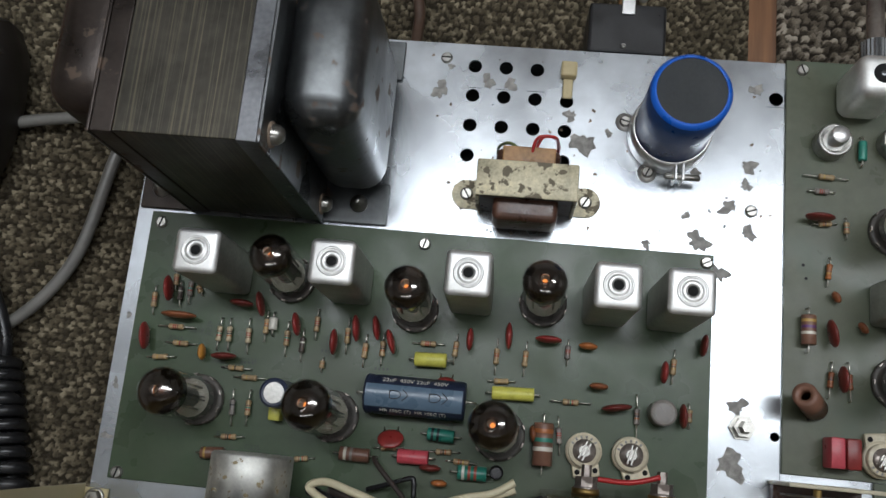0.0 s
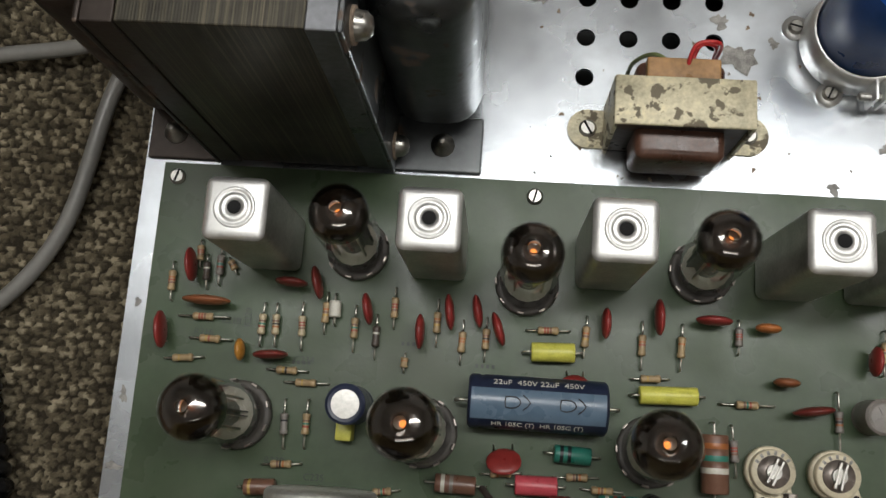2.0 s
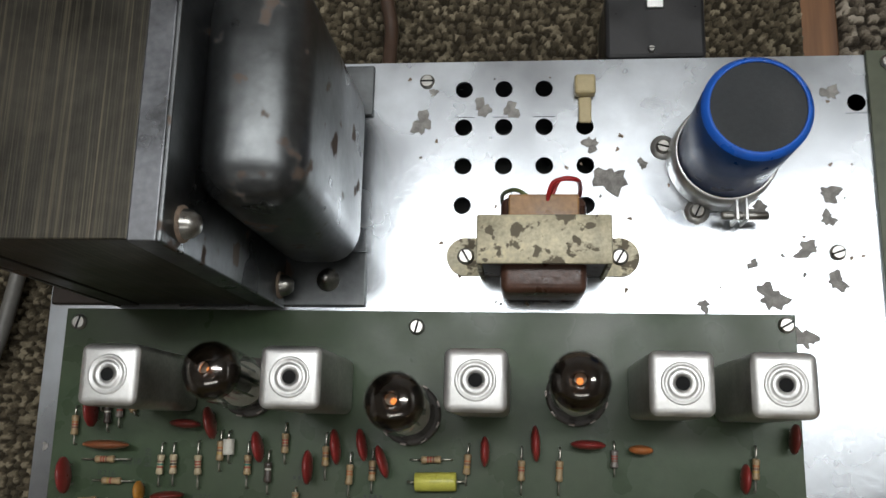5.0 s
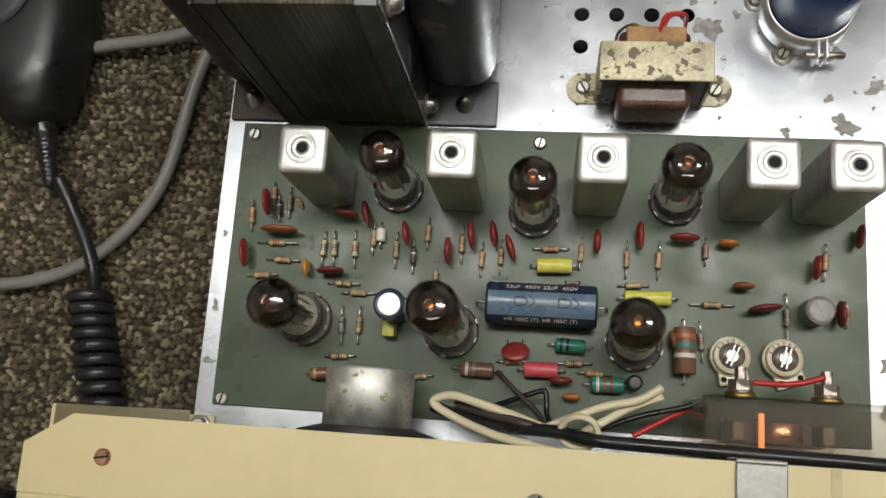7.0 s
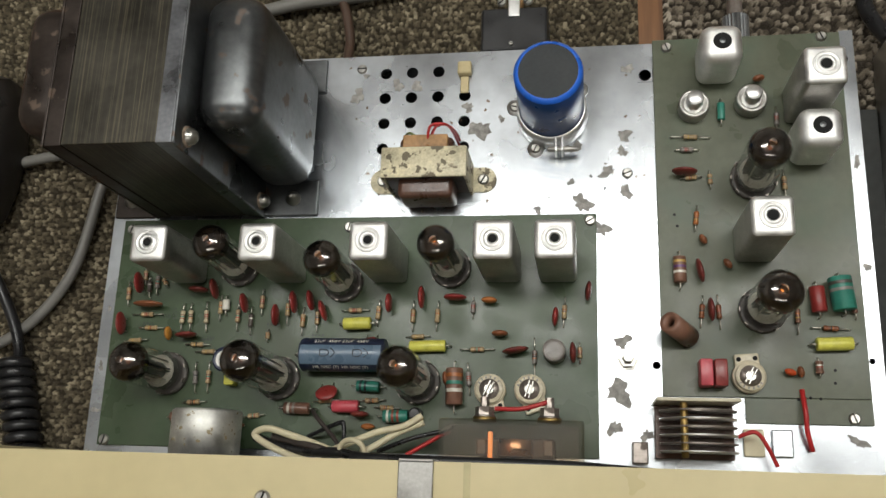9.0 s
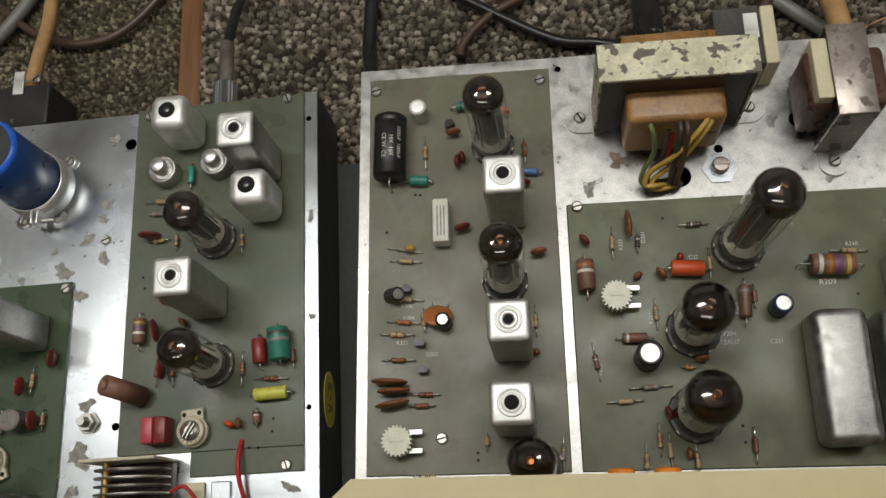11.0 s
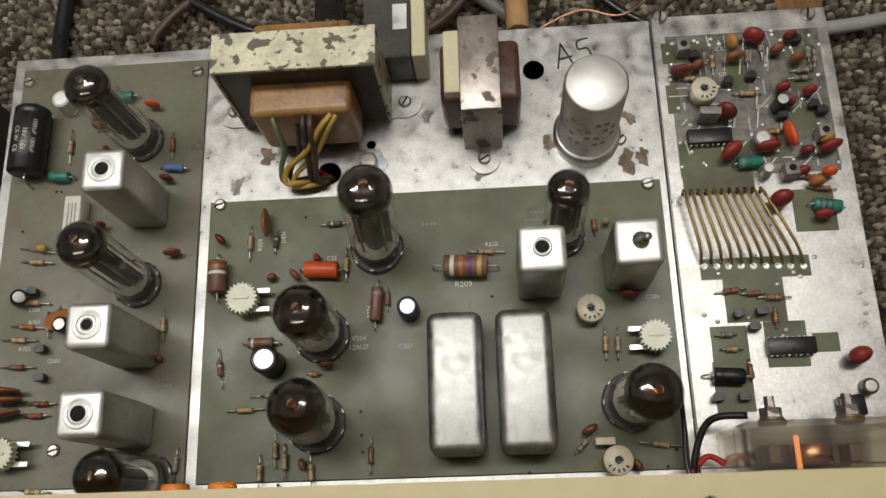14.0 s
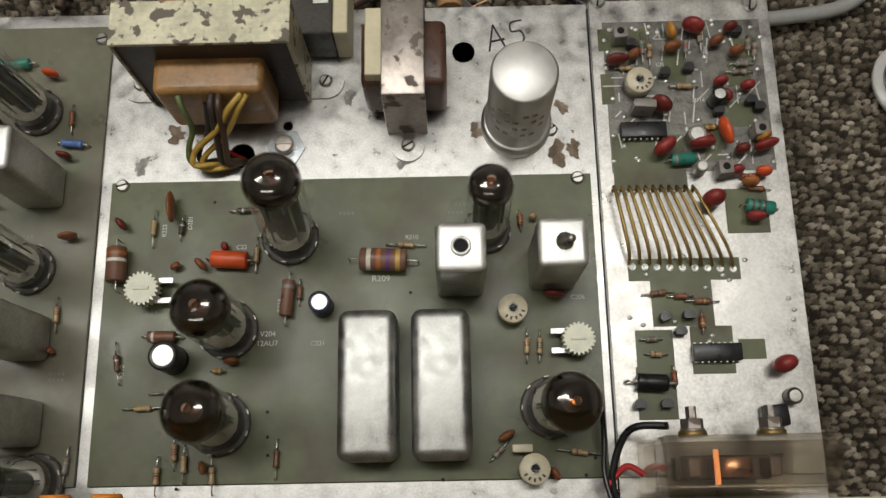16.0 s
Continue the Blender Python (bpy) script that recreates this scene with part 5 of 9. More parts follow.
def microphone():
    root = group_root("hand_microphone", pose(-0.2520, 0.1400, -0.0450, 0, 0, 13) @ Matrix.Diagonal((0.90, 0.93, 0.95, 1)), "black plastic hand microphone lying on the carpet", "microphone")
    out = [(0.000, -0.052), (0.014, -0.048), (0.024, -0.030), (0.034, 0.000), (0.038, 0.026), (0.033, 0.046), (0.016, 0.056), (-0.010, 0.056), (-0.030, 0.048), (-0.038, 0.028), (-0.033, 0.000), (-0.024, -0.030), (-0.014, -0.048)]
    bm = bmesh.new()
    rings = []
    for z, s in ((0.000, 0.86), (0.006, 0.98), (0.018, 1.0), (0.027, 0.93), (0.0325, 0.78), (0.0345, 0.62)):
        rings.append([bm.verts.new((x * s - 0.18 * max(z - 0.012, 0), y * s, z)) for x, y in out])
    for a, b in zip(rings, rings[1:]):
        for k in range(len(out)):
            bm.faces.new([a[k], a[(k + 1) % len(out)], b[(k + 1) % len(out)], b[k]])
    bm.faces.new(rings[-1]), bm.faces.new(rings[0][::-1])
    bmesh.ops.subdivide_edges(bm, edges=bm.edges[:], cuts=1, smooth=0.35, use_grid_fill=True)
    for f in bm.faces:
        f.smooth = True
    part("body", bm, mat("moulded_black_plastic", (0.0095, 0.0080, 0.0070), 0.36, 0.0, 0.15, 60, 0.08, 900), root)
    bm = bmesh.new()
    lathe(bm, [(0, 0.0010), (0.020, 0.0006), (0.0215, 0.0), (0.0228, -0.002)], 32)
    bmesh.ops.transform(bm, matrix=pose(-0.006, 0.024, 0.0352, -3, -5, 0) @ Matrix.Diagonal((0.9, 1.15, 1, 1)), verts=bm.verts)
    grille = part("grille", bm, mat("charcoal_plastic", (0.035, 0.035, 0.036), 0.45, 0.0, 0.1, 90), root)
    bm = bmesh.new()
    for i in range(-5, 6):
        for j in range(-5, 5):
            if i * i + j * j < 26:
                lathe(bm, [(0.0006, 0), (0, 0)], 6, pose(-0.006 + i * 0.0030, 0.022 + j * 0.0032, 0.0366 + 0.00024 * i - 0.00016 * j))
    part("grille_holes", bm, HOLE, grille)
    bm = bmesh.new()
    for k in range(4):
        box(bm, -0.014 + k * 0.004, -0.0115 + k * 0.004, 0.0405, 0.0418, 0.0363, 0.0364 + 0.0002 * k)
    part("maker_mark_bars", bm, SILK, grille)
    bm = bmesh.new()
    for k in range(3):
        lathe(bm, [(0.005 - 0.0006 * k, 0), (0.0043 - 0.0006 * k, 0.0005), (0.0036 - 0.0006 * k, 0)], 18, pose(0.002, -0.020 - 0.005 * k, 0.0336 - 0.0012 * k))
    part("embossed_rings", bm, BRASS, root, "faint embossed ring marks")
    bm = bmesh.new()
    box(bm, -0.041, -0.034, -0.012, 0.012, 0.008, 0.020, 0.002)
    part("talk_switch", bm, BLACK, root)
    bm = bmesh.new()
    prof = [(0.0058, 0), (0.0062, 0.006)]
    for k in range(6):
        prof += [(0.0058 - 0.0003 * k, 0.008 + 0.0045 * k), (0.0049 - 0.0003 * k, 0.0095 + 0.0045 * k), (0.0049 - 0.0003 * k, 0.0115 + 0.0045 * k)]
    lathe(bm, prof + [(0, 0.036)], 16, pose(0.002, -0.048, 0.013, 95, 0, 0))
    part("strain_relief", bm, RUBBER, root)
    cord("microphone_cord", [(-0.2290, 0.0700, -0.034), (-0.2200, 0.0540, -0.037), (-0.2110, 0.0370, -0.038), (-0.2060, 0.0240, -0.038), (-0.2045, 0.0150, -0.036)], 0.0032, RUBBER, "straight black cord of the microphone")
    coiled("coiled_cord", [(-0.2070, 0.0165, -0.0375), (-0.2010, -0.0057, -0.0375), (-0.1930, -0.0300, -0.0375), (-0.185, -0.060, -0.0375)], 0.0030, 0.0075, 0.0066, RUBBER, "black coiled microphone cord on the carpet")
    coiled("coiled_cord", [(-0.3300, 0.140, -0.0375), (-0.3140, 0.1120, -0.0375), (-0.3200, 0.080, -0.0375), (-0.332, 0.050, -0.0375)], 0.0030, 0.0075, 0.0066, RUBBER, "black coiled cord at the carpet edge")
    coiled("coiled_cord", [(-0.302, -0.040, -0.0375), (-0.284, -0.064, -0.0375), (-0.250, -0.080, -0.0375), (-0.21, -0.085, -0.0375)], 0.0030, 0.0075, 0.0066, RUBBER, "black coiled cord in front of the panel")


microphone()


def solder_spool():
    root = group_root("solder_spool", pose(0.7385, 0.1500, -0.0455) @ Matrix.Diagonal((0.92, 0.92, 0.96, 1)), "white plastic spool of shiny solder wire standing on the carpet", "spool")
    for z in (0.0, 0.0450):
        bm = bmesh.new()
        lathe(bm, [(0.0085, 0), (0.0245, 0), (0.0250, 0.0008), (0.0250, 0.0022), (0.0245, 0.0030), (0.0085, 0.0030), (0.0085, 0)], 40)
        part("flange", bm, mat("translucent_white_plastic", (0.62, 0.62, 0.60), 0.35, 0.0, 0.04, 60), root, at=pose(0, 0, z))
    bm = bmesh.new()
    lathe(bm, [(0.0085, 0), (0.0085, 0.048)], 24)
    part("core", bm, mat("shaded_core", (0.48, 0.47, 0.43), 0.5, 0, 0.1, 60), root)
    bm = bmesh.new()
    rnd = random.Random(5)
    for k in range(40):
        # each turn of wire is a ring of its own height and tightness, slightly tilted
        z, q, a = 0.0038 + k * 0.00104, 0.0196 + rnd.uniform(-0.0006, 0.0006), rnd.uniform(0, 6.28)
        tip = rnd.uniform(0.0002, 0.0014)
        pts = [(q * math.cos(0.2618 * i), q * math.sin(0.2618 * i), z + tip * math.cos(0.2618 * i + a)) for i in range(25)]
        sweep(bm, pts, 0.00066, 6, 1)
    lathe(bm, [(0.0190, 0.003), (0.0190, 0.045)], 30)
    part("solder_wire", bm, mat("bright_solder", (0.50, 0.47, 0.50), 0.20, 1.0, 0.15, 60), root)


solder_spool()
_bm = bmesh.new()
box(_bm, 0.772, 0.83, 0.196, 0.27, -0.045, -0.020, 0.004)
tagged(part("green_packet", _bm, mat("glossy_green_plastic", (0.08, 0.42, 0.05), 0.25, 0, 0.15, 30)), "glossy bright green plastic packet behind the spool", "packet")

_root = group_root("nylon_plug", pose(0.0521, 0.1640, 0), "small cream nylon strap over a vent hole", "strap")
_bm = bmesh.new()
box(_bm, -0.0036, 0.0036, -0.001, 0.0062, 0.0004, 0.0052, 0.0010)
part("strap_head", _bm, mat("yellowed_nylon", (0.48, 0.40, 0.22), 0.4, 0, 0.08, 90), _root)
_bm = bmesh.new()
box(_bm, -0.0022, 0.0022, -0.0105, -0.0011, 0.0006, 0.0020, 0.0006)
part("strap_tail", _bm, _root.children[0].data.materials[0], _root)


def front_wiring():
    cord("cream_wire", [(0.0071, -0.0311, 0.034), (-0.0086, -0.0259, 0.030), (-0.0200, -0.0227, 0.027), (-0.0309, -0.0202, 0.024), (-0.0377, -0.0228, 0.022), (-0.0304, -0.0274, 0.024), (-0.0161, -0.0326, 0.028), (-0.0033, -0.0352, 0.032), (0.0073, -0.0370, 0.036)], 0.0016, CREAM_WIRE, "cream insulated wire doubled back behind the panel", "wire")
    cord("cream_wire", [(0.0030, -0.0290, 0.032), (0.0209, -0.0212, 0.030), (0.0333, -0.0180, 0.029), (0.0414, -0.0131, 0.028)], 0.0015, CREAM_WIRE, "cream insulated wire reaching over the board", "wire")
    cord("cream_wire", [(0.0150, -0.0300, 0.030), (0.0206, -0.0268, 0.028), (0.0306, -0.0207, 0.027), (0.0419, -0.0159, 0.026)], 0.0015, CREAM_WIRE, "cream insulated wire reaching over the board", "wire")
    cord("black_cable", [(-0.0385, -0.0240, 0.018), (-0.0244, -0.0285, 0.022), (-0.0085, -0.0300, 0.030), (0.0068, -0.0303, 0.037), (0.0156, -0.0318, 0.041), (0.0258, -0.0325, 0.044), (0.0674, -0.0330, 0.050), (0.1077, -0.0335, 0.050), (0.1400, -0.0350, 0.040)], 0.0022, RUBBER, "black wire loom along the panel", "wire")
    cord("dark_wire", [(-0.0300, -0.0235, 0.018), (-0.0085, -0.0275, 0.031), (0.0080, -0.0312, 0.033), (0.0300, -0.0330, 0.030), (0.1000, -0.0340, 0.030)], 0.0018, DARK_WIRE, "dark wire in the loom", "wire")
    bm = bmesh.new()
    sweep(bm, [(0.0135 + 0.0060 * math.cos(0.5236 * k), -0.0300 + 0.0050 * math.sin(0.5236 * k), 0.0395 + 0.0036 * math.sin(0.5236 * k + 0.6)) for k in range(13)], 0.0012, 8, 3)
    tagged(part("cable_tie", bm, CREAM_WIRE), "cream wire tie looped round the black loom", "tie")
    cord("grey_wire", [(-0.0161, -0.0099, 0.005), (-0.0135, -0.0125, 0.010), (-0.0090, -0.0166, 0.013), (-0.0003, -0.0246, 0.018), (0.0039, -0.0303, 0.026)], 0.0010, DARK_WIRE, "stiff dark grey lead from a resistor to the loom", "wire")
    cord("black_wire", [(-0.0173, -0.0226, 0.006), (-0.0080, -0.0193, 0.012), (0.0005, -0.0162, 0.014), (0.0022, -0.0175, 0.0145), (0.0029, -0.0246, 0.016), (0.0057, -0.0305, 0.028)], 0.0010, RUBBER, "thin black looped wire", "wire")
    cord("black_wire", [(0.0200, -0.0290, 0.020), (0.0350, -0.0230, 0.020), (0.0500, -0.0190, 0.020), (0.0540, -0.0170, 0.020)], 0.0010, RUBBER, "thin black wire to the meter", "wire")
    cord("red_wire", [(0.0330, -0.0300, 0.018), (0.0450, -0.0230, 0.018), (0.0520, -0.0190, 0.018)], 0.0010, RED_WIRE, "red wire to the meter", "wire")
    cord("red_wire", [(0.0730, -0.0090, 0.022), (0.0850, -0.0090, 0.024), (0.0960, -0.0060, 0.024)], 0.0010, RED_WIRE, "red jumper between meter terminals", "wire")
    for pts, m_, r in (([(0.3180, -0.1690, 0.022), (0.3050, -0.1700, 0.016), (0.2985, -0.1850, 0.012), (0.300, -0.1980, 0.010)], RUBBER, 0.0014), ([(0.3105, -0.1860, 0.010), (0.3040, -0.1830, 0.010), (0.2960, -0.1900, 0.012)], RED_WIRE, 0.0012),
                       ([(0.2960, -0.1600, 0.012), (0.2965, -0.1720, 0.010), (0.2955, -0.1850, 0.012), (0.2975, -0.1960, 0.014)], RUBBER, 0.0010)):
        cord("hook_up_wire", [tuple(RIGHT @ Vector(p)) for p in pts], r, m_, "insulated hook-up wire beside the meter", "wire")
    cord("red_wire", [(0.2075, 0.0035, 0.002), (0.2075, -0.0060, 0.006), (0.2080, -0.0150, 0.005), (0.2100, -0.0230, 0.003)], 0.0011, RED_WIRE, "red wire from the narrow board", "wire")


front_wiring()
for _x in (0.1107, 0.1275):
    _root = group_root("orange_cap", RIGHT @ pose(_x, -0.2180, 0.0550), "bright orange plastic cap behind the panel", "cap", "orange caps")
    _bm = bmesh.new()
    lathe(_bm, [(0, 0), (0.0050, 0), (0.0050, 0.0280), (0.0045, 0.0290), (0, 0.0290)], 24, pose(0, 0, 0, -90, 0, 0))
    part("cap_body", _bm, mat("bright_orange_plastic", (0.80, 0.24, 0.02), 0.4, 0, 0.04, 60), _root)


# ---- small components ----
COLOUR = {"tan": (0.36, 0.26, 0.14), "pale": (0.50, 0.42, 0.27), "red": (0.30, 0.06, 0.035), "dark": (0.07, 0.055, 0.045), "brown": (0.17, 0.085, 0.055), "green": (0.03, 0.19, 0.14), "blue": (0.10, 0.17, 0.42),
          "grey": (0.22, 0.20, 0.18), "orange": (0.38, 0.13, 0.035), "maroon": (0.14, 0.022, 0.016), "discred": (0.23, 0.026, 0.022), "rust": (0.21, 0.072, 0.028), "mustard": (0.42, 0.19, 0.03), "black": (0.012, 0.012, 0.013),
          "yellow": (0.62, 0.60, 0.10), "pink": (0.50, 0.07, 0.09), "white": (0.62, 0.60, 0.52), "cream": (0.58, 0.52, 0.38), "navy": (0.015, 0.022, 0.05), "gold": (0.45, 0.30, 0.08), "ivory": (0.66, 0.66, 0.52), "coral": (0.60, 0.085, 0.02), "violet": (0.12, 0.05, 0.16)}
PAINT = {k: mat(k + "_lacquer", v, 0.38, 0.0, 0.12, 250, 0.05, 900, object_random=0.10) for k, v in COLOUR.items()}


def resistor(parent, x, y, ang, length, kind="tan", bands="brown red tan", r=0.00125, body=0.0, lift=0.0):
    """An axial resistor: a body with swollen ends and colour bands, and two leads bent down into the board."""
    body = body or min(0.0064, length * 0.52)
    b = bands.split()
    names = [kind] + [k for k in dict.fromkeys(b)]
    prof, mats_ = [(0, -body / 2), (r * 0.8, -body / 2)], [0]
    prof += [(r, -body * 0.44), (r, -body * 0.30), (r * 0.86, -body * 0.24)]
    mats_ += [0, 0, 0]
    z = -body * 0.20
    for k in b:
        prof += [(r * 0.87, z), (r * 0.87, z + body * 0.09)]
        mats_ += [0, names.index(k)]
        z += body * 0.14
    prof += [(r * 0.86, body * 0.25), (r, body * 0.30), (r, body * 0.44), (r * 0.8, body / 2), (0, body / 2)]
    mats_ += [0, 0, 0, 0, 0]
    if r > 0.002:
        # a large moulded body is a plain cylinder with broad bands
        r *= 0.88
        prof, mats_ = [(0, -body / 2), (r * 0.94, -body / 2), (r, -body * 0.47)], [0, 0]
        for j, k in enumerate(b):
            z = -body * 0.36 + j * body * 0.21
            prof += [(r, z), (r * 1.004, z + 0.00005), (r * 1.004, z + body * 0.10), (r, z + body * 0.10 + 0.00005)]
            mats_ += [0, 0, names.index(k), 0]
        prof += [(r, body * 0.47), (r * 0.94, body / 2), (0, body / 2)]
        mats_ += [0, 0, 0]
    up = r + 0.0007 + lift
    bm = bmesh.new()
    lathe(bm, prof, 18 if r > 0.002 else 10, pose(0, 0, up, 0, 90, 0), mats_)
    for s in (-1, 1):
        sweep(bm, [(s * body * 0.47, 0, up), (s * (length / 2 - 0.0006), 0, up), (s * length / 2, 0, up - 0.0008), (s * length / 2, 0, -0.0004)], 0.00032, 5, 2, len(names))
    return part("resistor", bm, [PAINT[k] for k in names] + [WIRE], parent, at=pose(x, y, 0.0016, 0, 0, ang))


def disc(parent, x, y, ang, w, kind="discred", h=0.0, t=0.0, tilt=0.0):
    """A disc capacitor standing on two leads."""
    h, t = h or w * 0.95, t or 0.0030
    bm = bmesh.new()
    blob(bm, 0, 0, h / 2 + 0.0012, w / 2, t / 2, h / 2, u=14, v=8)
    for s in (-1, 1):
        sweep(bm, [(s * w * 0.25, 0, 0.0026), (s * w * 0.27, 0, -0.0004)], 0.00032, 5, 2, 1)
    return part("disc_capacitor", bm, [PAINT[kind], WIRE], parent, at=pose(x, y, 0.0016, tilt, 0, ang))


def film(parent, x, y, ang, length, kind="yellow", r=0.0026, name="film_capacitor"):
    """A moulded axial capacitor with flat ends and two leads."""
    bm = bmesh.new()
    lathe(bm, [(0, -length / 2), (r * 0.93, -length / 2), (r, -length / 2 + 0.0004), (r, length / 2 - 0.0004), (r * 0.93, length / 2), (0, length / 2)], 14, pose(0, 0, r + 0.0005, 0, 90, 0), [0] * 5)
    for s in (-1, 1):
        sweep(bm, [(s * length / 2, 0, r + 0.0005), (s * (length / 2 + 0.0022), 0, r + 0.0005), (s * (length / 2 + 0.0026), 0, -0.0004)], 0.0004, 5, 2, 1)
    return part(name, bm, [PAINT[kind], WIRE], parent, at=pose(x, y, 0.0016, 0, 0, ang))


def brick_cap(parent, x, y, ang, sx, sy, h, kind, name="box_capacitor"):
    bm = bmesh.new()
    box(bm, -sx / 2, sx / 2, -sy / 2, sy / 2, 0.0003, h, min(sx, sy) * 0.14, 2)
    return part(name, smooth(bm, 50), PAINT[kind], parent, at=pose(x, y, 0.0016, 0, 0, ang))


def radial(parent, x, y, r, h, kind="navy", top=None, lean=(0, 0), name="electrolytic_capacitor"):
    """An upright electrolytic: a sleeve with a rolled rim and a bare scored top."""
    bm = bmesh.new()
    lathe(bm, [(0, 0.0002), (r, 0.0002), (r, h * 0.12), (r * 0.94, h * 0.16), (r, h * 0.2), (r, h - 0.0005), (r * 0.86, h), (r * 0.7, h - 0.0002)], 22, mats=[0] * 7)
    lathe(bm, [(r * 0.7, h - 0.0002), (0, h - 0.0001)], 22, mats=[1])
    box(bm, -r * 0.62, r * 0.62, -0.0002, 0.0002, h - 0.0002, h + 0.00005, m=1)
    box(bm, -0.0002, 0.0002, -r * 0.62, r * 0.62, h - 0.0002, h + 0.00003, m=1)
    return part(name, bm, [PAINT[kind], top or ALU_SHADE_OR_DULL], parent, at=pose(x, y, 0.0016, *lean, 25))


def axial_can(parent, x, y, ang, length, r, kind, stripe=None, words=""):
    """A large axial electrolytic with a crimped end, a pale stripe and print."""
    root = part("electrolytic_capacitor", lathe(bmesh.new(), [(0, -length / 2), (r * 0.9, -length / 2), (r, -length / 2 + 0.0008), (r, -length / 2 + 0.003), (r * 0.95, -length / 2 + 0.0038), (r, -length / 2 + 0.0046), (r, length / 2 - 0.0008), (r * 0.9, length / 2), (0, length / 2)], 28, pose(0, 0, 0, 0, 90, 0)),
                PAINT[kind], parent, at=pose(x, y, 0.0016 + r + 0.0004, 0, 0, ang))
    for s in (-1, 1):
        bm = bmesh.new()
        sweep(bm, [(s * length / 2, 0, 0), (s * (length / 2 + 0.0035), 0, 0), (s * (length / 2 + 0.0042), 0, -r - 0.001)], 0.0005, 6, 3)
        part("lead", bm, WIRE, root)
    if stripe:
        bm = bmesh.new()
        n = 10
        a0, a1 = radians(50), radians(118)
        q = r + 0.00012
        rows = [[bm.verts.new((s * (length / 2 - 0.0009), -q * math.cos(a0 + (a1 - a0) * k / n), q * math.sin(a0 + (a1 - a0) * k / n))) for k in range(n + 1)] for s in (-1, 1)]
        for k in range(n):
            bm.faces.new([rows[0][k], rows[1][k], rows[1][k + 1], rows[0][k + 1]]).smooth = True
        part("pale_stripe", bm, stripe, root)
        for dx in (-0.0075, 0.0085):
            bm = bmesh.new()
            for p in ([(-0.002, 0.0015), (0.001, 0.0015), (0.0024, 0.0), (0.001, -0.0015), (-0.002, -0.0015), (-0.002, 0.0015)], [(0.003, 0.0022), (0.0052, 0), (0.003, -0.0022)]):
                sweep(bm, [(a + dx, b, q + 0.00015 - b * b * 30) for a, b in p], 0.00018, 4, 2)
            part("polarity_arrow", bm, INK, root)
    return root


def lettering(parent, text, x, y, z, size, material, turn=0.0, tip=0.0, name="print"):
    cu = bpy.data.curves.new(name, "FONT")
    cu.body, cu.size, cu.extrude, cu.align_x, cu.align_y = text, size, 0.00004, "CENTER", "CENTER"
    tmp = bpy.data.objects.new(name, cu)
    scene.collection.objects.link(tmp)
    dg = bpy.context.evaluated_depsgraph_get()
    me = bpy.data.meshes.new_from_object(tmp.evaluated_get(dg))
    bpy.data.objects.remove(tmp)
    me.materials.clear()
    me.materials.append(material)
    ob = new(name, me)
    ob.parent = parent
    ob.matrix_basis = pose(x, y, z, tip, 0, turn)
    return ob


def silk(parent, text, x, y, turn=0.0, size=0.0026):
    return lettering(parent, text, x, y, 0.00168, size, SILK, turn, name="silkscreen_print")


def silk_bars(parent, x, y, n=4, turn=0.0):
    """Illegible silkscreen: short bars."""
    for k in range(n):
        part("print_bar", box(bmesh.new(), k * 0.0017, k * 0.0017 + 0.0009, 0.0003, 0.0015, 0, 0.00006), SILK_DARK if parent is BOARD_A else SILK_FAINT, parent, at=pose(x, y, 0.00163, 0, 0, turn))


SILK_FAINT = mat("faint_silkscreen", (0.17, 0.18, 0.15), 0.6, 0.0, 0.2, 300)
SILK_DARK = mat("dark_legend_ink", (0.030, 0.040, 0.030), 0.55, 0.0, 0.3, 300)


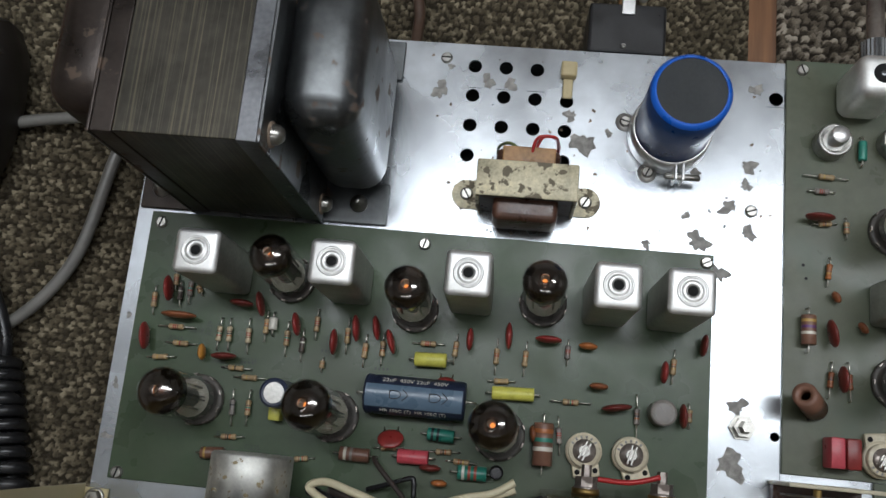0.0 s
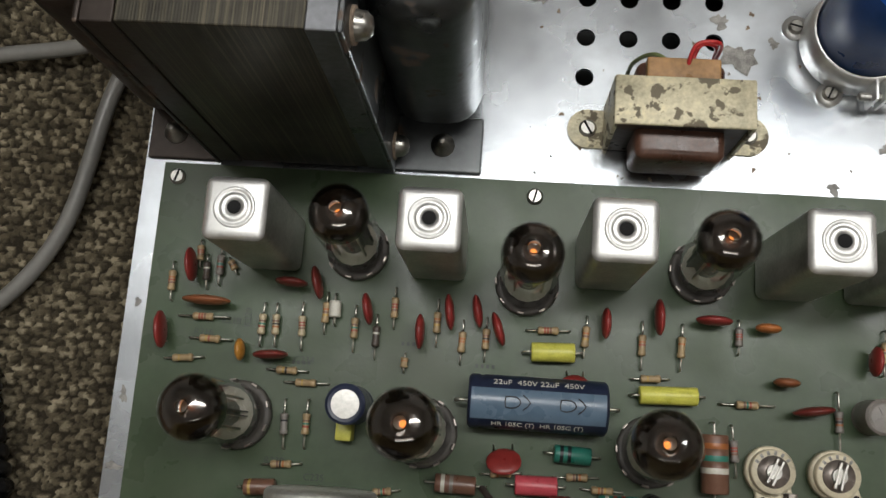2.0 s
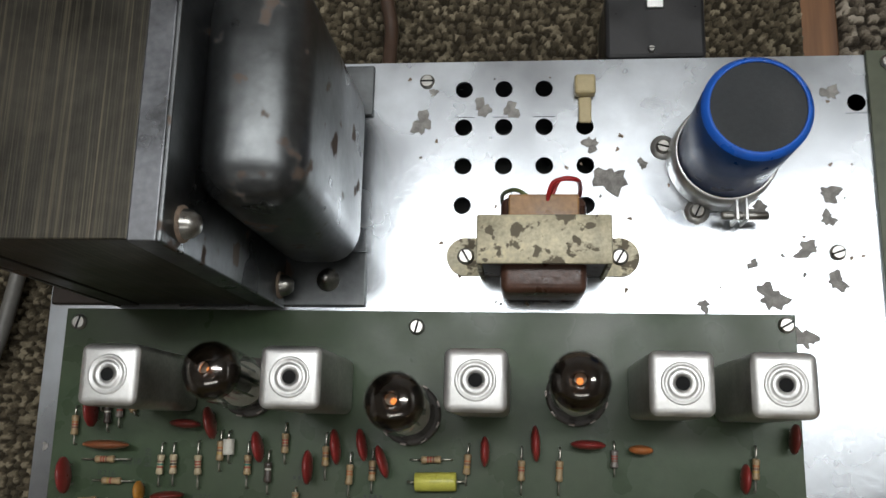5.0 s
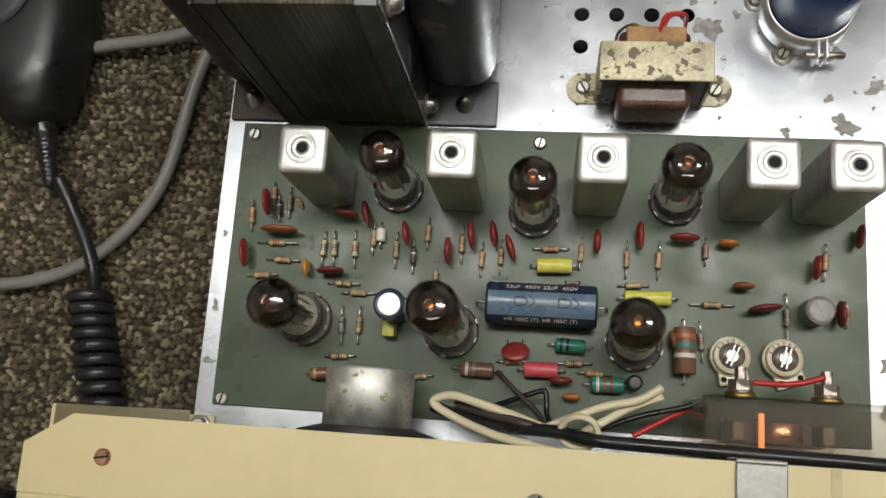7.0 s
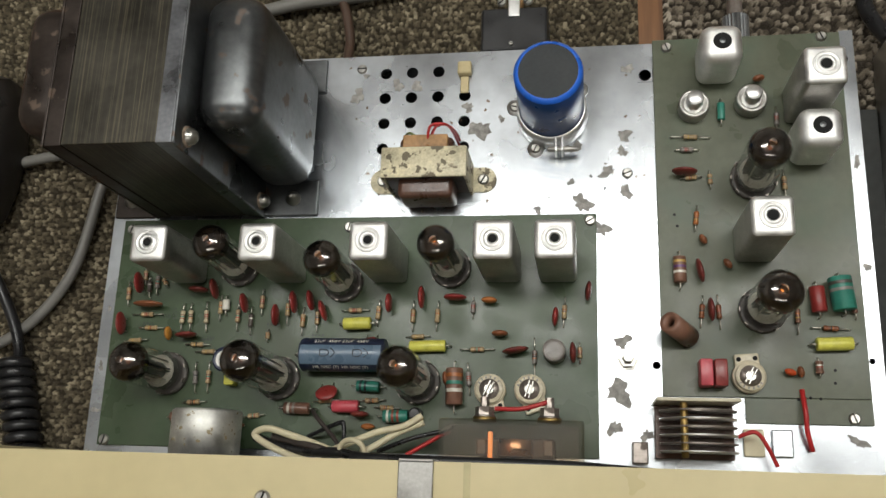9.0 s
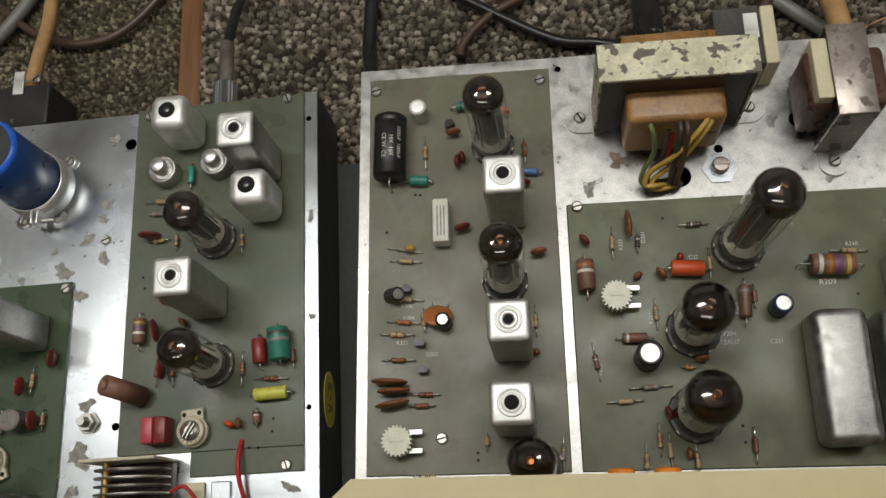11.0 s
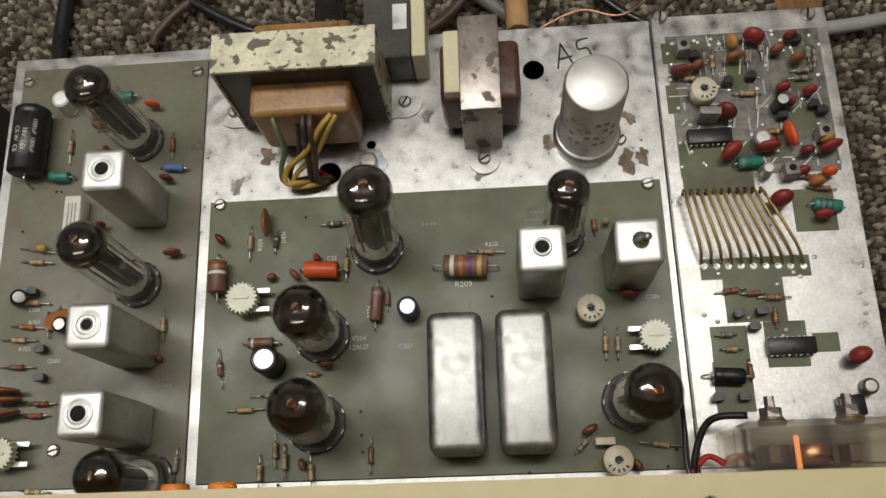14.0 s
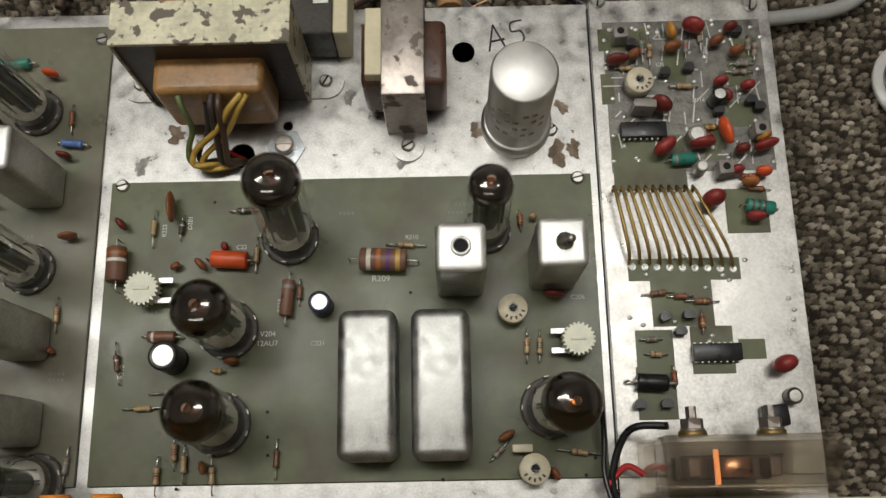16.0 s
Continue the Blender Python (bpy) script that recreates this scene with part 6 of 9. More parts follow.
def trimmer(parent, x, y, ang, r=0.0072, h=0.006, words="", name="trimmer_capacitor"):
    """A round ceramic trimmer with a lugged base, rotor disc, silvered half and slotted screw."""
    root = part(name, lathe(bmesh.new(), [(0, 0.0003), (r * 1.02, 0.0003), (r * 1.02, h * 0.55), (r * 0.95, h * 0.6), (0, h * 0.6)], 28), PAINT["cream"], parent, at=pose(x, y, 0.0016, 0, 0, ang))
    bm = bmesh.new()
    box(bm, -r * 0.75, r * 0.75, -r * 1.45, -r * 0.6, 0.0003, h * 0.5, 0.0008)
    part("base_lug", bm, PAINT["cream"], root)
    bm = bmesh.new()
    for s in (-1, 1):
        lathe(bm, [(0.0011, h * 0.52), (0, h * 0.53)], 10, pose(s * r * 0.5, -r * 1.12, 0))
    part("lug_hole", bm, HOLE, root)
    bm = bmesh.new()
    lathe(bm, [(r * 0.9, h * 0.6), (r * 0.9, h), (r * 0.84, h * 1.05), (0, h * 1.05)], 28)
    part("rotor", bm, PAINT["cream"], root)
    bm = bmesh.new()
    lathe(bm, [(r * 0.66, 0), (r * 0.64, 0.0004), (0, 0.0004)], 26)
    part("silvered_rotor", bm, GREY_WORN, root, "silvered rotor disc", at=pose(0, 0, h * 1.05))
    bm = bmesh.new()
    lathe(bm, [(r * 0.34, 0), (r * 0.30, 0.0007), (0, 0.0007)], 20)
    for k in (-1, 1):
        box(bm, k * 0.00085 - 0.0004, k * 0.00085 + 0.0004, -r * 0.55, r * 0.55, 0.0003, 0.0019, 0.0002)
    part("adjusting_slot", bm, SCREW, root, at=pose(0, 0, h * 1.05 + 0.0003, 0, 0, -35))
    for k in range(6):
        bm = bmesh.new()
        box(bm, -0.0004, 0.0004, -0.0006, 0.0006, 0, 0.00008)
        part("print_bar", bm, OXIDE, root, at=pose(r * 0.76 * math.cos(radians(30 + 22 * k)), r * 0.76 * math.sin(radians(30 + 22 * k)), h * 1.05, 0, 0, 120 + 22 * k))
    return root


def thumb_pot(parent, x, y, ang, r=0.0070):
    """A preset potentiometer: a white toothed wheel with a slot and two metal tabs."""
    bm = bmesh.new()
    n = 22
    for k in range(n):
        a0, a1, a2, a3 = [2 * math.pi * (k + q) / n for q in (0, 0.2, 0.5, 0.7)]
        if k == 0:
            pts = []
        pts += [(r * 0.86 * math.cos(a0), r * 0.86 * math.sin(a0)), (r * math.cos(a1), r * math.sin(a1)), (r * math.cos(a2), r * math.sin(a2)), (r * 0.86 * math.cos(a3), r * 0.86 * math.sin(a3))]
    lo, hi = [bm.verts.new((a, b, 0.006)) for a, b in pts], [bm.verts.new((a * 0.98, b * 0.98, 0.0105)) for a, b in pts]
    bm.faces.new(hi), bm.faces.new(lo[::-1])
    for k in range(len(pts)):
        bm.faces.new([lo[k], lo[(k + 1) % len(pts)], hi[(k + 1) % len(pts)], hi[k]])
    box(bm, -r * 0.45, r * 0.45, -0.0006, 0.0006, 0.0100, 0.0111, 0.0002)
    root = part("preset_potentiometer", bm, PAINT["ivory"], parent, "white toothed preset wheel", at=pose(x, y, 0.0016, 0, 0, ang))
    bm = bmesh.new()
    box(bm, -r * 0.6, r * 0.6, -r * 0.6, r * 0.6, 0.0003, 0.0058, 0.0006)
    part("base", bm, BLACK, root)
    for s in (-1, 1):
        bm = bmesh.new()
        box(bm, r * 0.5, r * 1.55, s * r * 0.58 - 0.0011, s * r * 0.58 + 0.0011, 0.0048, 0.0056, 0.0002)
        part("tab", bm, ALU, root)
    return root


def ceramic_trimmer(parent, x, y, ang, words="", r=0.0058, h=0.0085):
    root = part("trimmer_capacitor", lathe(bmesh.new(), [(0, 0.0003), (r * 0.92, 0.0003), (r * 0.92, h * 0.4), (r, h * 0.45), (r, h - 0.0004), (r * 0.95, h), (0, h)], 28), PAINT["cream"], parent, "cream round ceramic trimmer", at=pose(x, y, 0.0016, 0, 0, ang))
    bm = bmesh.new()
    lathe(bm, [(0.0021, h), (0.0021, h + 0.0003), (0.0014, h + 0.0003), (0.0014, h + 0.0001), (0, h + 0.0001)], 18)
    part("centre_rivet", bm, SCREW, root)
    bm = bmesh.new()
    box(bm, -0.0016, 0.0016, -0.0003, 0.0003, h + 0.0001, h + 0.0005)
    part("slot", bm, HOLE, root)
    for k in range(5):
        bm = bmesh.new()
        box(bm, -0.0004, 0.0004, -0.0007, 0.0007, 0, 0.00008)
        part("print_bar", bm, INK, root, at=pose(r * 0.7 * math.cos(radians(-150 + 28 * k)), r * 0.7 * math.sin(radians(-150 + 28 * k)), h, 0, 0, -60 + 28 * k))
    return root


def transistor(parent, x, y, ang, r=0.0024, h=0.0050, kind="black"):
    bm = bmesh.new()
    pts = [(r * math.cos(radians(a)), r * math.sin(radians(a))) for a in range(-30, 211, 24)]
    lo, hi = [bm.verts.new((a, b, 0.0012)) for a, b in pts], [bm.verts.new((a, b, h)) for a, b in pts]
    bm.faces.new(hi), bm.faces.new(lo[::-1])
    for k in range(len(pts)):
        bm.faces.new([lo[k], lo[(k + 1) % len(pts)], hi[(k + 1) % len(pts)], hi[k]])
    for s in (-1, 0, 1):
        sweep(bm, [(s * 0.0012, 0, 0.002), (s * 0.0014, 0, -0.0004)], 0.0003, 5, 2, 1)
    return part("transistor", bm, [PAINT[kind], WIRE], parent, at=pose(x, y, 0.0016, 0, 0, ang))


def chip(parent, x, y, ang, sx=0.0190, sy=0.0068):
    root = part("integrated_circuit", smooth(box(bmesh.new(), -sx / 2, sx / 2, -sy / 2, sy / 2, 0.0012, 0.0048, 0.0004), 40), PAINT["black"], parent, "black dual in-line chip", at=pose(x, y, 0.0016, 0, 0, ang))
    n = 8
    for s in (-1, 1):
        for k in range(n):
            px = -sx / 2 + sx * (k + 0.5) / n
            bm = bmesh.new()
            box(bm, px - 0.0004, px + 0.0004, s * (sy / 2 + 0.0004) - 0.00015, s * (sy / 2 + 0.0004) + 0.00015, -0.0002, 0.0028)
            box(bm, px - 0.0004, px + 0.0004, min(s * sy / 2, s * (sy / 2 + 0.0005)), max(s * sy / 2, s * (sy / 2 + 0.0005)), 0.0026, 0.0029)
            part("pin", bm, WIRE, root)
    return root


def slug_coil(parent, x, y, w=0.0060, h=0.0085, kind="grey"):
    root = part("coil", smooth(box(bmesh.new(), -w / 2, w / 2, -w / 2, w / 2, 0.0003, h, 0.0007), 40), PAINT[kind], parent, "small square slug-tuned coil", at=pose(x, y, 0.0016, 0, 0, 4))
    part("slug_hole", lathe(bmesh.new(), [(0.0016, h + 0.0001), (0.0013, h + 0.0002), (0, h + 0.0001)], 14), HOLE, root)
    return root


def hole_dot(parent, x, y, r=0.0007):
    return part("drill_hole", lathe(bmesh.new(), [(r, 0.00165), (0, 0.00166)], 10), HOLE, parent, at=pose(x, y, 0))


def pcb_window(parent, x0, x1, y0, y1, lift=0.0):
    bm = bmesh.new()
    box(bm, x0, x1, y0, y1, 0.0012, 0.00170 + lift, 0.0001, 1)
    return part("bare_board_patch", bm, OLIVE, parent)


# parts on the boards, board by board
ROUND_CAN_SPOTS = []
resistor(BOARD_A, -0.1194, 0.0472, -88, 0.0126, "tan", "orange red brown")
disc(BOARD_A, -0.1124, 0.0521, -82, 0.0113, "discred", h=0.0095)
resistor(BOARD_A, -0.1111, 0.0567, -87, 0.0093, "tan", "red red brown")
resistor(BOARD_A, -0.1084, 0.0509, -86, 0.0112, "dark", "white")
resistor(BOARD_A, -0.1042, 0.0532, -90, 0.0128, "grey", "brown green red")
resistor(BOARD_A, -0.1001, 0.0533, -58, 0.0060, "tan", "brown black orange")
disc(BOARD_A, -0.1060, 0.0411, 0, 0.0159, "rust", h=0.0095)
resistor(BOARD_A, -0.1077, 0.0363, 1, 0.0162, "tan", "red red brown")
disc(BOARD_A, -0.1195, 0.0310, -83, 0.0121, "discred", h=0.0095)
resistor(BOARD_A, -0.1047, 0.0294, -0, 0.0136, "tan", "gold red")
disc(BOARD_A, -0.0940, 0.0264, -84, 0.0070, "mustard", h=0.0066)
resistor(BOARD_A, -0.0885, 0.0350, -92, 0.0138, "pale", "brown green red")
resistor(BOARD_A, -0.0841, 0.0352, -88, 0.0137, "pale", "brown black orange")
resistor(BOARD_A, -0.0757, 0.0352, -87, 0.0152, "pale", "red red brown")
resistor(BOARD_A, -0.0685, 0.0399, -91, 0.0130, "tan", "orange brown gold")
film(BOARD_A, -0.0656, 0.0412, -88, 0.0051, "white", 0.0019)
disc(BOARD_A, -0.0713, 0.0488, -75, 0.0111, "maroon", h=0.0095)
disc(BOARD_A, -0.0795, 0.0484, -3, 0.0105, "maroon", h=0.0095)
disc(BOARD_A, -0.0548, 0.0415, -78, 0.0103, "discred", h=0.0095)
resistor(BOARD_A, -0.0590, 0.0356, -90, 0.0146, "tan", "brown green red")
resistor(BOARD_A, -0.0520, 0.0334, -90, 0.0138, "dark", "white")
resistor(BOARD_A, -0.0468, 0.0428, -90, 0.0129, "tan", "red red brown")
disc(BOARD_A, -0.0380, 0.0355, -88, 0.0111, "discred", h=0.0095)
resistor(BOARD_A, -0.0331, 0.0390, -90, 0.0149, "tan", "orange brown gold")
disc(BOARD_A, -0.0292, 0.0421, -82, 0.0116, "discred", h=0.0095)
disc(BOARD_A, -0.0206, 0.0429, -79, 0.0106, "discred", h=0.0095)
resistor(BOARD_A, -0.0250, 0.0334, -92, 0.0137, "tan", "orange orange")
resistor(BOARD_A, -0.0176, 0.0348, -91, 0.0137, "tan", "brown black orange")
disc(BOARD_A, -0.0139, 0.0378, -71, 0.0109, "discred", h=0.0095)
resistor(BOARD_A, 0.0015, 0.0387, 2, 0.0135, "tan", "red red brown")
resistor(BOARD_A, 0.0131, 0.0375, -94, 0.0128, "tan", "orange brown gold")
disc(BOARD_A, 0.0189, 0.0417, -90, 0.0097, "discred", h=0.0092)
resistor(BOARD_A, 0.0304, 0.0360, -91, 0.0148, "tan", "orange red")
disc(BOARD_A, 0.0349, 0.0445, -88, 0.0114, "discred", h=0.0095)
resistor(BOARD_A, 0.0424, 0.0361, -93, 0.0144, "tan", "orange")
disc(BOARD_A, 0.0513, 0.0445, -1, 0.0112, "discred", h=0.0095)
resistor(BOARD_A, 0.0597, 0.0403, -91, 0.0106, "grey", "red red brown")
disc(BOARD_A, 0.0677, 0.0433, -2, 0.0078, "orange", h=0.0074)
disc(BOARD_A, 0.1144, 0.0476, -97, 0.0095, "maroon", h=0.0091)
disc(BOARD_A, 0.0990, 0.0353, -94, 0.0093, "discred", h=0.0088)
resistor(BOARD_A, 0.1031, 0.0382, -94, 0.0139, "tan", "orange brown gold")
disc(BOARD_A, -0.0838, 0.0254, 4, 0.0112, "maroon", h=0.0095)
resistor(BOARD_A, -0.0791, 0.0211, -0, 0.0130, "tan", "gold black")
resistor(BOARD_A, -0.0727, 0.0176, 1, 0.0139, "tan", "gold")
resistor(BOARD_A, -0.1126, 0.0229, 5, 0.0125, "tan", "gold")
resistor(BOARD_A, -0.0782, 0.0047, -87, 0.0149, "grey", "black")
resistor(BOARD_A, -0.0714, 0.0051, -90, 0.0148, "tan", "brown green red")
resistor(BOARD_A, -0.0779, -0.0074, 4, 0.0121, "tan", "brown black orange")
resistor(BOARD_A, -0.0425, 0.0259, -92, 0.0060, "tan", "orange")
film(BOARD_A, 0.0032, 0.0319, 2, 0.0132, "yellow", 0.0030)
disc(BOARD_A, 0.0104, 0.0265, -0, 0.0096, "discred", h=0.0091, tilt=52)
film(BOARD_A, 0.0384, 0.0211, 2, 0.0172, "yellow", 0.0028)
resistor(BOARD_A, 0.0332, 0.0259, 3, 0.0115, "tan", "gold")
resistor(BOARD_A, 0.0622, 0.0200, 1, 0.0162, "tan", "brown green red")
disc(BOARD_A, 0.0730, 0.0273, -1, 0.0079, "rust", h=0.0075)
disc(BOARD_A, 0.0805, 0.0193, 9, 0.0127, "maroon", h=0.0095)
resistor(BOARD_A, 0.0892, 0.0168, -89, 0.0176, "grey", "brown black orange")
disc(BOARD_A, 0.1071, 0.0184, -87, 0.0101, "maroon", h=0.0095)
resistor(BOARD_A, 0.1102, 0.0189, -90, 0.0098, "tan", "red red brown")
disc(BOARD_A, -0.0105, 0.0029, 6, 0.0109, "discred", h=0.0095, tilt=52)
resistor(BOARD_A, 0.0104, 0.0016, -2, 0.0165, "green", "black black", 0.0030, 0.0109)
resistor(BOARD_A, -0.0107, -0.0054, 5, 0.0122, "tan", "orange")
resistor(BOARD_A, 0.0121, -0.0049, 3, 0.0131, "tan", "brown black orange")
film(BOARD_A, -0.0001, -0.0081, 1, 0.0125, "pink", 0.0030)
disc(BOARD_A, 0.0074, -0.0117, 2, 0.0090, "maroon", h=0.0085)
resistor(BOARD_A, -0.0241, -0.0094, -1, 0.0185, "brown", "white grey", 0.0032, 0.0122)
resistor(BOARD_A, 0.0197, -0.0082, -1, 0.0125, "tan", "orange brown gold")
resistor(BOARD_A, 0.0245, -0.0121, 1, 0.0177, "green", "white red red", 0.0034, 0.0117)
disc(BOARD_A, 0.0115, -0.0173, 1, 0.0068, "orange", h=0.0064)
resistor(BOARD_A, 0.0520, 0.0021, -89, 0.0240, "brown", "orange green white", 0.0046, 0.0170)
resistor(BOARD_A, 0.0584, 0.0061, -85, 0.0153, "grey", "red red brown")
disc(BOARD_A, 0.0478, 0.0058, -80, 0.0069, "rust", h=0.0066)
resistor(BOARD_A, -0.0834, -0.0145, 4, 0.0141, "brown", "gold", 0.0028, 0.0093)
resistor(BOARD_A, -0.0462, -0.0133, 8, 0.0106, "tan", "brown green red")
disc(BOARD_A, -0.0529, -0.0180, 0, 0.0066, "rust", h=0.0063)
resistor(BOARD_B, 0.1640, 0.1247, -3, 0.0183, "tan", "gold")
resistor(BOARD_B, 0.1621, 0.1182, -1, 0.0110, "grey", "red red brown")
disc(BOARD_B, 0.1602, 0.1058, -3, 0.0122, "maroon", h=0.0095)
resistor(BOARD_B, 0.1635, 0.1040, 5, 0.0101, "tan", "orange brown gold")
resistor(BOARD_B, 0.1723, 0.1029, -89, 0.0092, "tan", "brown green red")
resistor(BOARD_B, 0.2060, 0.1002, -88, 0.0133, "tan", "brown black orange")
disc(BOARD_B, 0.1970, 0.1536, 8, 0.0057, "rust", h=0.0054)
film(BOARD_B, 0.1789, 0.1374, -91, 0.0085, "green", 0.0018)
resistor(BOARD_B, 0.2044, 0.1328, -91, 0.0131, "grey", "red red brown")
resistor(BOARD_B, 0.1651, 0.0835, -96, 0.0124, "orange", "orange brown gold")
disc(BOARD_B, 0.1676, 0.0727, -58, 0.0052, "rust", h=0.0049)
disc(BOARD_B, 0.1782, 0.0608, -53, 0.0054, "rust", h=0.0051)
resistor(BOARD_B, 0.1565, 0.0581, -90, 0.0183, "brown", "gold violet white", 0.0034, 0.0121)
disc(BOARD_B, 0.1654, 0.0572, -78, 0.0117, "maroon", h=0.0095)
resistor(BOARD_B, 0.1659, 0.0387, -96, 0.0149, "rust", "brown black orange")
disc(BOARD_B, 0.1696, 0.0389, -86, 0.0110, "maroon", h=0.0095)
resistor(BOARD_B, 0.1734, 0.0385, -87, 0.0158, "rust", "red red brown")
resistor(BOARD_B, 0.2076, 0.0366, -91, 0.0160, "brown", "orange brown gold")
film(BOARD_B, 0.2164, 0.0439, -86, 0.0115, "discred", 0.0034)
resistor(BOARD_B, 0.2263, 0.0462, -84, 0.0190, "green", "dark grey", 0.0058, 0.0150)
resistor(BOARD_B, 0.2321, 0.0409, -86, 0.0110, "brown", "brown green red")
resistor(BOARD_B, 0.2214, 0.0310, -3, 0.0164, "rust", "brown black orange")
film(BOARD_B, 0.2220, 0.0238, 2, 0.0152, "yellow", 0.0030)
disc(BOARD_B, 0.2025, 0.0110, -19, 0.0052, "coral", h=0.0049)
disc(BOARD_B, 0.2069, 0.0112, -80, 0.0052, "rust", h=0.0049)
resistor(BOARD_B, 0.2151, 0.0134, -88, 0.0086, "brown", "white red", 0.0018, 0.0057)
hole_dot(BOARD_B, 0.1597, 0.0249)
hole_dot(BOARD_B, 0.2223, 0.0125)
hole_dot(BOARD_B, 0.2219, 0.0068)
hole_dot(BOARD_B, 0.2110, 0.0002)
hole_dot(BOARD_B, 0.2153, -0.0002)
hole_dot(BOARD_B, 0.2059, -0.0006)
hole_dot(BOARD_B, 0.1553, 0.0860)
hole_dot(BOARD_B, 0.1565, 0.0803)
hole_dot(BOARD_B, 0.1578, 0.0224)
resistor(BOARD_C, 0.0314, -0.0330, -88, 0.0172, "tan", "brown orange")
film(BOARD_C, 0.0284, -0.0482, -5, 0.0087, "green", 0.0025)
disc(BOARD_C, 0.0498, -0.0372, -79, 0.0058, "maroon", h=0.0055)
disc(BOARD_C, 0.0459, -0.0241, 3, 0.0074, "rust", h=0.0071)
disc(BOARD_C, 0.0700, -0.0148, -11, 0.0075, "coral", h=0.0071)
resistor(BOARD_C, 0.0800, -0.0348, -88, 0.0132, "rust", "brown green red")
resistor(BOARD_C, 0.0816, -0.0466, -6, 0.0137, "blue", "blue blue", 0.0018, 0.0090)
disc(BOARD_C, 0.0791, -0.0523, -14, 0.0067, "maroon", h=0.0064)
disc(BOARD_C, 0.0491, -0.0738, 15, 0.0081, "maroon", h=0.0077)
resistor(BOARD_C, 0.0212, -0.0829, -10, 0.0170, "grey", "grey", 0.0007, 0.0080)
disc(BOARD_C, 0.0239, -0.0826, 0, 0.0048, "gold", h=0.0052, t=0.0040)
resistor(BOARD_C, 0.0535, -0.0095, 4, 0.0180, "green", "dark dark", 0.0026, 0.0125)
transistor(BOARD_C, 0.0440, -0.0196, 30)
resistor(BOARD_C, 0.0215, -0.0885, -5, 0.0149, "tan", "gold")
resistor(BOARD_C, 0.0216, -0.1071, -6, 0.0164, "tan", "orange")
disc(BOARD_C, 0.0377, -0.1095, -8, 0.0142, "orange", h=0.0130, tilt=58)
resistor(BOARD_C, 0.0299, -0.1172, -84, 0.0114, "tan", "brown black orange")
resistor(BOARD_C, 0.0206, -0.1180, -5, 0.0155, "orange", "red red brown")
resistor(BOARD_C, 0.0175, -0.1237, -3, 0.0155, "tan", "orange brown gold")
resistor(BOARD_C, 0.0180, -0.1356, -2, 0.0153, "rust", "brown green red")
resistor(BOARD_C, 0.0306, -0.1517, -1, 0.0128, "rust", "brown black orange")
resistor(BOARD_C, 0.0288, -0.1567, 1, 0.0115, "rust", "red red brown")
disc(BOARD_C, 0.0144, -0.1459, -3, 0.0172, "rust", h=0.0095)
disc(BOARD_C, 0.0166, -0.1501, 2, 0.0159, "rust", h=0.0095)
disc(BOARD_C, 0.0160, -0.1559, 9, 0.0166, "rust", h=0.0095)
resistor(BOARD_C, 0.0815, -0.1197, -88, 0.0142, "tan", "orange brown gold")
disc(BOARD_C, 0.0813, -0.1343, -55, 0.0035, "rust", h=0.0040)
resistor(BOARD_C, 0.0312, -0.1878, -5, 0.0137, "pale", "brown green red")
resistor(BOARD_C, 0.0575, -0.1729, -88, 0.0087, "tan", "gold")
resistor(BOARD_C, 0.0907, -0.1787, -94, 0.0138, "grey", "gold")
disc(BOARD_C, 0.0843, -0.0877, 7, 0.0080, "rust", h=0.0076)
disc(BOARD_C, 0.0472, -0.0394, -95, 0.0064, "maroon", h=0.0061)
transistor(BOARD_C, 0.0221, -0.1028, 0)
transistor(BOARD_C, 0.0284, -0.1285, 0)
transistor(BOARD_C, 0.0296, -0.1409, 0)
hole_dot(BOARD_C, 0.0121, -0.0730)
hole_dot(BOARD_C, 0.0533, -0.1778)
hole_dot(BOARD_C, 0.0533, -0.1809)
hole_dot(BOARD_C, 0.0284, -0.0546)
hole_dot(BOARD_C, 0.0261, -0.0544)
hole_dot(BOARD_C, 0.0676, -0.1769)
disc(BOARD_D, 0.1056, -0.0829, -48, 0.0066, "maroon", h=0.0062)
resistor(BOARD_D, 0.1184, -0.0844, -91, 0.0157, "tan", "gold")
disc(BOARD_D, 0.1261, -0.0766, -86, 0.0136, "rust", h=0.0095)
resistor(BOARD_D, 0.1299, -0.0844, -94, 0.0104, "dark", "white")
resistor(BOARD_D, 0.1052, -0.1002, -88, 0.0212, "brown", "orange white", 0.0046, 0.0140)
disc(BOARD_D, 0.1287, -0.1009, 29, 0.0045, "rust", h=0.0042)
resistor(BOARD_D, 0.1559, -0.0775, 2, 0.0131, "dark", "white")
film(BOARD_D, 0.1508, -0.0989, -4, 0.0143, "coral", 0.0036)
disc(BOARD_D, 0.1483, -0.0930, -78, 0.0038, "discred", h=0.0040)
resistor(BOARD_D, 0.1612, -0.0965, -91, 0.0148, "tan", "gold")
disc(BOARD_D, 0.1392, -0.1006, -46, 0.0066, "rust", h=0.0062)
resistor(BOARD_D, 0.1354, -0.1187, -89, 0.0145, "tan", "brown green red")
resistor(BOARD_D, 0.1074, -0.1397, -81, 0.0169, "brown", "white")
resistor(BOARD_D, 0.1250, -0.1297, -1, 0.0161, "brown", "white rust rust", 0.0026, 0.0106)
resistor(BOARD_D, 0.1189, -0.1576, 2, 0.0156, "tan", "gold")
resistor(BOARD_D, 0.1303, -0.1517, 3, 0.0186, "grey", "brown green red")
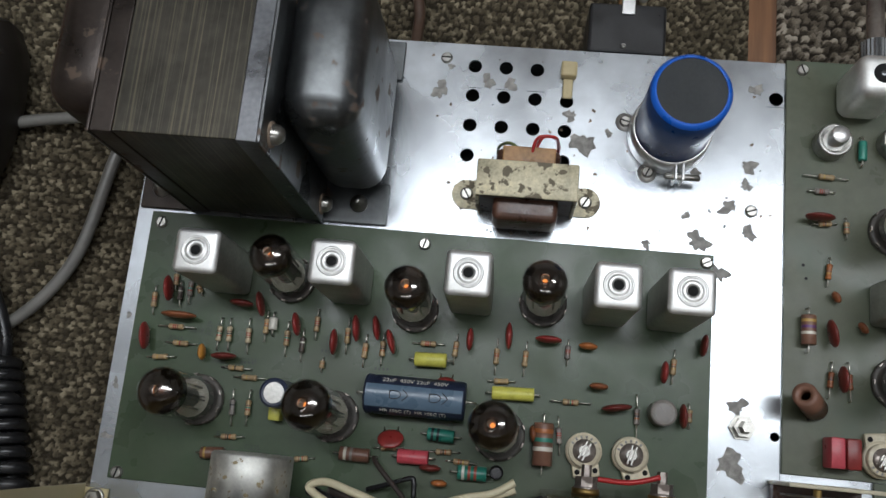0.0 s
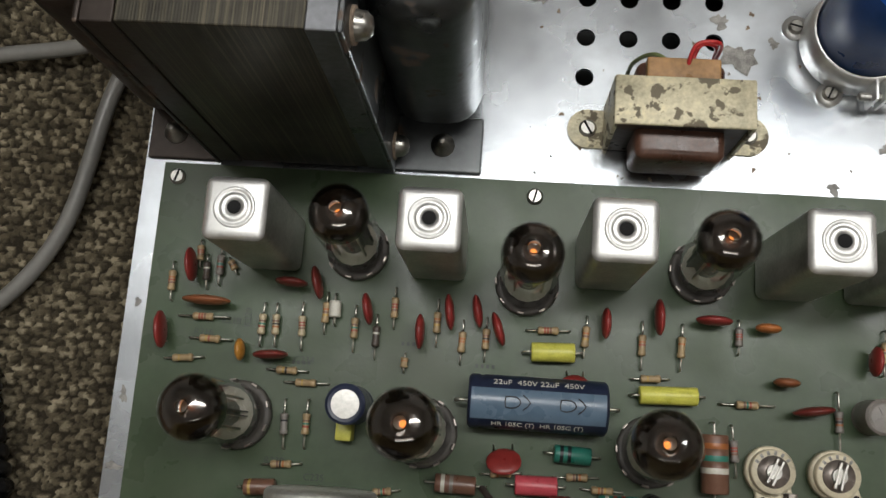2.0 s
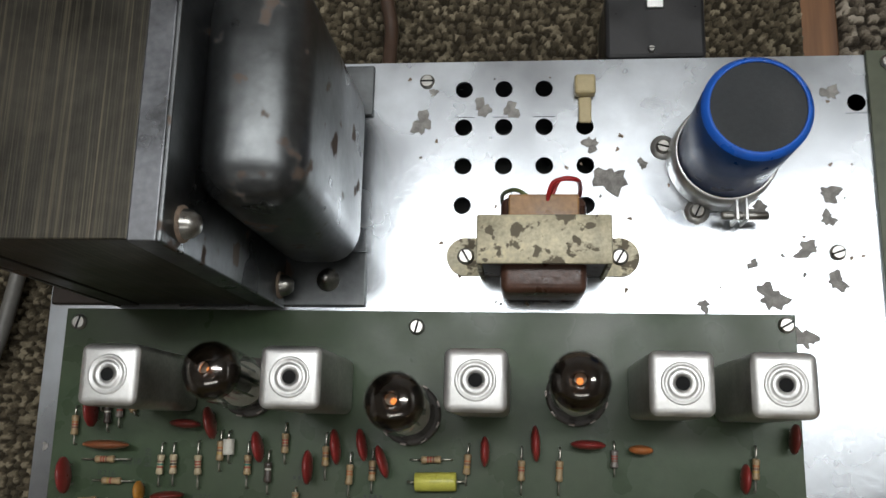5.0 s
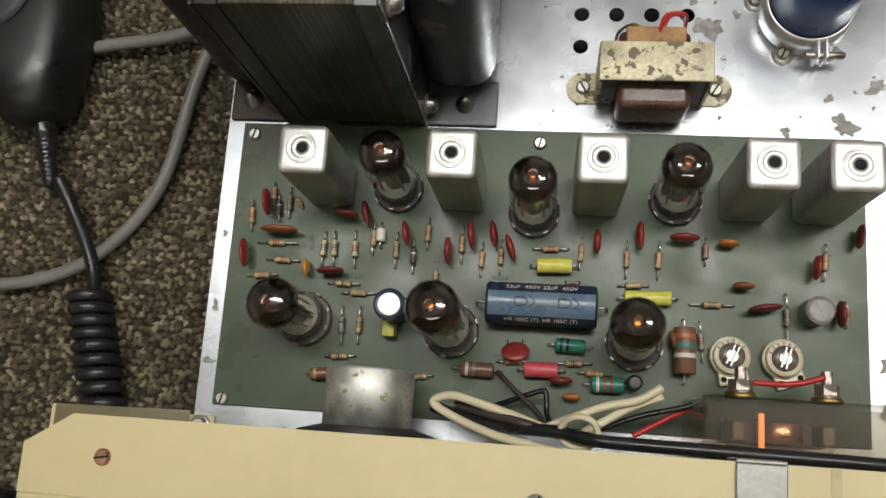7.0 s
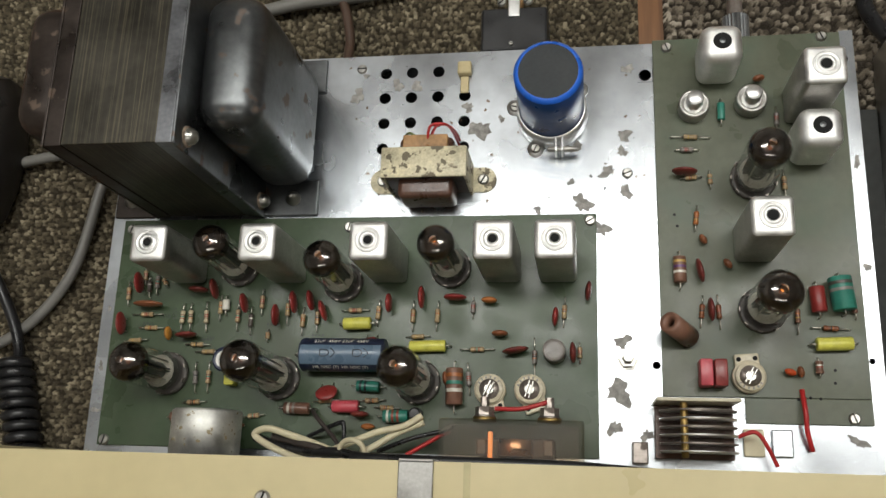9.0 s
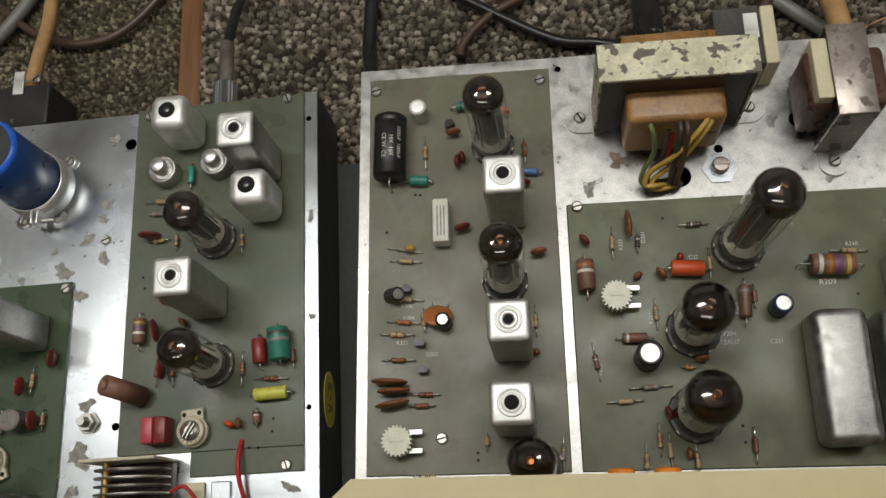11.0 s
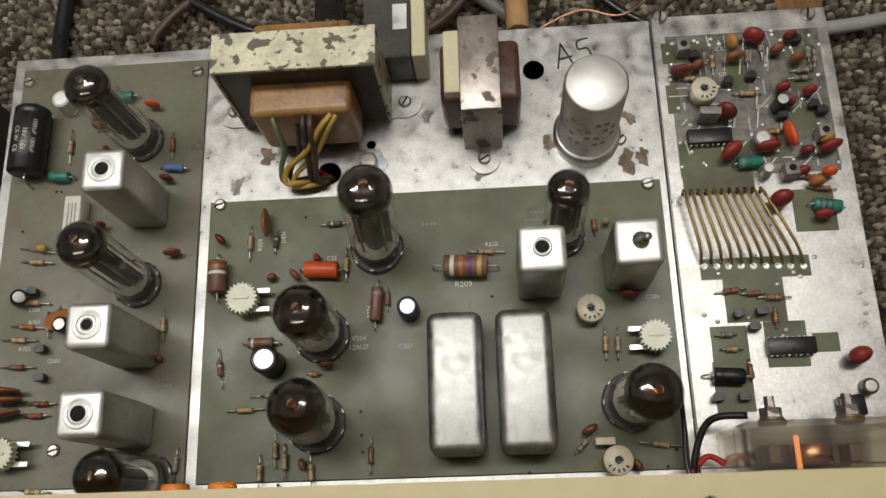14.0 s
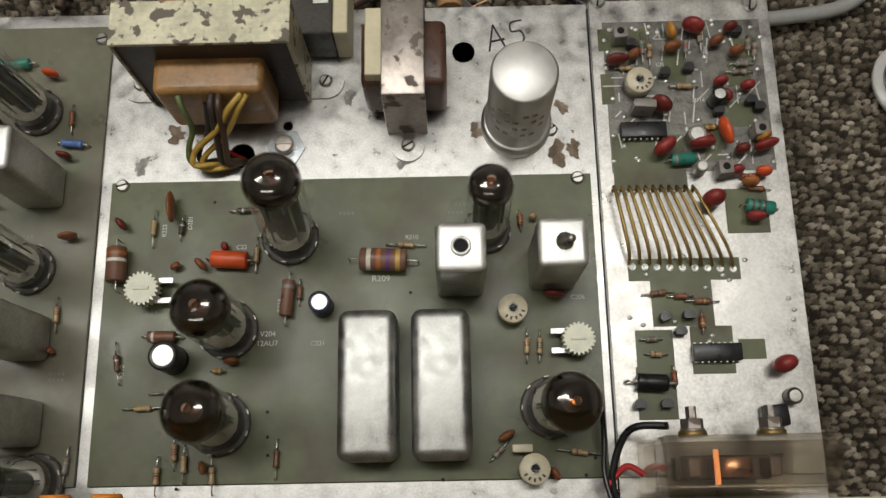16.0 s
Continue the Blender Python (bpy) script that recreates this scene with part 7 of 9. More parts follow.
resistor(BOARD_D, 0.1259, -0.1833, -91, 0.0145, "tan", "brown black orange")
resistor(BOARD_D, 0.1322, -0.1745, -89, 0.0137, "tan", "red red brown")
resistor(BOARD_D, 0.1362, -0.1790, -89, 0.0141, "tan", "gold")
disc(BOARD_D, 0.1439, -0.1805, -80, 0.0053, "rust", h=0.0050)
resistor(BOARD_D, 0.1472, -0.1835, -87, 0.0143, "tan", "brown")
resistor(BOARD_D, 0.1717, -0.1777, -91, 0.0149, "brown", "rust")
disc(BOARD_D, 0.1533, -0.1401, 3, 0.0064, "rust", h=0.0061)
resistor(BOARD_D, 0.1475, -0.1436, -3, 0.0060, "gold", "red red brown")
disc(BOARD_D, 0.1368, -0.1631, -74, 0.0060, "maroon", h=0.0057)
resistor(BOARD_D, 0.1745, -0.1151, -94, 0.0216, "brown", "grey", 0.0030, 0.0143)
resistor(BOARD_D, 0.1791, -0.1125, -91, 0.0108, "brown", "rust")
resistor(BOARD_D, 0.2131, -0.1005, -3, 0.0280, "brown", "white orange violet gold", 0.0052, 0.0185)
resistor(BOARD_D, 0.2221, -0.0937, -3, 0.0162, "tan", "rust")
resistor(BOARD_D, 0.2696, -0.1359, -92, 0.0135, "tan", "orange brown gold")
resistor(BOARD_D, 0.2746, -0.1361, -93, 0.0130, "tan", "brown green red")
disc(BOARD_D, 0.2602, -0.1705, 27, 0.0072, "rust", h=0.0069)
resistor(BOARD_D, 0.2572, -0.1765, 46, 0.0102, "grey", "brown black orange")
brick_cap(BOARD_D, 0.2659, -0.1755, 0, 0.0078, 0.0030, 0.0060, "cream")
resistor(BOARD_D, 0.2880, -0.1772, -7, 0.0171, "tan", "rust")
disc(BOARD_D, 0.2807, -0.1160, -9, 0.0085, "maroon", h=0.0081)
resistor(BOARD_D, 0.2690, -0.0841, -87, 0.0090, "rust", "orange brown gold")
disc(BOARD_D, 0.2742, -0.0831, 22, 0.0035, "tan", h=0.0040)
disc(BOARD_D, 0.2781, -0.1850, -58, 0.0058, "rust", h=0.0055)
hole_dot(BOARD_D, 0.1425, -0.0731)
hole_dot(BOARD_D, 0.1673, -0.1597)
hole_dot(BOARD_D, 0.1673, -0.1597)
hole_dot(BOARD_D, 0.1677, -0.1693)
hole_dot(BOARD_D, 0.1680, -0.1762)
hole_dot(BOARD_D, 0.1333, -0.1881)
hole_dot(BOARD_D, 0.2237, -0.1132)
hole_dot(BOARD_D, 0.2355, -0.1865)
hole_dot(BOARD_D, 0.2902, -0.1858)
hole_dot(BOARD_D, 0.2942, -0.1793)
disc(BOARD_E, 0.3372, -0.0012, -75, 0.0076, "mustard", h=0.0075, t=0.0042)
disc(BOARD_E, 0.3465, 0.0005, -20, 0.0100, "discred", h=0.0100, t=0.0062)
disc(BOARD_E, 0.3627, 0.0001, 17, 0.0066, "maroon", h=0.0075, t=0.0042)
disc(BOARD_E, 0.3561, -0.0063, 21, 0.0068, "rust", h=0.0075, t=0.0042)
disc(BOARD_E, 0.3643, -0.0112, 10, 0.0066, "rust", h=0.0075, t=0.0042)
disc(BOARD_E, 0.3371, -0.0087, 10, 0.0079, "rust", h=0.0075, t=0.0042)
disc(BOARD_E, 0.3126, -0.0148, 3, 0.0099, "maroon", h=0.0094, t=0.0042)
disc(BOARD_E, 0.3204, -0.0120, 24, 0.0066, "rust", h=0.0075, t=0.0042)
resistor(BOARD_E, 0.3247, -0.0075, -91, 0.0143, "grey", "brown green red")
resistor(BOARD_E, 0.3279, -0.0092, -93, 0.0142, "tan", "brown black orange")
resistor(BOARD_E, 0.3436, -0.0076, -95, 0.0115, "grey", "red red brown")
resistor(BOARD_E, 0.3500, -0.0023, -89, 0.0146, "grey", "orange brown gold")
resistor(BOARD_E, 0.3705, -0.0074, -93, 0.0101, "grey", "brown green red")
resistor(BOARD_E, 0.3731, -0.0095, -98, 0.0110, "grey", "brown black orange")
resistor(BOARD_E, 0.3412, -0.0260, -2, 0.0124, "tan", "orange")
resistor(BOARD_E, 0.3169, -0.0170, -1, 0.0087, "tan", "orange brown gold")
resistor(BOARD_E, 0.3669, -0.0161, 1, 0.0104, "grey", "brown green red")
resistor(BOARD_E, 0.3656, -0.0198, -1, 0.0115, "grey", "brown black orange")
disc(BOARD_E, 0.3561, -0.0253, 9, 0.0066, "discred", h=0.0075, t=0.0042)
disc(BOARD_E, 0.3673, -0.0275, 8, 0.0066, "discred", h=0.0075, t=0.0042)
disc(BOARD_E, 0.3577, -0.0318, -48, 0.0066, "discred", h=0.0075, t=0.0042)
disc(BOARD_E, 0.3558, -0.0481, -74, 0.0126, "coral", h=0.0095, t=0.0042)
disc(BOARD_E, 0.3297, -0.0363, -30, 0.0095, "maroon", h=0.0120, t=0.0060)
brick_cap(BOARD_E, 0.3222, -0.0372, -5, 0.0092, 0.0036, 0.0110, "grey", "crystal")
resistor(BOARD_E, 0.3375, -0.0595, 3, 0.0130, "green", "grey", 0.0029, 0.0098)
disc(BOARD_E, 0.3297, -0.0550, 35, 0.0110, "discred", h=0.0110, t=0.0060)
disc(BOARD_E, 0.3455, -0.0535, 4, 0.0111, "discred", h=0.0095, t=0.0042)
disc(BOARD_E, 0.3718, -0.0547, 16, 0.0110, "discred", h=0.0095, t=0.0042)
disc(BOARD_E, 0.3622, -0.0559, 9, 0.0066, "maroon", h=0.0075, t=0.0042)
disc(BOARD_E, 0.3478, -0.0507, -34, 0.0066, "maroon", h=0.0075, t=0.0042)
resistor(BOARD_E, 0.3506, -0.0450, 1, 0.0075, "gold", "red red brown")
disc(BOARD_E, 0.3715, -0.0505, 26, 0.0066, "mustard", h=0.0075, t=0.0042)
resistor(BOARD_E, 0.3671, -0.0809, -9, 0.0150, "green", "dark dark dark", 0.0032, 0.0112)
disc(BOARD_E, 0.3644, -0.0853, -2, 0.0084, "discred", h=0.0080, t=0.0042)
disc(BOARD_E, 0.3473, -0.0781, 15, 0.0100, "discred", h=0.0125, t=0.0070)
disc(BOARD_E, 0.3588, -0.0652, 9, 0.0066, "discred", h=0.0075, t=0.0042)
resistor(BOARD_E, 0.3641, -0.0671, -1, 0.0123, "rust", "orange brown gold")
disc(BOARD_E, 0.3640, -0.0703, -1, 0.0073, "orange", h=0.0075, t=0.0042)
resistor(BOARD_E, 0.3668, -0.0725, -7, 0.0121, "rust", "brown green red")
disc(BOARD_E, 0.3699, -0.0660, -5, 0.0066, "coral", h=0.0075, t=0.0042)
resistor(BOARD_E, 0.3229, -0.1158, 5, 0.0128, "brown", "brown black orange")
resistor(BOARD_E, 0.3319, -0.1173, 1, 0.0104, "brown", "red red brown")
resistor(BOARD_E, 0.3402, -0.1194, -2, 0.0138, "brown", "orange brown gold")
resistor(BOARD_E, 0.3188, -0.1343, 1, 0.0090, "grey", "brown green red")
resistor(BOARD_E, 0.3203, -0.1403, -2, 0.0089, "tan", "rust")
resistor(BOARD_E, 0.3266, -0.1492, -88, 0.0090, "rust", "red red brown")
resistor(BOARD_E, 0.3395, -0.1279, -91, 0.0092, "rust", "orange brown gold")
axial_can(BOARD_E, 0.3174, -0.1514, -4, 0.0120, 0.0033, "black")
disc(BOARD_E, 0.3685, -0.1455, 20, 0.0098, "discred", h=0.0110, t=0.0068)
transistor(BOARD_E, 0.3248, -0.1260, 20)
transistor(BOARD_E, 0.3340, -0.1254, 0)
transistor(BOARD_E, 0.3302, -0.1318, 0)
transistor(BOARD_E, 0.3121, -0.1600, 0)
transistor(BOARD_E, 0.3226, -0.1600, 0)
transistor(BOARD_E, 0.3331, -0.0203, 0)
transistor(BOARD_E, 0.3434, -0.0184, 0)
transistor(BOARD_E, 0.3654, -0.0014, 0)
transistor(BOARD_E, 0.3684, -0.0341, 0)
transistor(BOARD_E, 0.3717, -0.0371, 0)
transistor(BOARD_E, 0.3200, -0.0066, 0)
transistor(BOARD_E, 0.3544, -0.0384, 0)
slot_screw(BOARD_A, -0.1227, 0.0822, 0.0016, 0.0027, 75)
slot_screw(BOARD_A, -0.0046, 0.0818, 0.0016, 0.0027, 75)
slot_screw(BOARD_A, -0.1237, -0.0264, 0.0016, 0.0027, 75)
slot_screw(BOARD_A, 0.1155, 0.0836, 0.0016, 0.0027, 30)
slot_screw(BOARD_B, 0.1543, 0.1740, 0.0016, 0.0026, 110)
slot_screw(BOARD_B, 0.2283, 0.1763, 0.0016, 0.0026, 110)
slot_screw(BOARD_B, 0.2287, -0.0086, 0.0016, 0.0026, 110)
slot_screw(BOARD_B, 0.1533, -0.0107, 0.0016, 0.0026, 110)
slot_screw(BOARD_C, 0.0065, 0.0030, 0.0016, 0.0028, 15)
slot_screw(BOARD_C, 0.0893, 0.0032, 0.0016, 0.0028, 15)
slot_screw(BOARD_C, 0.0374, -0.1712, 0.0016, 0.0028, 15)
slot_screw(BOARD_D, 0.1035, -0.0652, 0.0016, 0.0028, 15)
slot_screw(BOARD_D, 0.2937, -0.0657, 0.0016, 0.0028, 15)
slot_screw(BOARD_E, 0.3073, 0.0163, 0.0016, 0.0034, 80)
slot_screw(BOARD_E, 0.3737, 0.0131, 0.0016, 0.0034, 80)
trimmer(BOARD_A, 0.0686, 0.0011, 10)
trimmer(BOARD_A, 0.0872, 0.0012, 20)
trimmer(BOARD_B, 0.1850, 0.0088, 185)
radial(BOARD_A, -0.0571, 0.0118, 0.0060, 0.0185, "navy")
radial(BOARD_A, 0.0985, 0.0189, 0.0052, 0.0110, "grey", PAINT["grey"])
brick_cap(BOARD_A, -0.0588, 0.0038, 0, 0.0050, 0.0058, 0.007, "yellow")
radial(BOARD_A, 0.0342, -0.0108, 0.0028, 0.0080, "black", PAINT["black"])
BIG_BLUE = axial_can(BOARD_A, -0.0011, 0.0157, 0, 0.0411, 0.0080, "navy", mat("pale_blue_stripe", (0.11, 0.165, 0.23), 0.3, 0.0, 0.04, 90))
lettering(BIG_BLUE, "22uF  450V 22uF  450V", 0, 0.0057, 0.0058, 0.0028, PAINT["white"], 0, -44)
lettering(BIG_BLUE, "HR 105C (T)  HR 105C (T)", 0, -0.0064, 0.0050, 0.0024, PAINT["white"], 0, 52)
BLACK_CAP = axial_can(BOARD_C, 0.0151, -0.0322, -91, 0.0319, 0.0080, "black")
lettering(BLACK_CAP, "CE W  CE", 0.002, -0.0018, 0.0081, 0.0030, PAINT["white"], 0, 13)
lettering(BLACK_CAP, "16V  16V", 0.002, 0.0018, 0.0080, 0.0030, PAINT["white"], 0, -13)
lettering(BLACK_CAP, "1000uF  1000uF", 0, 0.0052, 0.0064, 0.0026, PAINT["white"], 0, -40)
WHITE_BLOCK = brick_cap(BOARD_C, 0.0393, -0.0712, 0, 0.0078, 0.0215, 0.0100, "white", "cement_resistor")
part("print_bar", box(bmesh.new(), -0.0018, -0.0011, -0.0080, 0.0070, 0.01002, 0.01008), OXIDE, WHITE_BLOCK)
part("print_bar", box(bmesh.new(), -0.0002, 0.0005, -0.0080, 0.0070, 0.01002, 0.01008), OXIDE, WHITE_BLOCK)
part("print_bar", box(bmesh.new(), 0.0014, 0.0021, -0.0080, 0.0070, 0.01002, 0.01008), OXIDE, WHITE_BLOCK)
thumb_pot(BOARD_C, 0.0185, -0.1726, 0)
thumb_pot(BOARD_D, 0.1179, -0.1114, 0)
thumb_pot(BOARD_D, 0.2890, -0.1347, 180, 0.0066)
ceramic_trimmer(BOARD_D, 0.2642, -0.1219, 20)
ceramic_trimmer(BOARD_D, 0.2701, -0.1832, 0)
ceramic_trimmer(BOARD_E, 0.3213, -0.0255, 40)
radial(BOARD_C, 0.0138, -0.1046, 0.0034, 0.0105, "black", None, (20, 25))
radial(BOARD_C, 0.0397, -0.1194, 0.0034, 0.0115, "black")
radial(BOARD_C, 0.0289, -0.0124, 0.0042, 0.0110, "white", ALU, (0, 0), "metal_can_transistor")
radial(BOARD_D, 0.1297, -0.1388, 0.0058, 0.0150, "black")
radial(BOARD_D, 0.1885, -0.1185, 0.0044, 0.0115, "navy")
part("crystal_socket", lathe(bmesh.new(), [(0, 0.0003), (0.0072, 0.0003), (0.0072, 0.0078), (0.0060, 0.0082), (0.0056, 0.0062), (0, 0.0062)], 24), ALU_SHADE_OR_DULL, BOARD_B, "round metal socket ring", at=pose(0.1657, 0.1398, 0.0016))
part("transistor_can", lathe(bmesh.new(), [(0.0046, 0.0050), (0.0046, 0.0068), (0.0039, 0.0070), (0.0039, 0.0140), (0.0034, 0.0146), (0, 0.0146)], 24), ALU, BOARD_B, at=pose(0.1657, 0.1398, 0.0016))
part("crystal_socket", lathe(bmesh.new(), [(0, 0.0003), (0.0072, 0.0003), (0.0072, 0.0078), (0.0060, 0.0082), (0.0056, 0.0062), (0, 0.0062)], 24), ALU_SHADE_OR_DULL, BOARD_B, "round metal socket ring", at=pose(0.1926, 0.1416, 0.0016))
part("transistor_can", lathe(bmesh.new(), [(0.0046, 0.0050), (0.0046, 0.0068), (0.0039, 0.0070), (0.0039, 0.0140), (0.0034, 0.0146), (0, 0.0146)], 24), ALU, BOARD_B, at=pose(0.1926, 0.1416, 0.0016))
part("coil_former", lathe(bmesh.new(), [(0.0022, 0.018), (0.0022, 0.0225), (0.0048, 0.0225), (0.0048, 0.002), (0, 0.002)], 20), PAINT["brown"], BOARD_B, "brown phenolic coil former", at=look((0.1605, 0.0262, 0.003), (0.1702, 0.0227, -0.0140)))
brick_cap(BOARD_B, 0.1659, 0.0098, 0, 0.0056, 0.0120, 0.0105, "pink")
brick_cap(BOARD_B, 0.1721, 0.0098, 0, 0.0056, 0.0120, 0.0105, "discred")
ROUND_CAN_SPOTS.append((0.1768, 0.1608))
ROUND_CAN_SPOTS.append((0.2176, 0.1175))
POPULATED = pcb_window(BOARD_E, 0.3085, 0.3770, -0.0640, 0.0060)
# darker, mottled ground at the crowded end of the board
POPULATED.data.materials[0] = mat("dark_mottled_foil", (0.15, 0.145, 0.13), 0.40, 0.6, 0.35, 260, 0.3, 700)
pcb_window(BOARD_E, 0.3063, 0.3278, -0.0078, 0.0027, 0.00001)
pcb_window(BOARD_E, 0.3063, 0.3120, -0.0329, -0.0187, 0.00002)
pcb_window(BOARD_E, 0.3353, 0.3408, -0.0060, 0.0003, 0.00003)
pcb_window(BOARD_E, 0.3340, 0.3432, -0.0232, -0.0083, 0.00004)
pcb_window(BOARD_E, 0.3632, 0.3733, -0.0127, -0.0033, 0.00005)
pcb_window(BOARD_E, 0.3090, 0.3394, -0.0719, -0.0473, 0.00006)
pcb_window(BOARD_E, 0.3119, 0.3573, -0.1104, -0.1012, 0.00007)
pcb_window(BOARD_E, 0.3204, 0.3450, -0.1291, -0.1067, 0.00008)
pcb_window(BOARD_E, 0.3128, 0.3277, -0.1467, -0.1304, 0.00009)
pcb_window(BOARD_E, 0.3121, 0.3275, -0.1656, -0.1450, 0.00010)
pcb_window(BOARD_E, 0.3346, 0.3515, -0.1482, -0.1292, 0.00011)
pcb_window(BOARD_E, 0.3535, 0.3640, -0.1427, -0.1347, 0.00012)
pcb_window(BOARD_E, 0.3540, 0.3715, -0.0911, -0.0720, 0.00013)
pcb_window(BOARD_E, 0.3476, 0.3549, -0.0592, -0.0427, 0.00014)
pcb_window(BOARD_E, 0.3612, 0.3709, -0.0254, -0.0147, 0.00015)
pcb_window(BOARD_E, 0.3593, 0.3699, -0.0445, -0.0328, 0.00016)
chip(BOARD_E, 0.3221, -0.0463, 0)
chip(BOARD_E, 0.3438, -0.1401, 0)
slug_coil(BOARD_E, 0.3147, -0.0027)
slug_coil(BOARD_E, 0.3700, -0.0482)
slug_coil(BOARD_E, 0.3536, -0.0649)
radial(BOARD_E, 0.3537, -0.0333, 0.0032, 0.0100, "black")
radial(BOARD_E, 0.3430, -0.0504, 0.0038, 0.0090, "grey")
radial(BOARD_E, 0.3441, -0.0641, 0.0026, 0.0080, "grey")
radial(BOARD_E, 0.3712, -0.1577, 0.0032, 0.0060, "dark")
brick_cap(BOARD_E, 0.3636, -0.1650, 5, 0.0105, 0.0085, 0.0050, "black", "power_transistor")
part("brass_bar", sweep(bmesh.new(), [(0.3078, -0.0727, 0.0020), (0.3078, -0.0737, 0.0068), (0.3114, -0.0957, 0.0062), (0.3126, -0.1030, 0.0010)], 0.00075, 6, 3), BRASS, BOARD_E, at=pose(0, 0, 0.0016))
part("brass_bar", sweep(bmesh.new(), [(0.3110, -0.0728, 0.0020), (0.3110, -0.0738, 0.0068), (0.3153, -0.0958, 0.0062), (0.3167, -0.1032, 0.0010)], 0.00075, 6, 3), BRASS, BOARD_E, at=pose(0, 0, 0.0016))
part("brass_bar", sweep(bmesh.new(), [(0.3142, -0.0728, 0.0020), (0.3142, -0.0738, 0.0068), (0.3192, -0.0960, 0.0062), (0.3208, -0.1034, 0.0010)], 0.00075, 6, 3), BRASS, BOARD_E, at=pose(0, 0, 0.0016))
part("brass_bar", sweep(bmesh.new(), [(0.3175, -0.0729, 0.0020), (0.3175, -0.0739, 0.0068), (0.3231, -0.0962, 0.0062), (0.3249, -0.1036, 0.0010)], 0.00075, 6, 3), BRASS, BOARD_E, at=pose(0, 0, 0.0016))
part("brass_bar", sweep(bmesh.new(), [(0.3208, -0.0729, 0.0020), (0.3208, -0.0739, 0.0068), (0.3270, -0.0963, 0.0062), (0.3291, -0.1038, 0.0010)], 0.00075, 6, 3), BRASS, BOARD_E, at=pose(0, 0, 0.0016))
part("brass_bar", sweep(bmesh.new(), [(0.3240, -0.0730, 0.0020), (0.3240, -0.0740, 0.0068), (0.3309, -0.0965, 0.0062), (0.3332, -0.1040, 0.0010)], 0.00075, 6, 3), BRASS, BOARD_E, at=pose(0, 0, 0.0016))
part("brass_bar", sweep(bmesh.new(), [(0.3273, -0.0730, 0.0020), (0.3273, -0.0740, 0.0068), (0.3349, -0.0967, 0.0062), (0.3374, -0.1043, 0.0010)], 0.00075, 6, 3), BRASS, BOARD_E, at=pose(0, 0, 0.0016))
part("brass_bar", sweep(bmesh.new(), [(0.3306, -0.0731, 0.0020), (0.3306, -0.0741, 0.0068), (0.3388, -0.0969, 0.0062), (0.3416, -0.1045, 0.0010)], 0.00075, 6, 3), BRASS, BOARD_E, at=pose(0, 0, 0.0016))
part("brass_bar", sweep(bmesh.new(), [(0.3339, -0.0731, 0.0020), (0.3339, -0.0741, 0.0068), (0.3428, -0.0971, 0.0062), (0.3458, -0.1047, 0.0010)], 0.00075, 6, 3), BRASS, BOARD_E, at=pose(0, 0, 0.0016))
part("brass_bar", sweep(bmesh.new(), [(0.3372, -0.0732, 0.0020), (0.3372, -0.0742, 0.0068), (0.3468, -0.0972, 0.0062), (0.3500, -0.1049, 0.0010)], 0.00075, 6, 3), BRASS, BOARD_E, at=pose(0, 0, 0.0016))
part("brass_bar", sweep(bmesh.new(), [(0.3405, -0.0733, 0.0020), (0.3405, -0.0743, 0.0068), (0.3508, -0.0974, 0.0062), (0.3542, -0.1051, 0.0010)], 0.00075, 6, 3), BRASS, BOARD_E, at=pose(0, 0, 0.0016))
part("solder_eyelet", lathe(bmesh.new(), [(0.0016, 0), (0.0014, 0.0005), (0.0008, 0.0005), (0.0006, 0.0001), (0, 0.0001)], 12), ALU, BOARD_E, at=pose(0.3138, -0.1044, 0.0017))
part("solder_eyelet", lathe(bmesh.new(), [(0.0016, 0), (0.0014, 0.0005), (0.0008, 0.0005), (0.0006, 0.0001), (0, 0.0001)], 12), ALU, BOARD_E, at=pose(0.3188, -0.1046, 0.0017))
part("solder_eyelet", lathe(bmesh.new(), [(0.0016, 0), (0.0014, 0.0005), (0.0008, 0.0005), (0.0006, 0.0001), (0, 0.0001)], 12), ALU, BOARD_E, at=pose(0.3238, -0.1048, 0.0017))
part("solder_eyelet", lathe(bmesh.new(), [(0.0016, 0), (0.0014, 0.0005), (0.0008, 0.0005), (0.0006, 0.0001), (0, 0.0001)], 12), ALU, BOARD_E, at=pose(0.3289, -0.1050, 0.0017))
part("solder_eyelet", lathe(bmesh.new(), [(0.0016, 0), (0.0014, 0.0005), (0.0008, 0.0005), (0.0006, 0.0001), (0, 0.0001)], 12), ALU, BOARD_E, at=pose(0.3340, -0.1052, 0.0017))
part("solder_eyelet", lathe(bmesh.new(), [(0.0016, 0), (0.0014, 0.0005), (0.0008, 0.0005), (0.0006, 0.0001), (0, 0.0001)], 12), ALU, BOARD_E, at=pose(0.3391, -0.1054, 0.0017))
part("solder_eyelet", lathe(bmesh.new(), [(0.0016, 0), (0.0014, 0.0005), (0.0008, 0.0005), (0.0006, 0.0001), (0, 0.0001)], 12), ALU, BOARD_E, at=pose(0.3442, -0.1056, 0.0017))
part("solder_eyelet", lathe(bmesh.new(), [(0.0016, 0), (0.0014, 0.0005), (0.0008, 0.0005), (0.0006, 0.0001), (0, 0.0001)], 12), ALU, BOARD_E, at=pose(0.3493, -0.1058, 0.0017))
part("solder_eyelet", lathe(bmesh.new(), [(0.0016, 0), (0.0014, 0.0005), (0.0008, 0.0005), (0.0006, 0.0001), (0, 0.0001)], 12), ALU, BOARD_E, at=pose(0.3545, -0.1061, 0.0017))
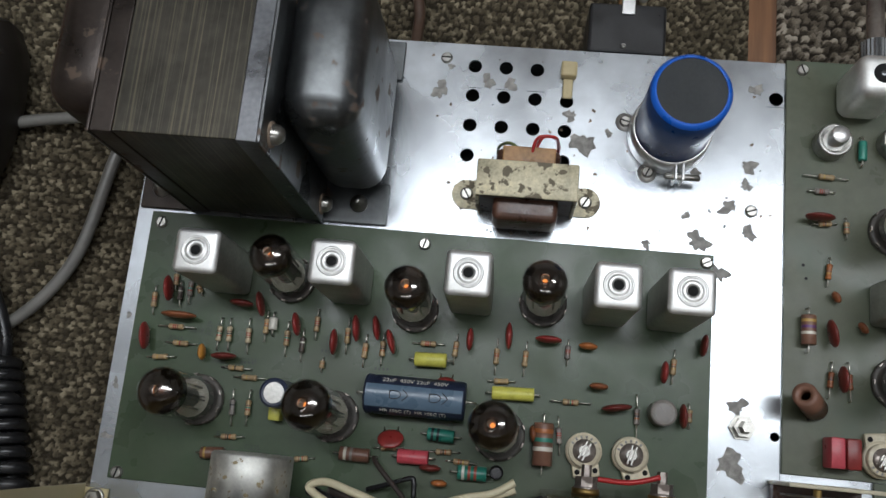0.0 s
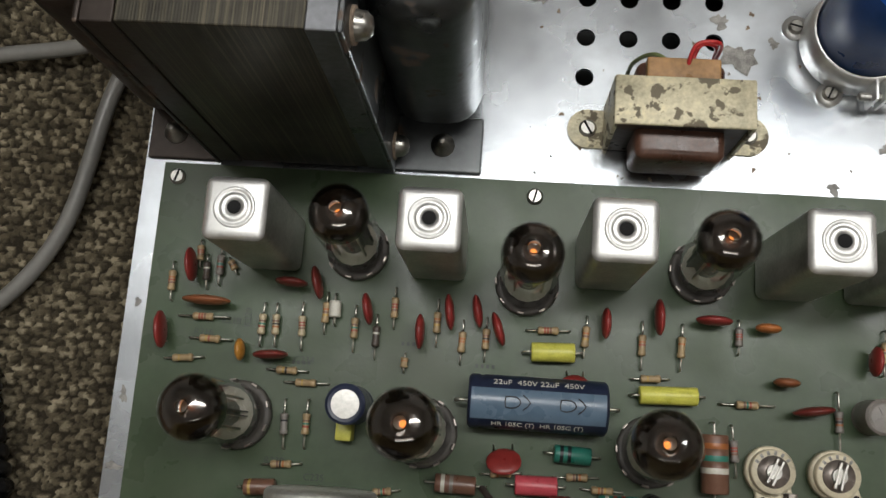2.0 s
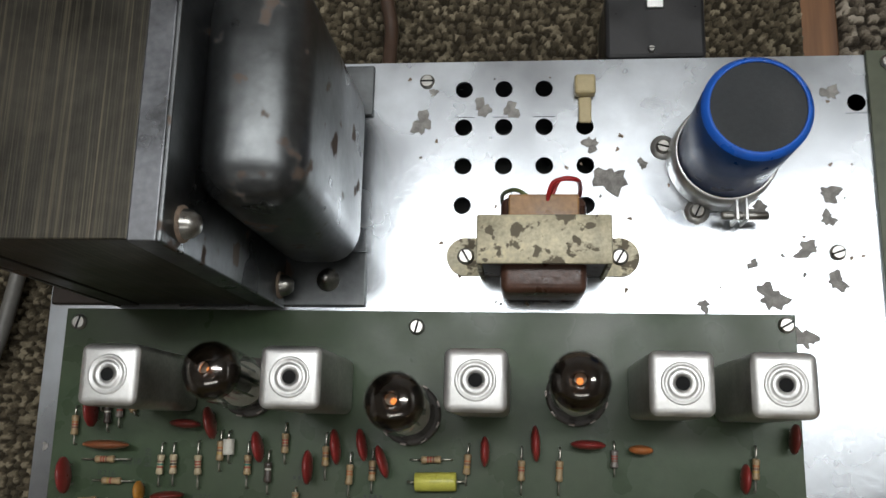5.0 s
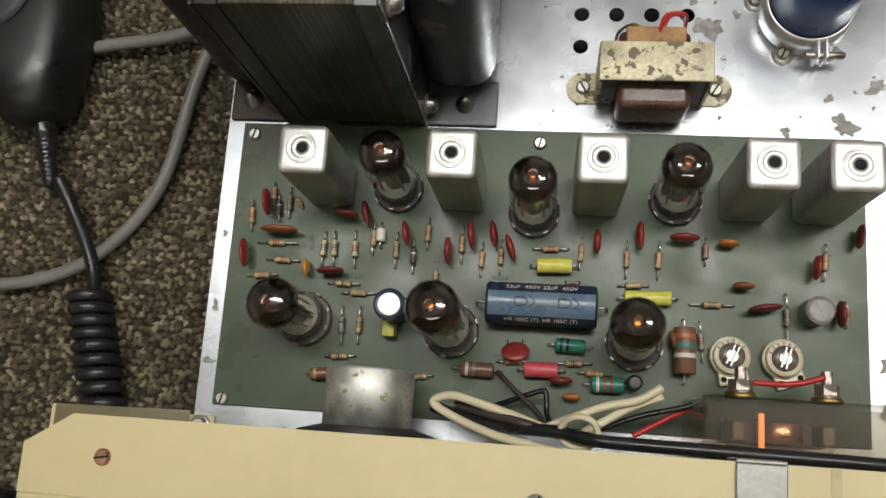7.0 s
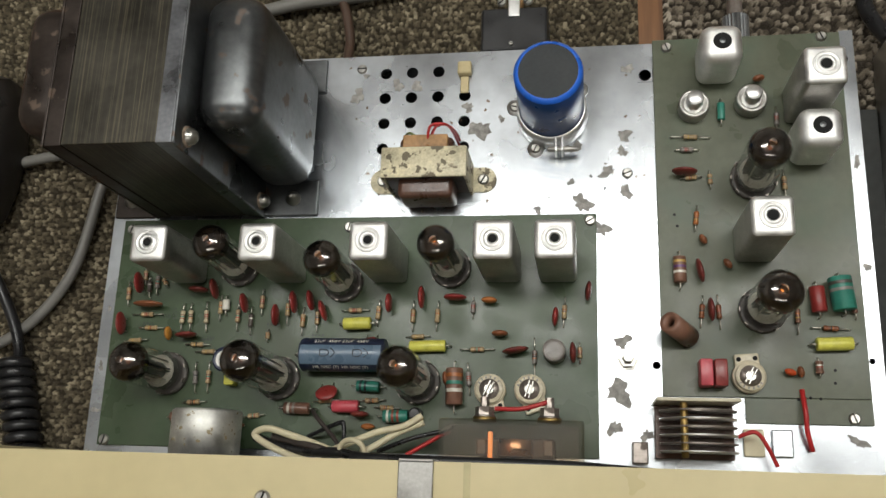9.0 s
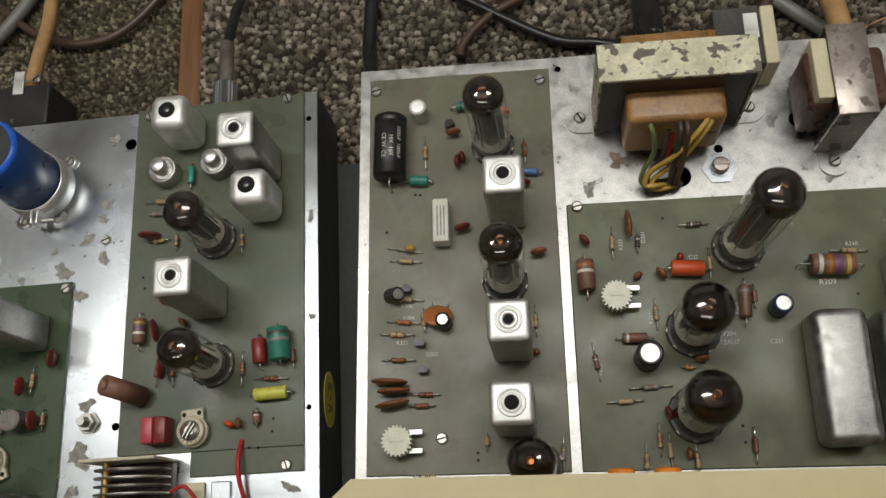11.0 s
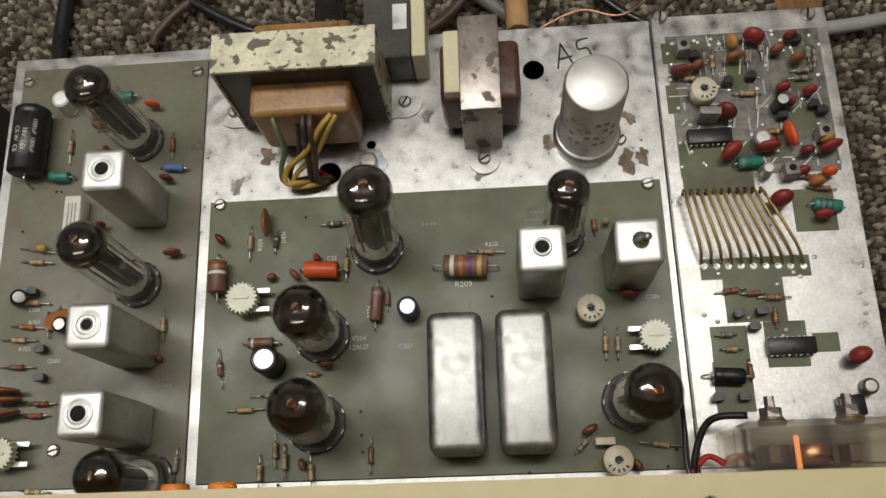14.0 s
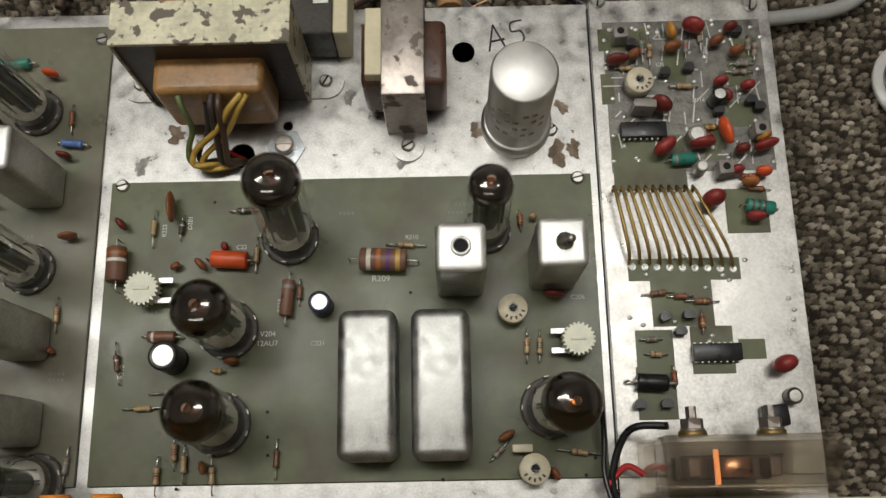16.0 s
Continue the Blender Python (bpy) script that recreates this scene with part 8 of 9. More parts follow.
silk(BOARD_D, "R209", 0.2117, -0.1072, 0, 0.0036)
silk(BOARD_D, "R210", 0.2244, -0.0900, 0, 0.0026)
silk(BOARD_D, "V204", 0.1665, -0.1290, 0, 0.003)
silk(BOARD_D, "12AU7", 0.1663, -0.1328, 0, 0.003)
silk(BOARD_D, "C221", 0.1865, -0.1331, 0, 0.0027)
silk(BOARD_D, "C22", 0.1545, -0.0928, 0, 0.0026)
silk(BOARD_C, "R322", 0.0195, -0.1274, 0, 0.0026)
silk(BOARD_C, "Q302", 0.0333, -0.1332, 0, 0.0026)
silk(BOARD_D, "R220", 0.1090, -0.1430, 90, 0.0026)
silk(BOARD_D, "R223", 0.1224, -0.0850, 90, 0.0026)
silk(BOARD_D, "D201", 0.1328, -0.0819, 90, 0.0026)
silk(BOARD_D, "R221", 0.1330, -0.1204, 90, 0.0026)
silk(BOARD_D, "R224", 0.1710, -0.1175, 90, 0.0026)
silk(BOARD_C, "R306", 0.0218, -0.1100, 0, 0.0026)
silk(BOARD_C, "R304", 0.0226, -0.1157, 0, 0.0026)
silk(BOARD_D, "C206", 0.2909, -0.1164, 0, 0.0026)
silk(BOARD_E, "R732", 0.3291, -0.1189, 0, 0.0024)
silk(BOARD_E, "R734", 0.3200, -0.1361, 0, 0.0024)
silk(BOARD_E, "R735", 0.3219, -0.1425, 0, 0.0024)
silk(BOARD_E, "IC702", 0.3415, -0.1453, 0, 0.0024)
silk(BOARD_E, "C707", 0.3331, -0.0148, 0, 0.0024)
silk(BOARD_E, "R726", 0.3684, -0.0740, 0, 0.0024)
silk(BOARD_E, "707", 0.3549, -0.0883, 0, 0.0026)
silk(BOARD_E, "C714", 0.3474, -0.0319, 0, 0.0024)
silk(BOARD_E, "C704", 0.3346, -0.0638, 0, 0.0024)
silk(BOARD_E, "IC701", 0.3156, -0.0526, 0, 0.0024)
lettering(BOARD_A, "R218", -0.0991, 0.0356, 0.00168, 0.0030, SILK_DARK, 0, name="legend_print")
lettering(BOARD_A, "R229", -0.0936, 0.0371, 0.00168, 0.0030, SILK_DARK, 90, name="legend_print")
lettering(BOARD_A, "R216", -0.1076, 0.0315, 0.00168, 0.0030, SILK_DARK, 0, name="legend_print")
lettering(BOARD_A, "C234", -0.0744, 0.0247, 0.00168, 0.0030, SILK_DARK, 0, name="legend_print")
lettering(BOARD_A, "R230", -0.0807, -0.0067, 0.00168, 0.0030, SILK_DARK, 0, name="legend_print")
lettering(BOARD_A, "C235", -0.0678, -0.0109, 0.00168, 0.0030, SILK_DARK, 0, name="legend_print")
lettering(BOARD_A, "C226", 0.0147, -0.0234, 0.00168, 0.0030, SILK_DARK, 0, name="legend_print")
silk_bars(BOARD_A, -0.0440, 0.0310)
silk_bars(BOARD_A, -0.0782, 0.0230)
silk_bars(BOARD_A, -0.0204, 0.0256)
silk_bars(BOARD_C, 0.0647, -0.0026)
silk_bars(BOARD_C, 0.0619, -0.0872)
silk_bars(BOARD_C, 0.0800, -0.1441)
silk_bars(BOARD_C, 0.0800, -0.1465)
silk_bars(BOARD_C, 0.0124, -0.0931)
silk_bars(BOARD_C, 0.0142, -0.1011)
silk_bars(BOARD_D, 0.1944, -0.0800)
silk_bars(BOARD_D, 0.2423, -0.0770)
silk_bars(BOARD_D, 0.2394, -0.0806)
silk_bars(BOARD_D, 0.1155, -0.1199)
part("solder_joint", blob(bmesh.new(), 0, 0, 0, 0.0011, 0.0009, 0.0007, u=8, v=5), ALU, BOARD_E, at=pose(0.3520, -0.0116, 0.0018))
part("solder_joint", blob(bmesh.new(), 0, 0, 0, 0.0011, 0.0009, 0.0007, u=8, v=5), ALU, BOARD_E, at=pose(0.3639, 0.0021, 0.0018))
part("solder_joint", blob(bmesh.new(), 0, 0, 0, 0.0011, 0.0009, 0.0007, u=8, v=5), ALU, BOARD_E, at=pose(0.3601, 0.0007, 0.0018))
part("solder_joint", blob(bmesh.new(), 0, 0, 0, 0.0011, 0.0009, 0.0007, u=8, v=5), ALU, BOARD_E, at=pose(0.3110, -0.0303, 0.0018))
part("solder_joint", blob(bmesh.new(), 0, 0, 0, 0.0011, 0.0009, 0.0007, u=8, v=5), ALU, BOARD_E, at=pose(0.3741, -0.0179, 0.0018))
part("solder_joint", blob(bmesh.new(), 0, 0, 0, 0.0011, 0.0009, 0.0007, u=8, v=5), ALU, BOARD_E, at=pose(0.3712, -0.0543, 0.0018))
part("solder_joint", blob(bmesh.new(), 0, 0, 0, 0.0011, 0.0009, 0.0007, u=8, v=5), ALU, BOARD_E, at=pose(0.3414, -0.0452, 0.0018))
part("solder_joint", blob(bmesh.new(), 0, 0, 0, 0.0011, 0.0009, 0.0007, u=8, v=5), ALU, BOARD_E, at=pose(0.3465, -0.0230, 0.0018))
part("solder_joint", blob(bmesh.new(), 0, 0, 0, 0.0011, 0.0009, 0.0007, u=8, v=5), ALU, BOARD_E, at=pose(0.3099, -0.0473, 0.0018))
part("solder_joint", blob(bmesh.new(), 0, 0, 0, 0.0011, 0.0009, 0.0007, u=8, v=5), ALU, BOARD_E, at=pose(0.3283, 0.0003, 0.0018))
part("solder_joint", blob(bmesh.new(), 0, 0, 0, 0.0011, 0.0009, 0.0007, u=8, v=5), ALU, BOARD_E, at=pose(0.3618, -0.0511, 0.0018))
part("solder_joint", blob(bmesh.new(), 0, 0, 0, 0.0011, 0.0009, 0.0007, u=8, v=5), ALU, BOARD_E, at=pose(0.3640, -0.0526, 0.0018))
part("solder_joint", blob(bmesh.new(), 0, 0, 0, 0.0011, 0.0009, 0.0007, u=8, v=5), ALU, BOARD_E, at=pose(0.3516, -0.0534, 0.0018))
part("solder_joint", blob(bmesh.new(), 0, 0, 0, 0.0011, 0.0009, 0.0007, u=8, v=5), ALU, BOARD_E, at=pose(0.3091, -0.0027, 0.0018))
part("solder_joint", blob(bmesh.new(), 0, 0, 0, 0.0011, 0.0009, 0.0007, u=8, v=5), ALU, BOARD_E, at=pose(0.3235, -0.0473, 0.0018))
part("solder_joint", blob(bmesh.new(), 0, 0, 0, 0.0011, 0.0009, 0.0007, u=8, v=5), ALU, BOARD_E, at=pose(0.3768, -0.0027, 0.0018))
part("solder_joint", blob(bmesh.new(), 0, 0, 0, 0.0011, 0.0009, 0.0007, u=8, v=5), ALU, BOARD_E, at=pose(0.3290, 0.0034, 0.0018))
part("solder_joint", blob(bmesh.new(), 0, 0, 0, 0.0011, 0.0009, 0.0007, u=8, v=5), ALU, BOARD_E, at=pose(0.3462, -0.0159, 0.0018))
part("solder_joint", blob(bmesh.new(), 0, 0, 0, 0.0011, 0.0009, 0.0007, u=8, v=5), ALU, BOARD_E, at=pose(0.3231, 0.0020, 0.0018))
part("solder_joint", blob(bmesh.new(), 0, 0, 0, 0.0011, 0.0009, 0.0007, u=8, v=5), ALU, BOARD_E, at=pose(0.3567, 0.0037, 0.0018))
part("solder_joint", blob(bmesh.new(), 0, 0, 0, 0.0011, 0.0009, 0.0007, u=8, v=5), ALU, BOARD_E, at=pose(0.3707, -0.0417, 0.0018))
part("solder_joint", blob(bmesh.new(), 0, 0, 0, 0.0011, 0.0009, 0.0007, u=8, v=5), ALU, BOARD_E, at=pose(0.3339, -0.0507, 0.0018))
part("solder_joint", blob(bmesh.new(), 0, 0, 0, 0.0011, 0.0009, 0.0007, u=8, v=5), ALU, BOARD_E, at=pose(0.3191, -0.0576, 0.0018))
part("solder_joint", blob(bmesh.new(), 0, 0, 0, 0.0011, 0.0009, 0.0007, u=8, v=5), ALU, BOARD_E, at=pose(0.3298, -0.0210, 0.0018))
part("solder_joint", blob(bmesh.new(), 0, 0, 0, 0.0011, 0.0009, 0.0007, u=8, v=5), ALU, BOARD_E, at=pose(0.3092, -0.0159, 0.0018))
part("solder_joint", blob(bmesh.new(), 0, 0, 0, 0.0011, 0.0009, 0.0007, u=8, v=5), ALU, BOARD_E, at=pose(0.3323, -0.0409, 0.0018))
part("solder_joint", blob(bmesh.new(), 0, 0, 0, 0.0011, 0.0009, 0.0007, u=8, v=5), ALU, BOARD_E, at=pose(0.3655, -0.0293, 0.0018))
part("solder_joint", blob(bmesh.new(), 0, 0, 0, 0.0011, 0.0009, 0.0007, u=8, v=5), ALU, BOARD_E, at=pose(0.3308, -0.0293, 0.0018))
part("solder_joint", blob(bmesh.new(), 0, 0, 0, 0.0011, 0.0009, 0.0007, u=8, v=5), ALU, BOARD_E, at=pose(0.3576, -0.0581, 0.0018))
part("solder_joint", blob(bmesh.new(), 0, 0, 0, 0.0011, 0.0009, 0.0007, u=8, v=5), ALU, BOARD_E, at=pose(0.3763, -0.0604, 0.0018))
part("solder_joint", blob(bmesh.new(), 0, 0, 0, 0.0011, 0.0009, 0.0007, u=8, v=5), ALU, BOARD_E, at=pose(0.3607, -0.0045, 0.0018))
part("solder_joint", blob(bmesh.new(), 0, 0, 0, 0.0011, 0.0009, 0.0007, u=8, v=5), ALU, BOARD_E, at=pose(0.3102, -0.0084, 0.0018))
part("solder_joint", blob(bmesh.new(), 0, 0, 0, 0.0011, 0.0009, 0.0007, u=8, v=5), ALU, BOARD_E, at=pose(0.3343, -0.0227, 0.0018))
part("solder_joint", blob(bmesh.new(), 0, 0, 0, 0.0011, 0.0009, 0.0007, u=8, v=5), ALU, BOARD_E, at=pose(0.3096, -0.0588, 0.0018))
part("solder_joint", blob(bmesh.new(), 0, 0, 0, 0.0011, 0.0009, 0.0007, u=8, v=5), ALU, BOARD_E, at=pose(0.3215, 0.0030, 0.0018))
part("solder_joint", blob(bmesh.new(), 0, 0, 0, 0.0011, 0.0009, 0.0007, u=8, v=5), ALU, BOARD_E, at=pose(0.3226, -0.0106, 0.0018))
part("solder_joint", blob(bmesh.new(), 0, 0, 0, 0.0011, 0.0009, 0.0007, u=8, v=5), ALU, BOARD_E, at=pose(0.3731, 0.0021, 0.0018))
part("solder_joint", blob(bmesh.new(), 0, 0, 0, 0.0011, 0.0009, 0.0007, u=8, v=5), ALU, BOARD_E, at=pose(0.3328, -0.0379, 0.0018))
part("solder_joint", blob(bmesh.new(), 0, 0, 0, 0.0011, 0.0009, 0.0007, u=8, v=5), ALU, BOARD_E, at=pose(0.3452, -0.0093, 0.0018))
part("solder_joint", blob(bmesh.new(), 0, 0, 0, 0.0011, 0.0009, 0.0007, u=8, v=5), ALU, BOARD_E, at=pose(0.3165, -0.0111, 0.0018))
part("solder_joint", blob(bmesh.new(), 0, 0, 0, 0.0011, 0.0009, 0.0007, u=8, v=5), ALU, BOARD_E, at=pose(0.3640, -0.0035, 0.0018))
part("solder_joint", blob(bmesh.new(), 0, 0, 0, 0.0011, 0.0009, 0.0007, u=8, v=5), ALU, BOARD_E, at=pose(0.3115, 0.0023, 0.0018))
part("solder_joint", blob(bmesh.new(), 0, 0, 0, 0.0011, 0.0009, 0.0007, u=8, v=5), ALU, BOARD_E, at=pose(0.3153, -0.0388, 0.0018))
part("solder_joint", blob(bmesh.new(), 0, 0, 0, 0.0011, 0.0009, 0.0007, u=8, v=5), ALU, BOARD_E, at=pose(0.3511, 0.0004, 0.0018))
part("solder_joint", blob(bmesh.new(), 0, 0, 0, 0.0011, 0.0009, 0.0007, u=8, v=5), ALU, BOARD_E, at=pose(0.3325, 0.0008, 0.0018))
part("solder_joint", blob(bmesh.new(), 0, 0, 0, 0.0011, 0.0009, 0.0007, u=8, v=5), ALU, BOARD_E, at=pose(0.3466, -0.0408, 0.0018))
part("solder_joint", blob(bmesh.new(), 0, 0, 0, 0.0011, 0.0009, 0.0007, u=8, v=5), ALU, BOARD_E, at=pose(0.3309, -0.0499, 0.0018))
part("solder_joint", blob(bmesh.new(), 0, 0, 0, 0.0011, 0.0009, 0.0007, u=8, v=5), ALU, BOARD_E, at=pose(0.3144, -0.0519, 0.0018))
part("solder_joint", blob(bmesh.new(), 0, 0, 0, 0.0011, 0.0009, 0.0007, u=8, v=5), ALU, BOARD_E, at=pose(0.3566, 0.0058, 0.0018))
part("solder_joint", blob(bmesh.new(), 0, 0, 0, 0.0011, 0.0009, 0.0007, u=8, v=5), ALU, BOARD_E, at=pose(0.3201, -0.0587, 0.0018))
part("solder_joint", blob(bmesh.new(), 0, 0, 0, 0.0011, 0.0009, 0.0007, u=8, v=5), ALU, BOARD_E, at=pose(0.3771, -0.1233, 0.0018))
part("solder_joint", blob(bmesh.new(), 0, 0, 0, 0.0011, 0.0009, 0.0007, u=8, v=5), ALU, BOARD_E, at=pose(0.3370, -0.1381, 0.0018))
part("solder_joint", blob(bmesh.new(), 0, 0, 0, 0.0011, 0.0009, 0.0007, u=8, v=5), ALU, BOARD_E, at=pose(0.3500, -0.1087, 0.0018))
part("solder_joint", blob(bmesh.new(), 0, 0, 0, 0.0011, 0.0009, 0.0007, u=8, v=5), ALU, BOARD_E, at=pose(0.3404, -0.1289, 0.0018))
part("solder_joint", blob(bmesh.new(), 0, 0, 0, 0.0011, 0.0009, 0.0007, u=8, v=5), ALU, BOARD_E, at=pose(0.3128, -0.1042, 0.0018))
part("solder_joint", blob(bmesh.new(), 0, 0, 0, 0.0011, 0.0009, 0.0007, u=8, v=5), ALU, BOARD_E, at=pose(0.3113, -0.1253, 0.0018))
part("solder_joint", blob(bmesh.new(), 0, 0, 0, 0.0011, 0.0009, 0.0007, u=8, v=5), ALU, BOARD_E, at=pose(0.3669, -0.1435, 0.0018))
part("solder_joint", blob(bmesh.new(), 0, 0, 0, 0.0011, 0.0009, 0.0007, u=8, v=5), ALU, BOARD_E, at=pose(0.3595, -0.1025, 0.0018))
part("solder_joint", blob(bmesh.new(), 0, 0, 0, 0.0011, 0.0009, 0.0007, u=8, v=5), ALU, BOARD_E, at=pose(0.3525, -0.1106, 0.0018))
part("solder_joint", blob(bmesh.new(), 0, 0, 0, 0.0011, 0.0009, 0.0007, u=8, v=5), ALU, BOARD_E, at=pose(0.3164, -0.1283, 0.0018))
part("solder_joint", blob(bmesh.new(), 0, 0, 0, 0.0011, 0.0009, 0.0007, u=8, v=5), ALU, BOARD_E, at=pose(0.3193, -0.1078, 0.0018))
part("solder_joint", blob(bmesh.new(), 0, 0, 0, 0.0011, 0.0009, 0.0007, u=8, v=5), ALU, BOARD_E, at=pose(0.3293, -0.1273, 0.0018))
part("solder_joint", blob(bmesh.new(), 0, 0, 0, 0.0011, 0.0009, 0.0007, u=8, v=5), ALU, BOARD_E, at=pose(0.3780, -0.1074, 0.0018))
part("solder_joint", blob(bmesh.new(), 0, 0, 0, 0.0011, 0.0009, 0.0007, u=8, v=5), ALU, BOARD_E, at=pose(0.3763, -0.1273, 0.0018))
part("solder_joint", blob(bmesh.new(), 0, 0, 0, 0.0011, 0.0009, 0.0007, u=8, v=5), ALU, BOARD_E, at=pose(0.3427, -0.1135, 0.0018))
part("solder_joint", blob(bmesh.new(), 0, 0, 0, 0.0011, 0.0009, 0.0007, u=8, v=5), ALU, BOARD_E, at=pose(0.3421, -0.1354, 0.0018))
part("solder_joint", blob(bmesh.new(), 0, 0, 0, 0.0011, 0.0009, 0.0007, u=8, v=5), ALU, BOARD_E, at=pose(0.3369, -0.1427, 0.0018))
part("solder_joint", blob(bmesh.new(), 0, 0, 0, 0.0011, 0.0009, 0.0007, u=8, v=5), ALU, BOARD_E, at=pose(0.3350, -0.1006, 0.0018))
part("solder_joint", blob(bmesh.new(), 0, 0, 0, 0.0011, 0.0009, 0.0007, u=8, v=5), ALU, BOARD_E, at=pose(0.3752, -0.1187, 0.0018))
part("solder_joint", blob(bmesh.new(), 0, 0, 0, 0.0011, 0.0009, 0.0007, u=8, v=5), ALU, BOARD_E, at=pose(0.3435, -0.1331, 0.0018))
part("print_bar", box(bmesh.new(), -0.0041, 0.0041, -0.0003, 0.0003, 0, 0.00008), SILK, BOARD_E, at=pose(0.3166, -0.0426, 0.00188, 0, 0, 45))
part("print_bar", box(bmesh.new(), -0.0036, 0.0036, -0.0003, 0.0003, 0, 0.00008), FOIL, BOARD_E, at=pose(0.3338, -0.0097, 0.00188, 0, 0, 80))
part("print_bar", box(bmesh.new(), -0.0032, 0.0032, -0.0003, 0.0003, 0, 0.00008), FOIL, BOARD_E, at=pose(0.3528, -0.0114, 0.00189, 0, 0, 80))
part("print_bar", box(bmesh.new(), -0.0038, 0.0038, -0.0003, 0.0003, 0, 0.00008), SILK, BOARD_E, at=pose(0.3531, -0.0065, 0.00189, 0, 0, 80))
part("print_bar", box(bmesh.new(), -0.0034, 0.0034, -0.0003, 0.0003, 0, 0.00008), FOIL, BOARD_E, at=pose(0.3545, -0.0412, 0.00190, 0, 0, 80))
part("print_bar", box(bmesh.new(), -0.0038, 0.0038, -0.0003, 0.0003, 0, 0.00008), FOIL, BOARD_E, at=pose(0.3476, -0.0593, 0.00190, 0, 0, 45))
part("print_bar", box(bmesh.new(), -0.0040, 0.0040, -0.0003, 0.0003, 0, 0.00008), SILK, BOARD_E, at=pose(0.3315, -0.0425, 0.00190, 0, 0, 80))
part("print_bar", box(bmesh.new(), -0.0023, 0.0023, -0.0003, 0.0003, 0, 0.00008), FOIL, BOARD_E, at=pose(0.3518, -0.0090, 0.00191, 0, 0, 80))
part("print_bar", box(bmesh.new(), -0.0026, 0.0026, -0.0003, 0.0003, 0, 0.00008), FOIL, BOARD_E, at=pose(0.3328, 0.0000, 0.00191, 0, 0, 100))
part("print_bar", box(bmesh.new(), -0.0044, 0.0044, -0.0003, 0.0003, 0, 0.00008), SILK, BOARD_E, at=pose(0.3641, -0.0043, 0.00192, 0, 0, 100))
part("print_bar", box(bmesh.new(), -0.0044, 0.0044, -0.0003, 0.0003, 0, 0.00008), FOIL, BOARD_E, at=pose(0.3713, -0.0268, 0.00192, 0, 0, 45))
part("print_bar", box(bmesh.new(), -0.0023, 0.0023, -0.0003, 0.0003, 0, 0.00008), FOIL, BOARD_E, at=pose(0.3235, -0.0368, 0.00192, 0, 0, 100))
part("print_bar", box(bmesh.new(), -0.0020, 0.0020, -0.0003, 0.0003, 0, 0.00008), SILK, BOARD_E, at=pose(0.3160, -0.0171, 0.00193, 0, 0, 100))
part("print_bar", box(bmesh.new(), -0.0024, 0.0024, -0.0003, 0.0003, 0, 0.00008), FOIL, BOARD_E, at=pose(0.3602, -0.0228, 0.00193, 0, 0, 100))
part("print_bar", box(bmesh.new(), -0.0037, 0.0037, -0.0003, 0.0003, 0, 0.00008), FOIL, BOARD_E, at=pose(0.3459, -0.0045, 0.00194, 0, 0, 80))
part("print_bar", box(bmesh.new(), -0.0034, 0.0034, -0.0003, 0.0003, 0, 0.00008), SILK, BOARD_E, at=pose(0.3127, -0.0498, 0.00194, 0, 0, 100))
part("print_bar", box(bmesh.new(), -0.0034, 0.0034, -0.0003, 0.0003, 0, 0.00008), FOIL, BOARD_E, at=pose(0.3224, -0.0114, 0.00194, 0, 0, 90))
part("print_bar", box(bmesh.new(), -0.0020, 0.0020, -0.0003, 0.0003, 0, 0.00008), FOIL, BOARD_E, at=pose(0.3136, -0.0298, 0.00195, 0, 0, 90))
part("print_bar", box(bmesh.new(), -0.0029, 0.0029, -0.0003, 0.0003, 0, 0.00008), SILK, BOARD_E, at=pose(0.3672, -0.0529, 0.00195, 0, 0, 90))
part("print_bar", box(bmesh.new(), -0.0026, 0.0026, -0.0003, 0.0003, 0, 0.00008), FOIL, BOARD_E, at=pose(0.3455, -0.0334, 0.00196, 0, 0, 80))
part("print_bar", box(bmesh.new(), -0.0037, 0.0037, -0.0003, 0.0003, 0, 0.00008), FOIL, BOARD_E, at=pose(0.3495, -0.0222, 0.00196, 0, 0, 90))
part("print_bar", box(bmesh.new(), -0.0041, 0.0041, -0.0003, 0.0003, 0, 0.00008), SILK, BOARD_E, at=pose(0.3346, -0.0376, 0.00196, 0, 0, 80))
part("print_bar", box(bmesh.new(), -0.0026, 0.0026, -0.0003, 0.0003, 0, 0.00008), FOIL, BOARD_E, at=pose(0.3656, -0.0159, 0.00197, 0, 0, 45))
part("print_bar", box(bmesh.new(), -0.0024, 0.0024, -0.0003, 0.0003, 0, 0.00008), FOIL, BOARD_E, at=pose(0.3133, -0.0207, 0.00197, 0, 0, 0))
part("print_bar", box(bmesh.new(), -0.0044, 0.0044, -0.0003, 0.0003, 0, 0.00008), SILK, BOARD_E, at=pose(0.3433, 0.0009, 0.00198, 0, 0, 80))
part("print_bar", box(bmesh.new(), -0.0034, 0.0034, -0.0003, 0.0003, 0, 0.00008), FOIL, BOARD_E, at=pose(0.3626, -0.0332, 0.00198, 0, 0, 45))
part("print_bar", box(bmesh.new(), -0.0026, 0.0026, -0.0003, 0.0003, 0, 0.00008), FOIL, BOARD_E, at=pose(0.3343, -0.0509, 0.00198, 0, 0, 45))
part("print_bar", box(bmesh.new(), -0.0033, 0.0033, -0.0003, 0.0003, 0, 0.00008), SILK, BOARD_E, at=pose(0.3411, -0.0473, 0.00199, 0, 0, 90))
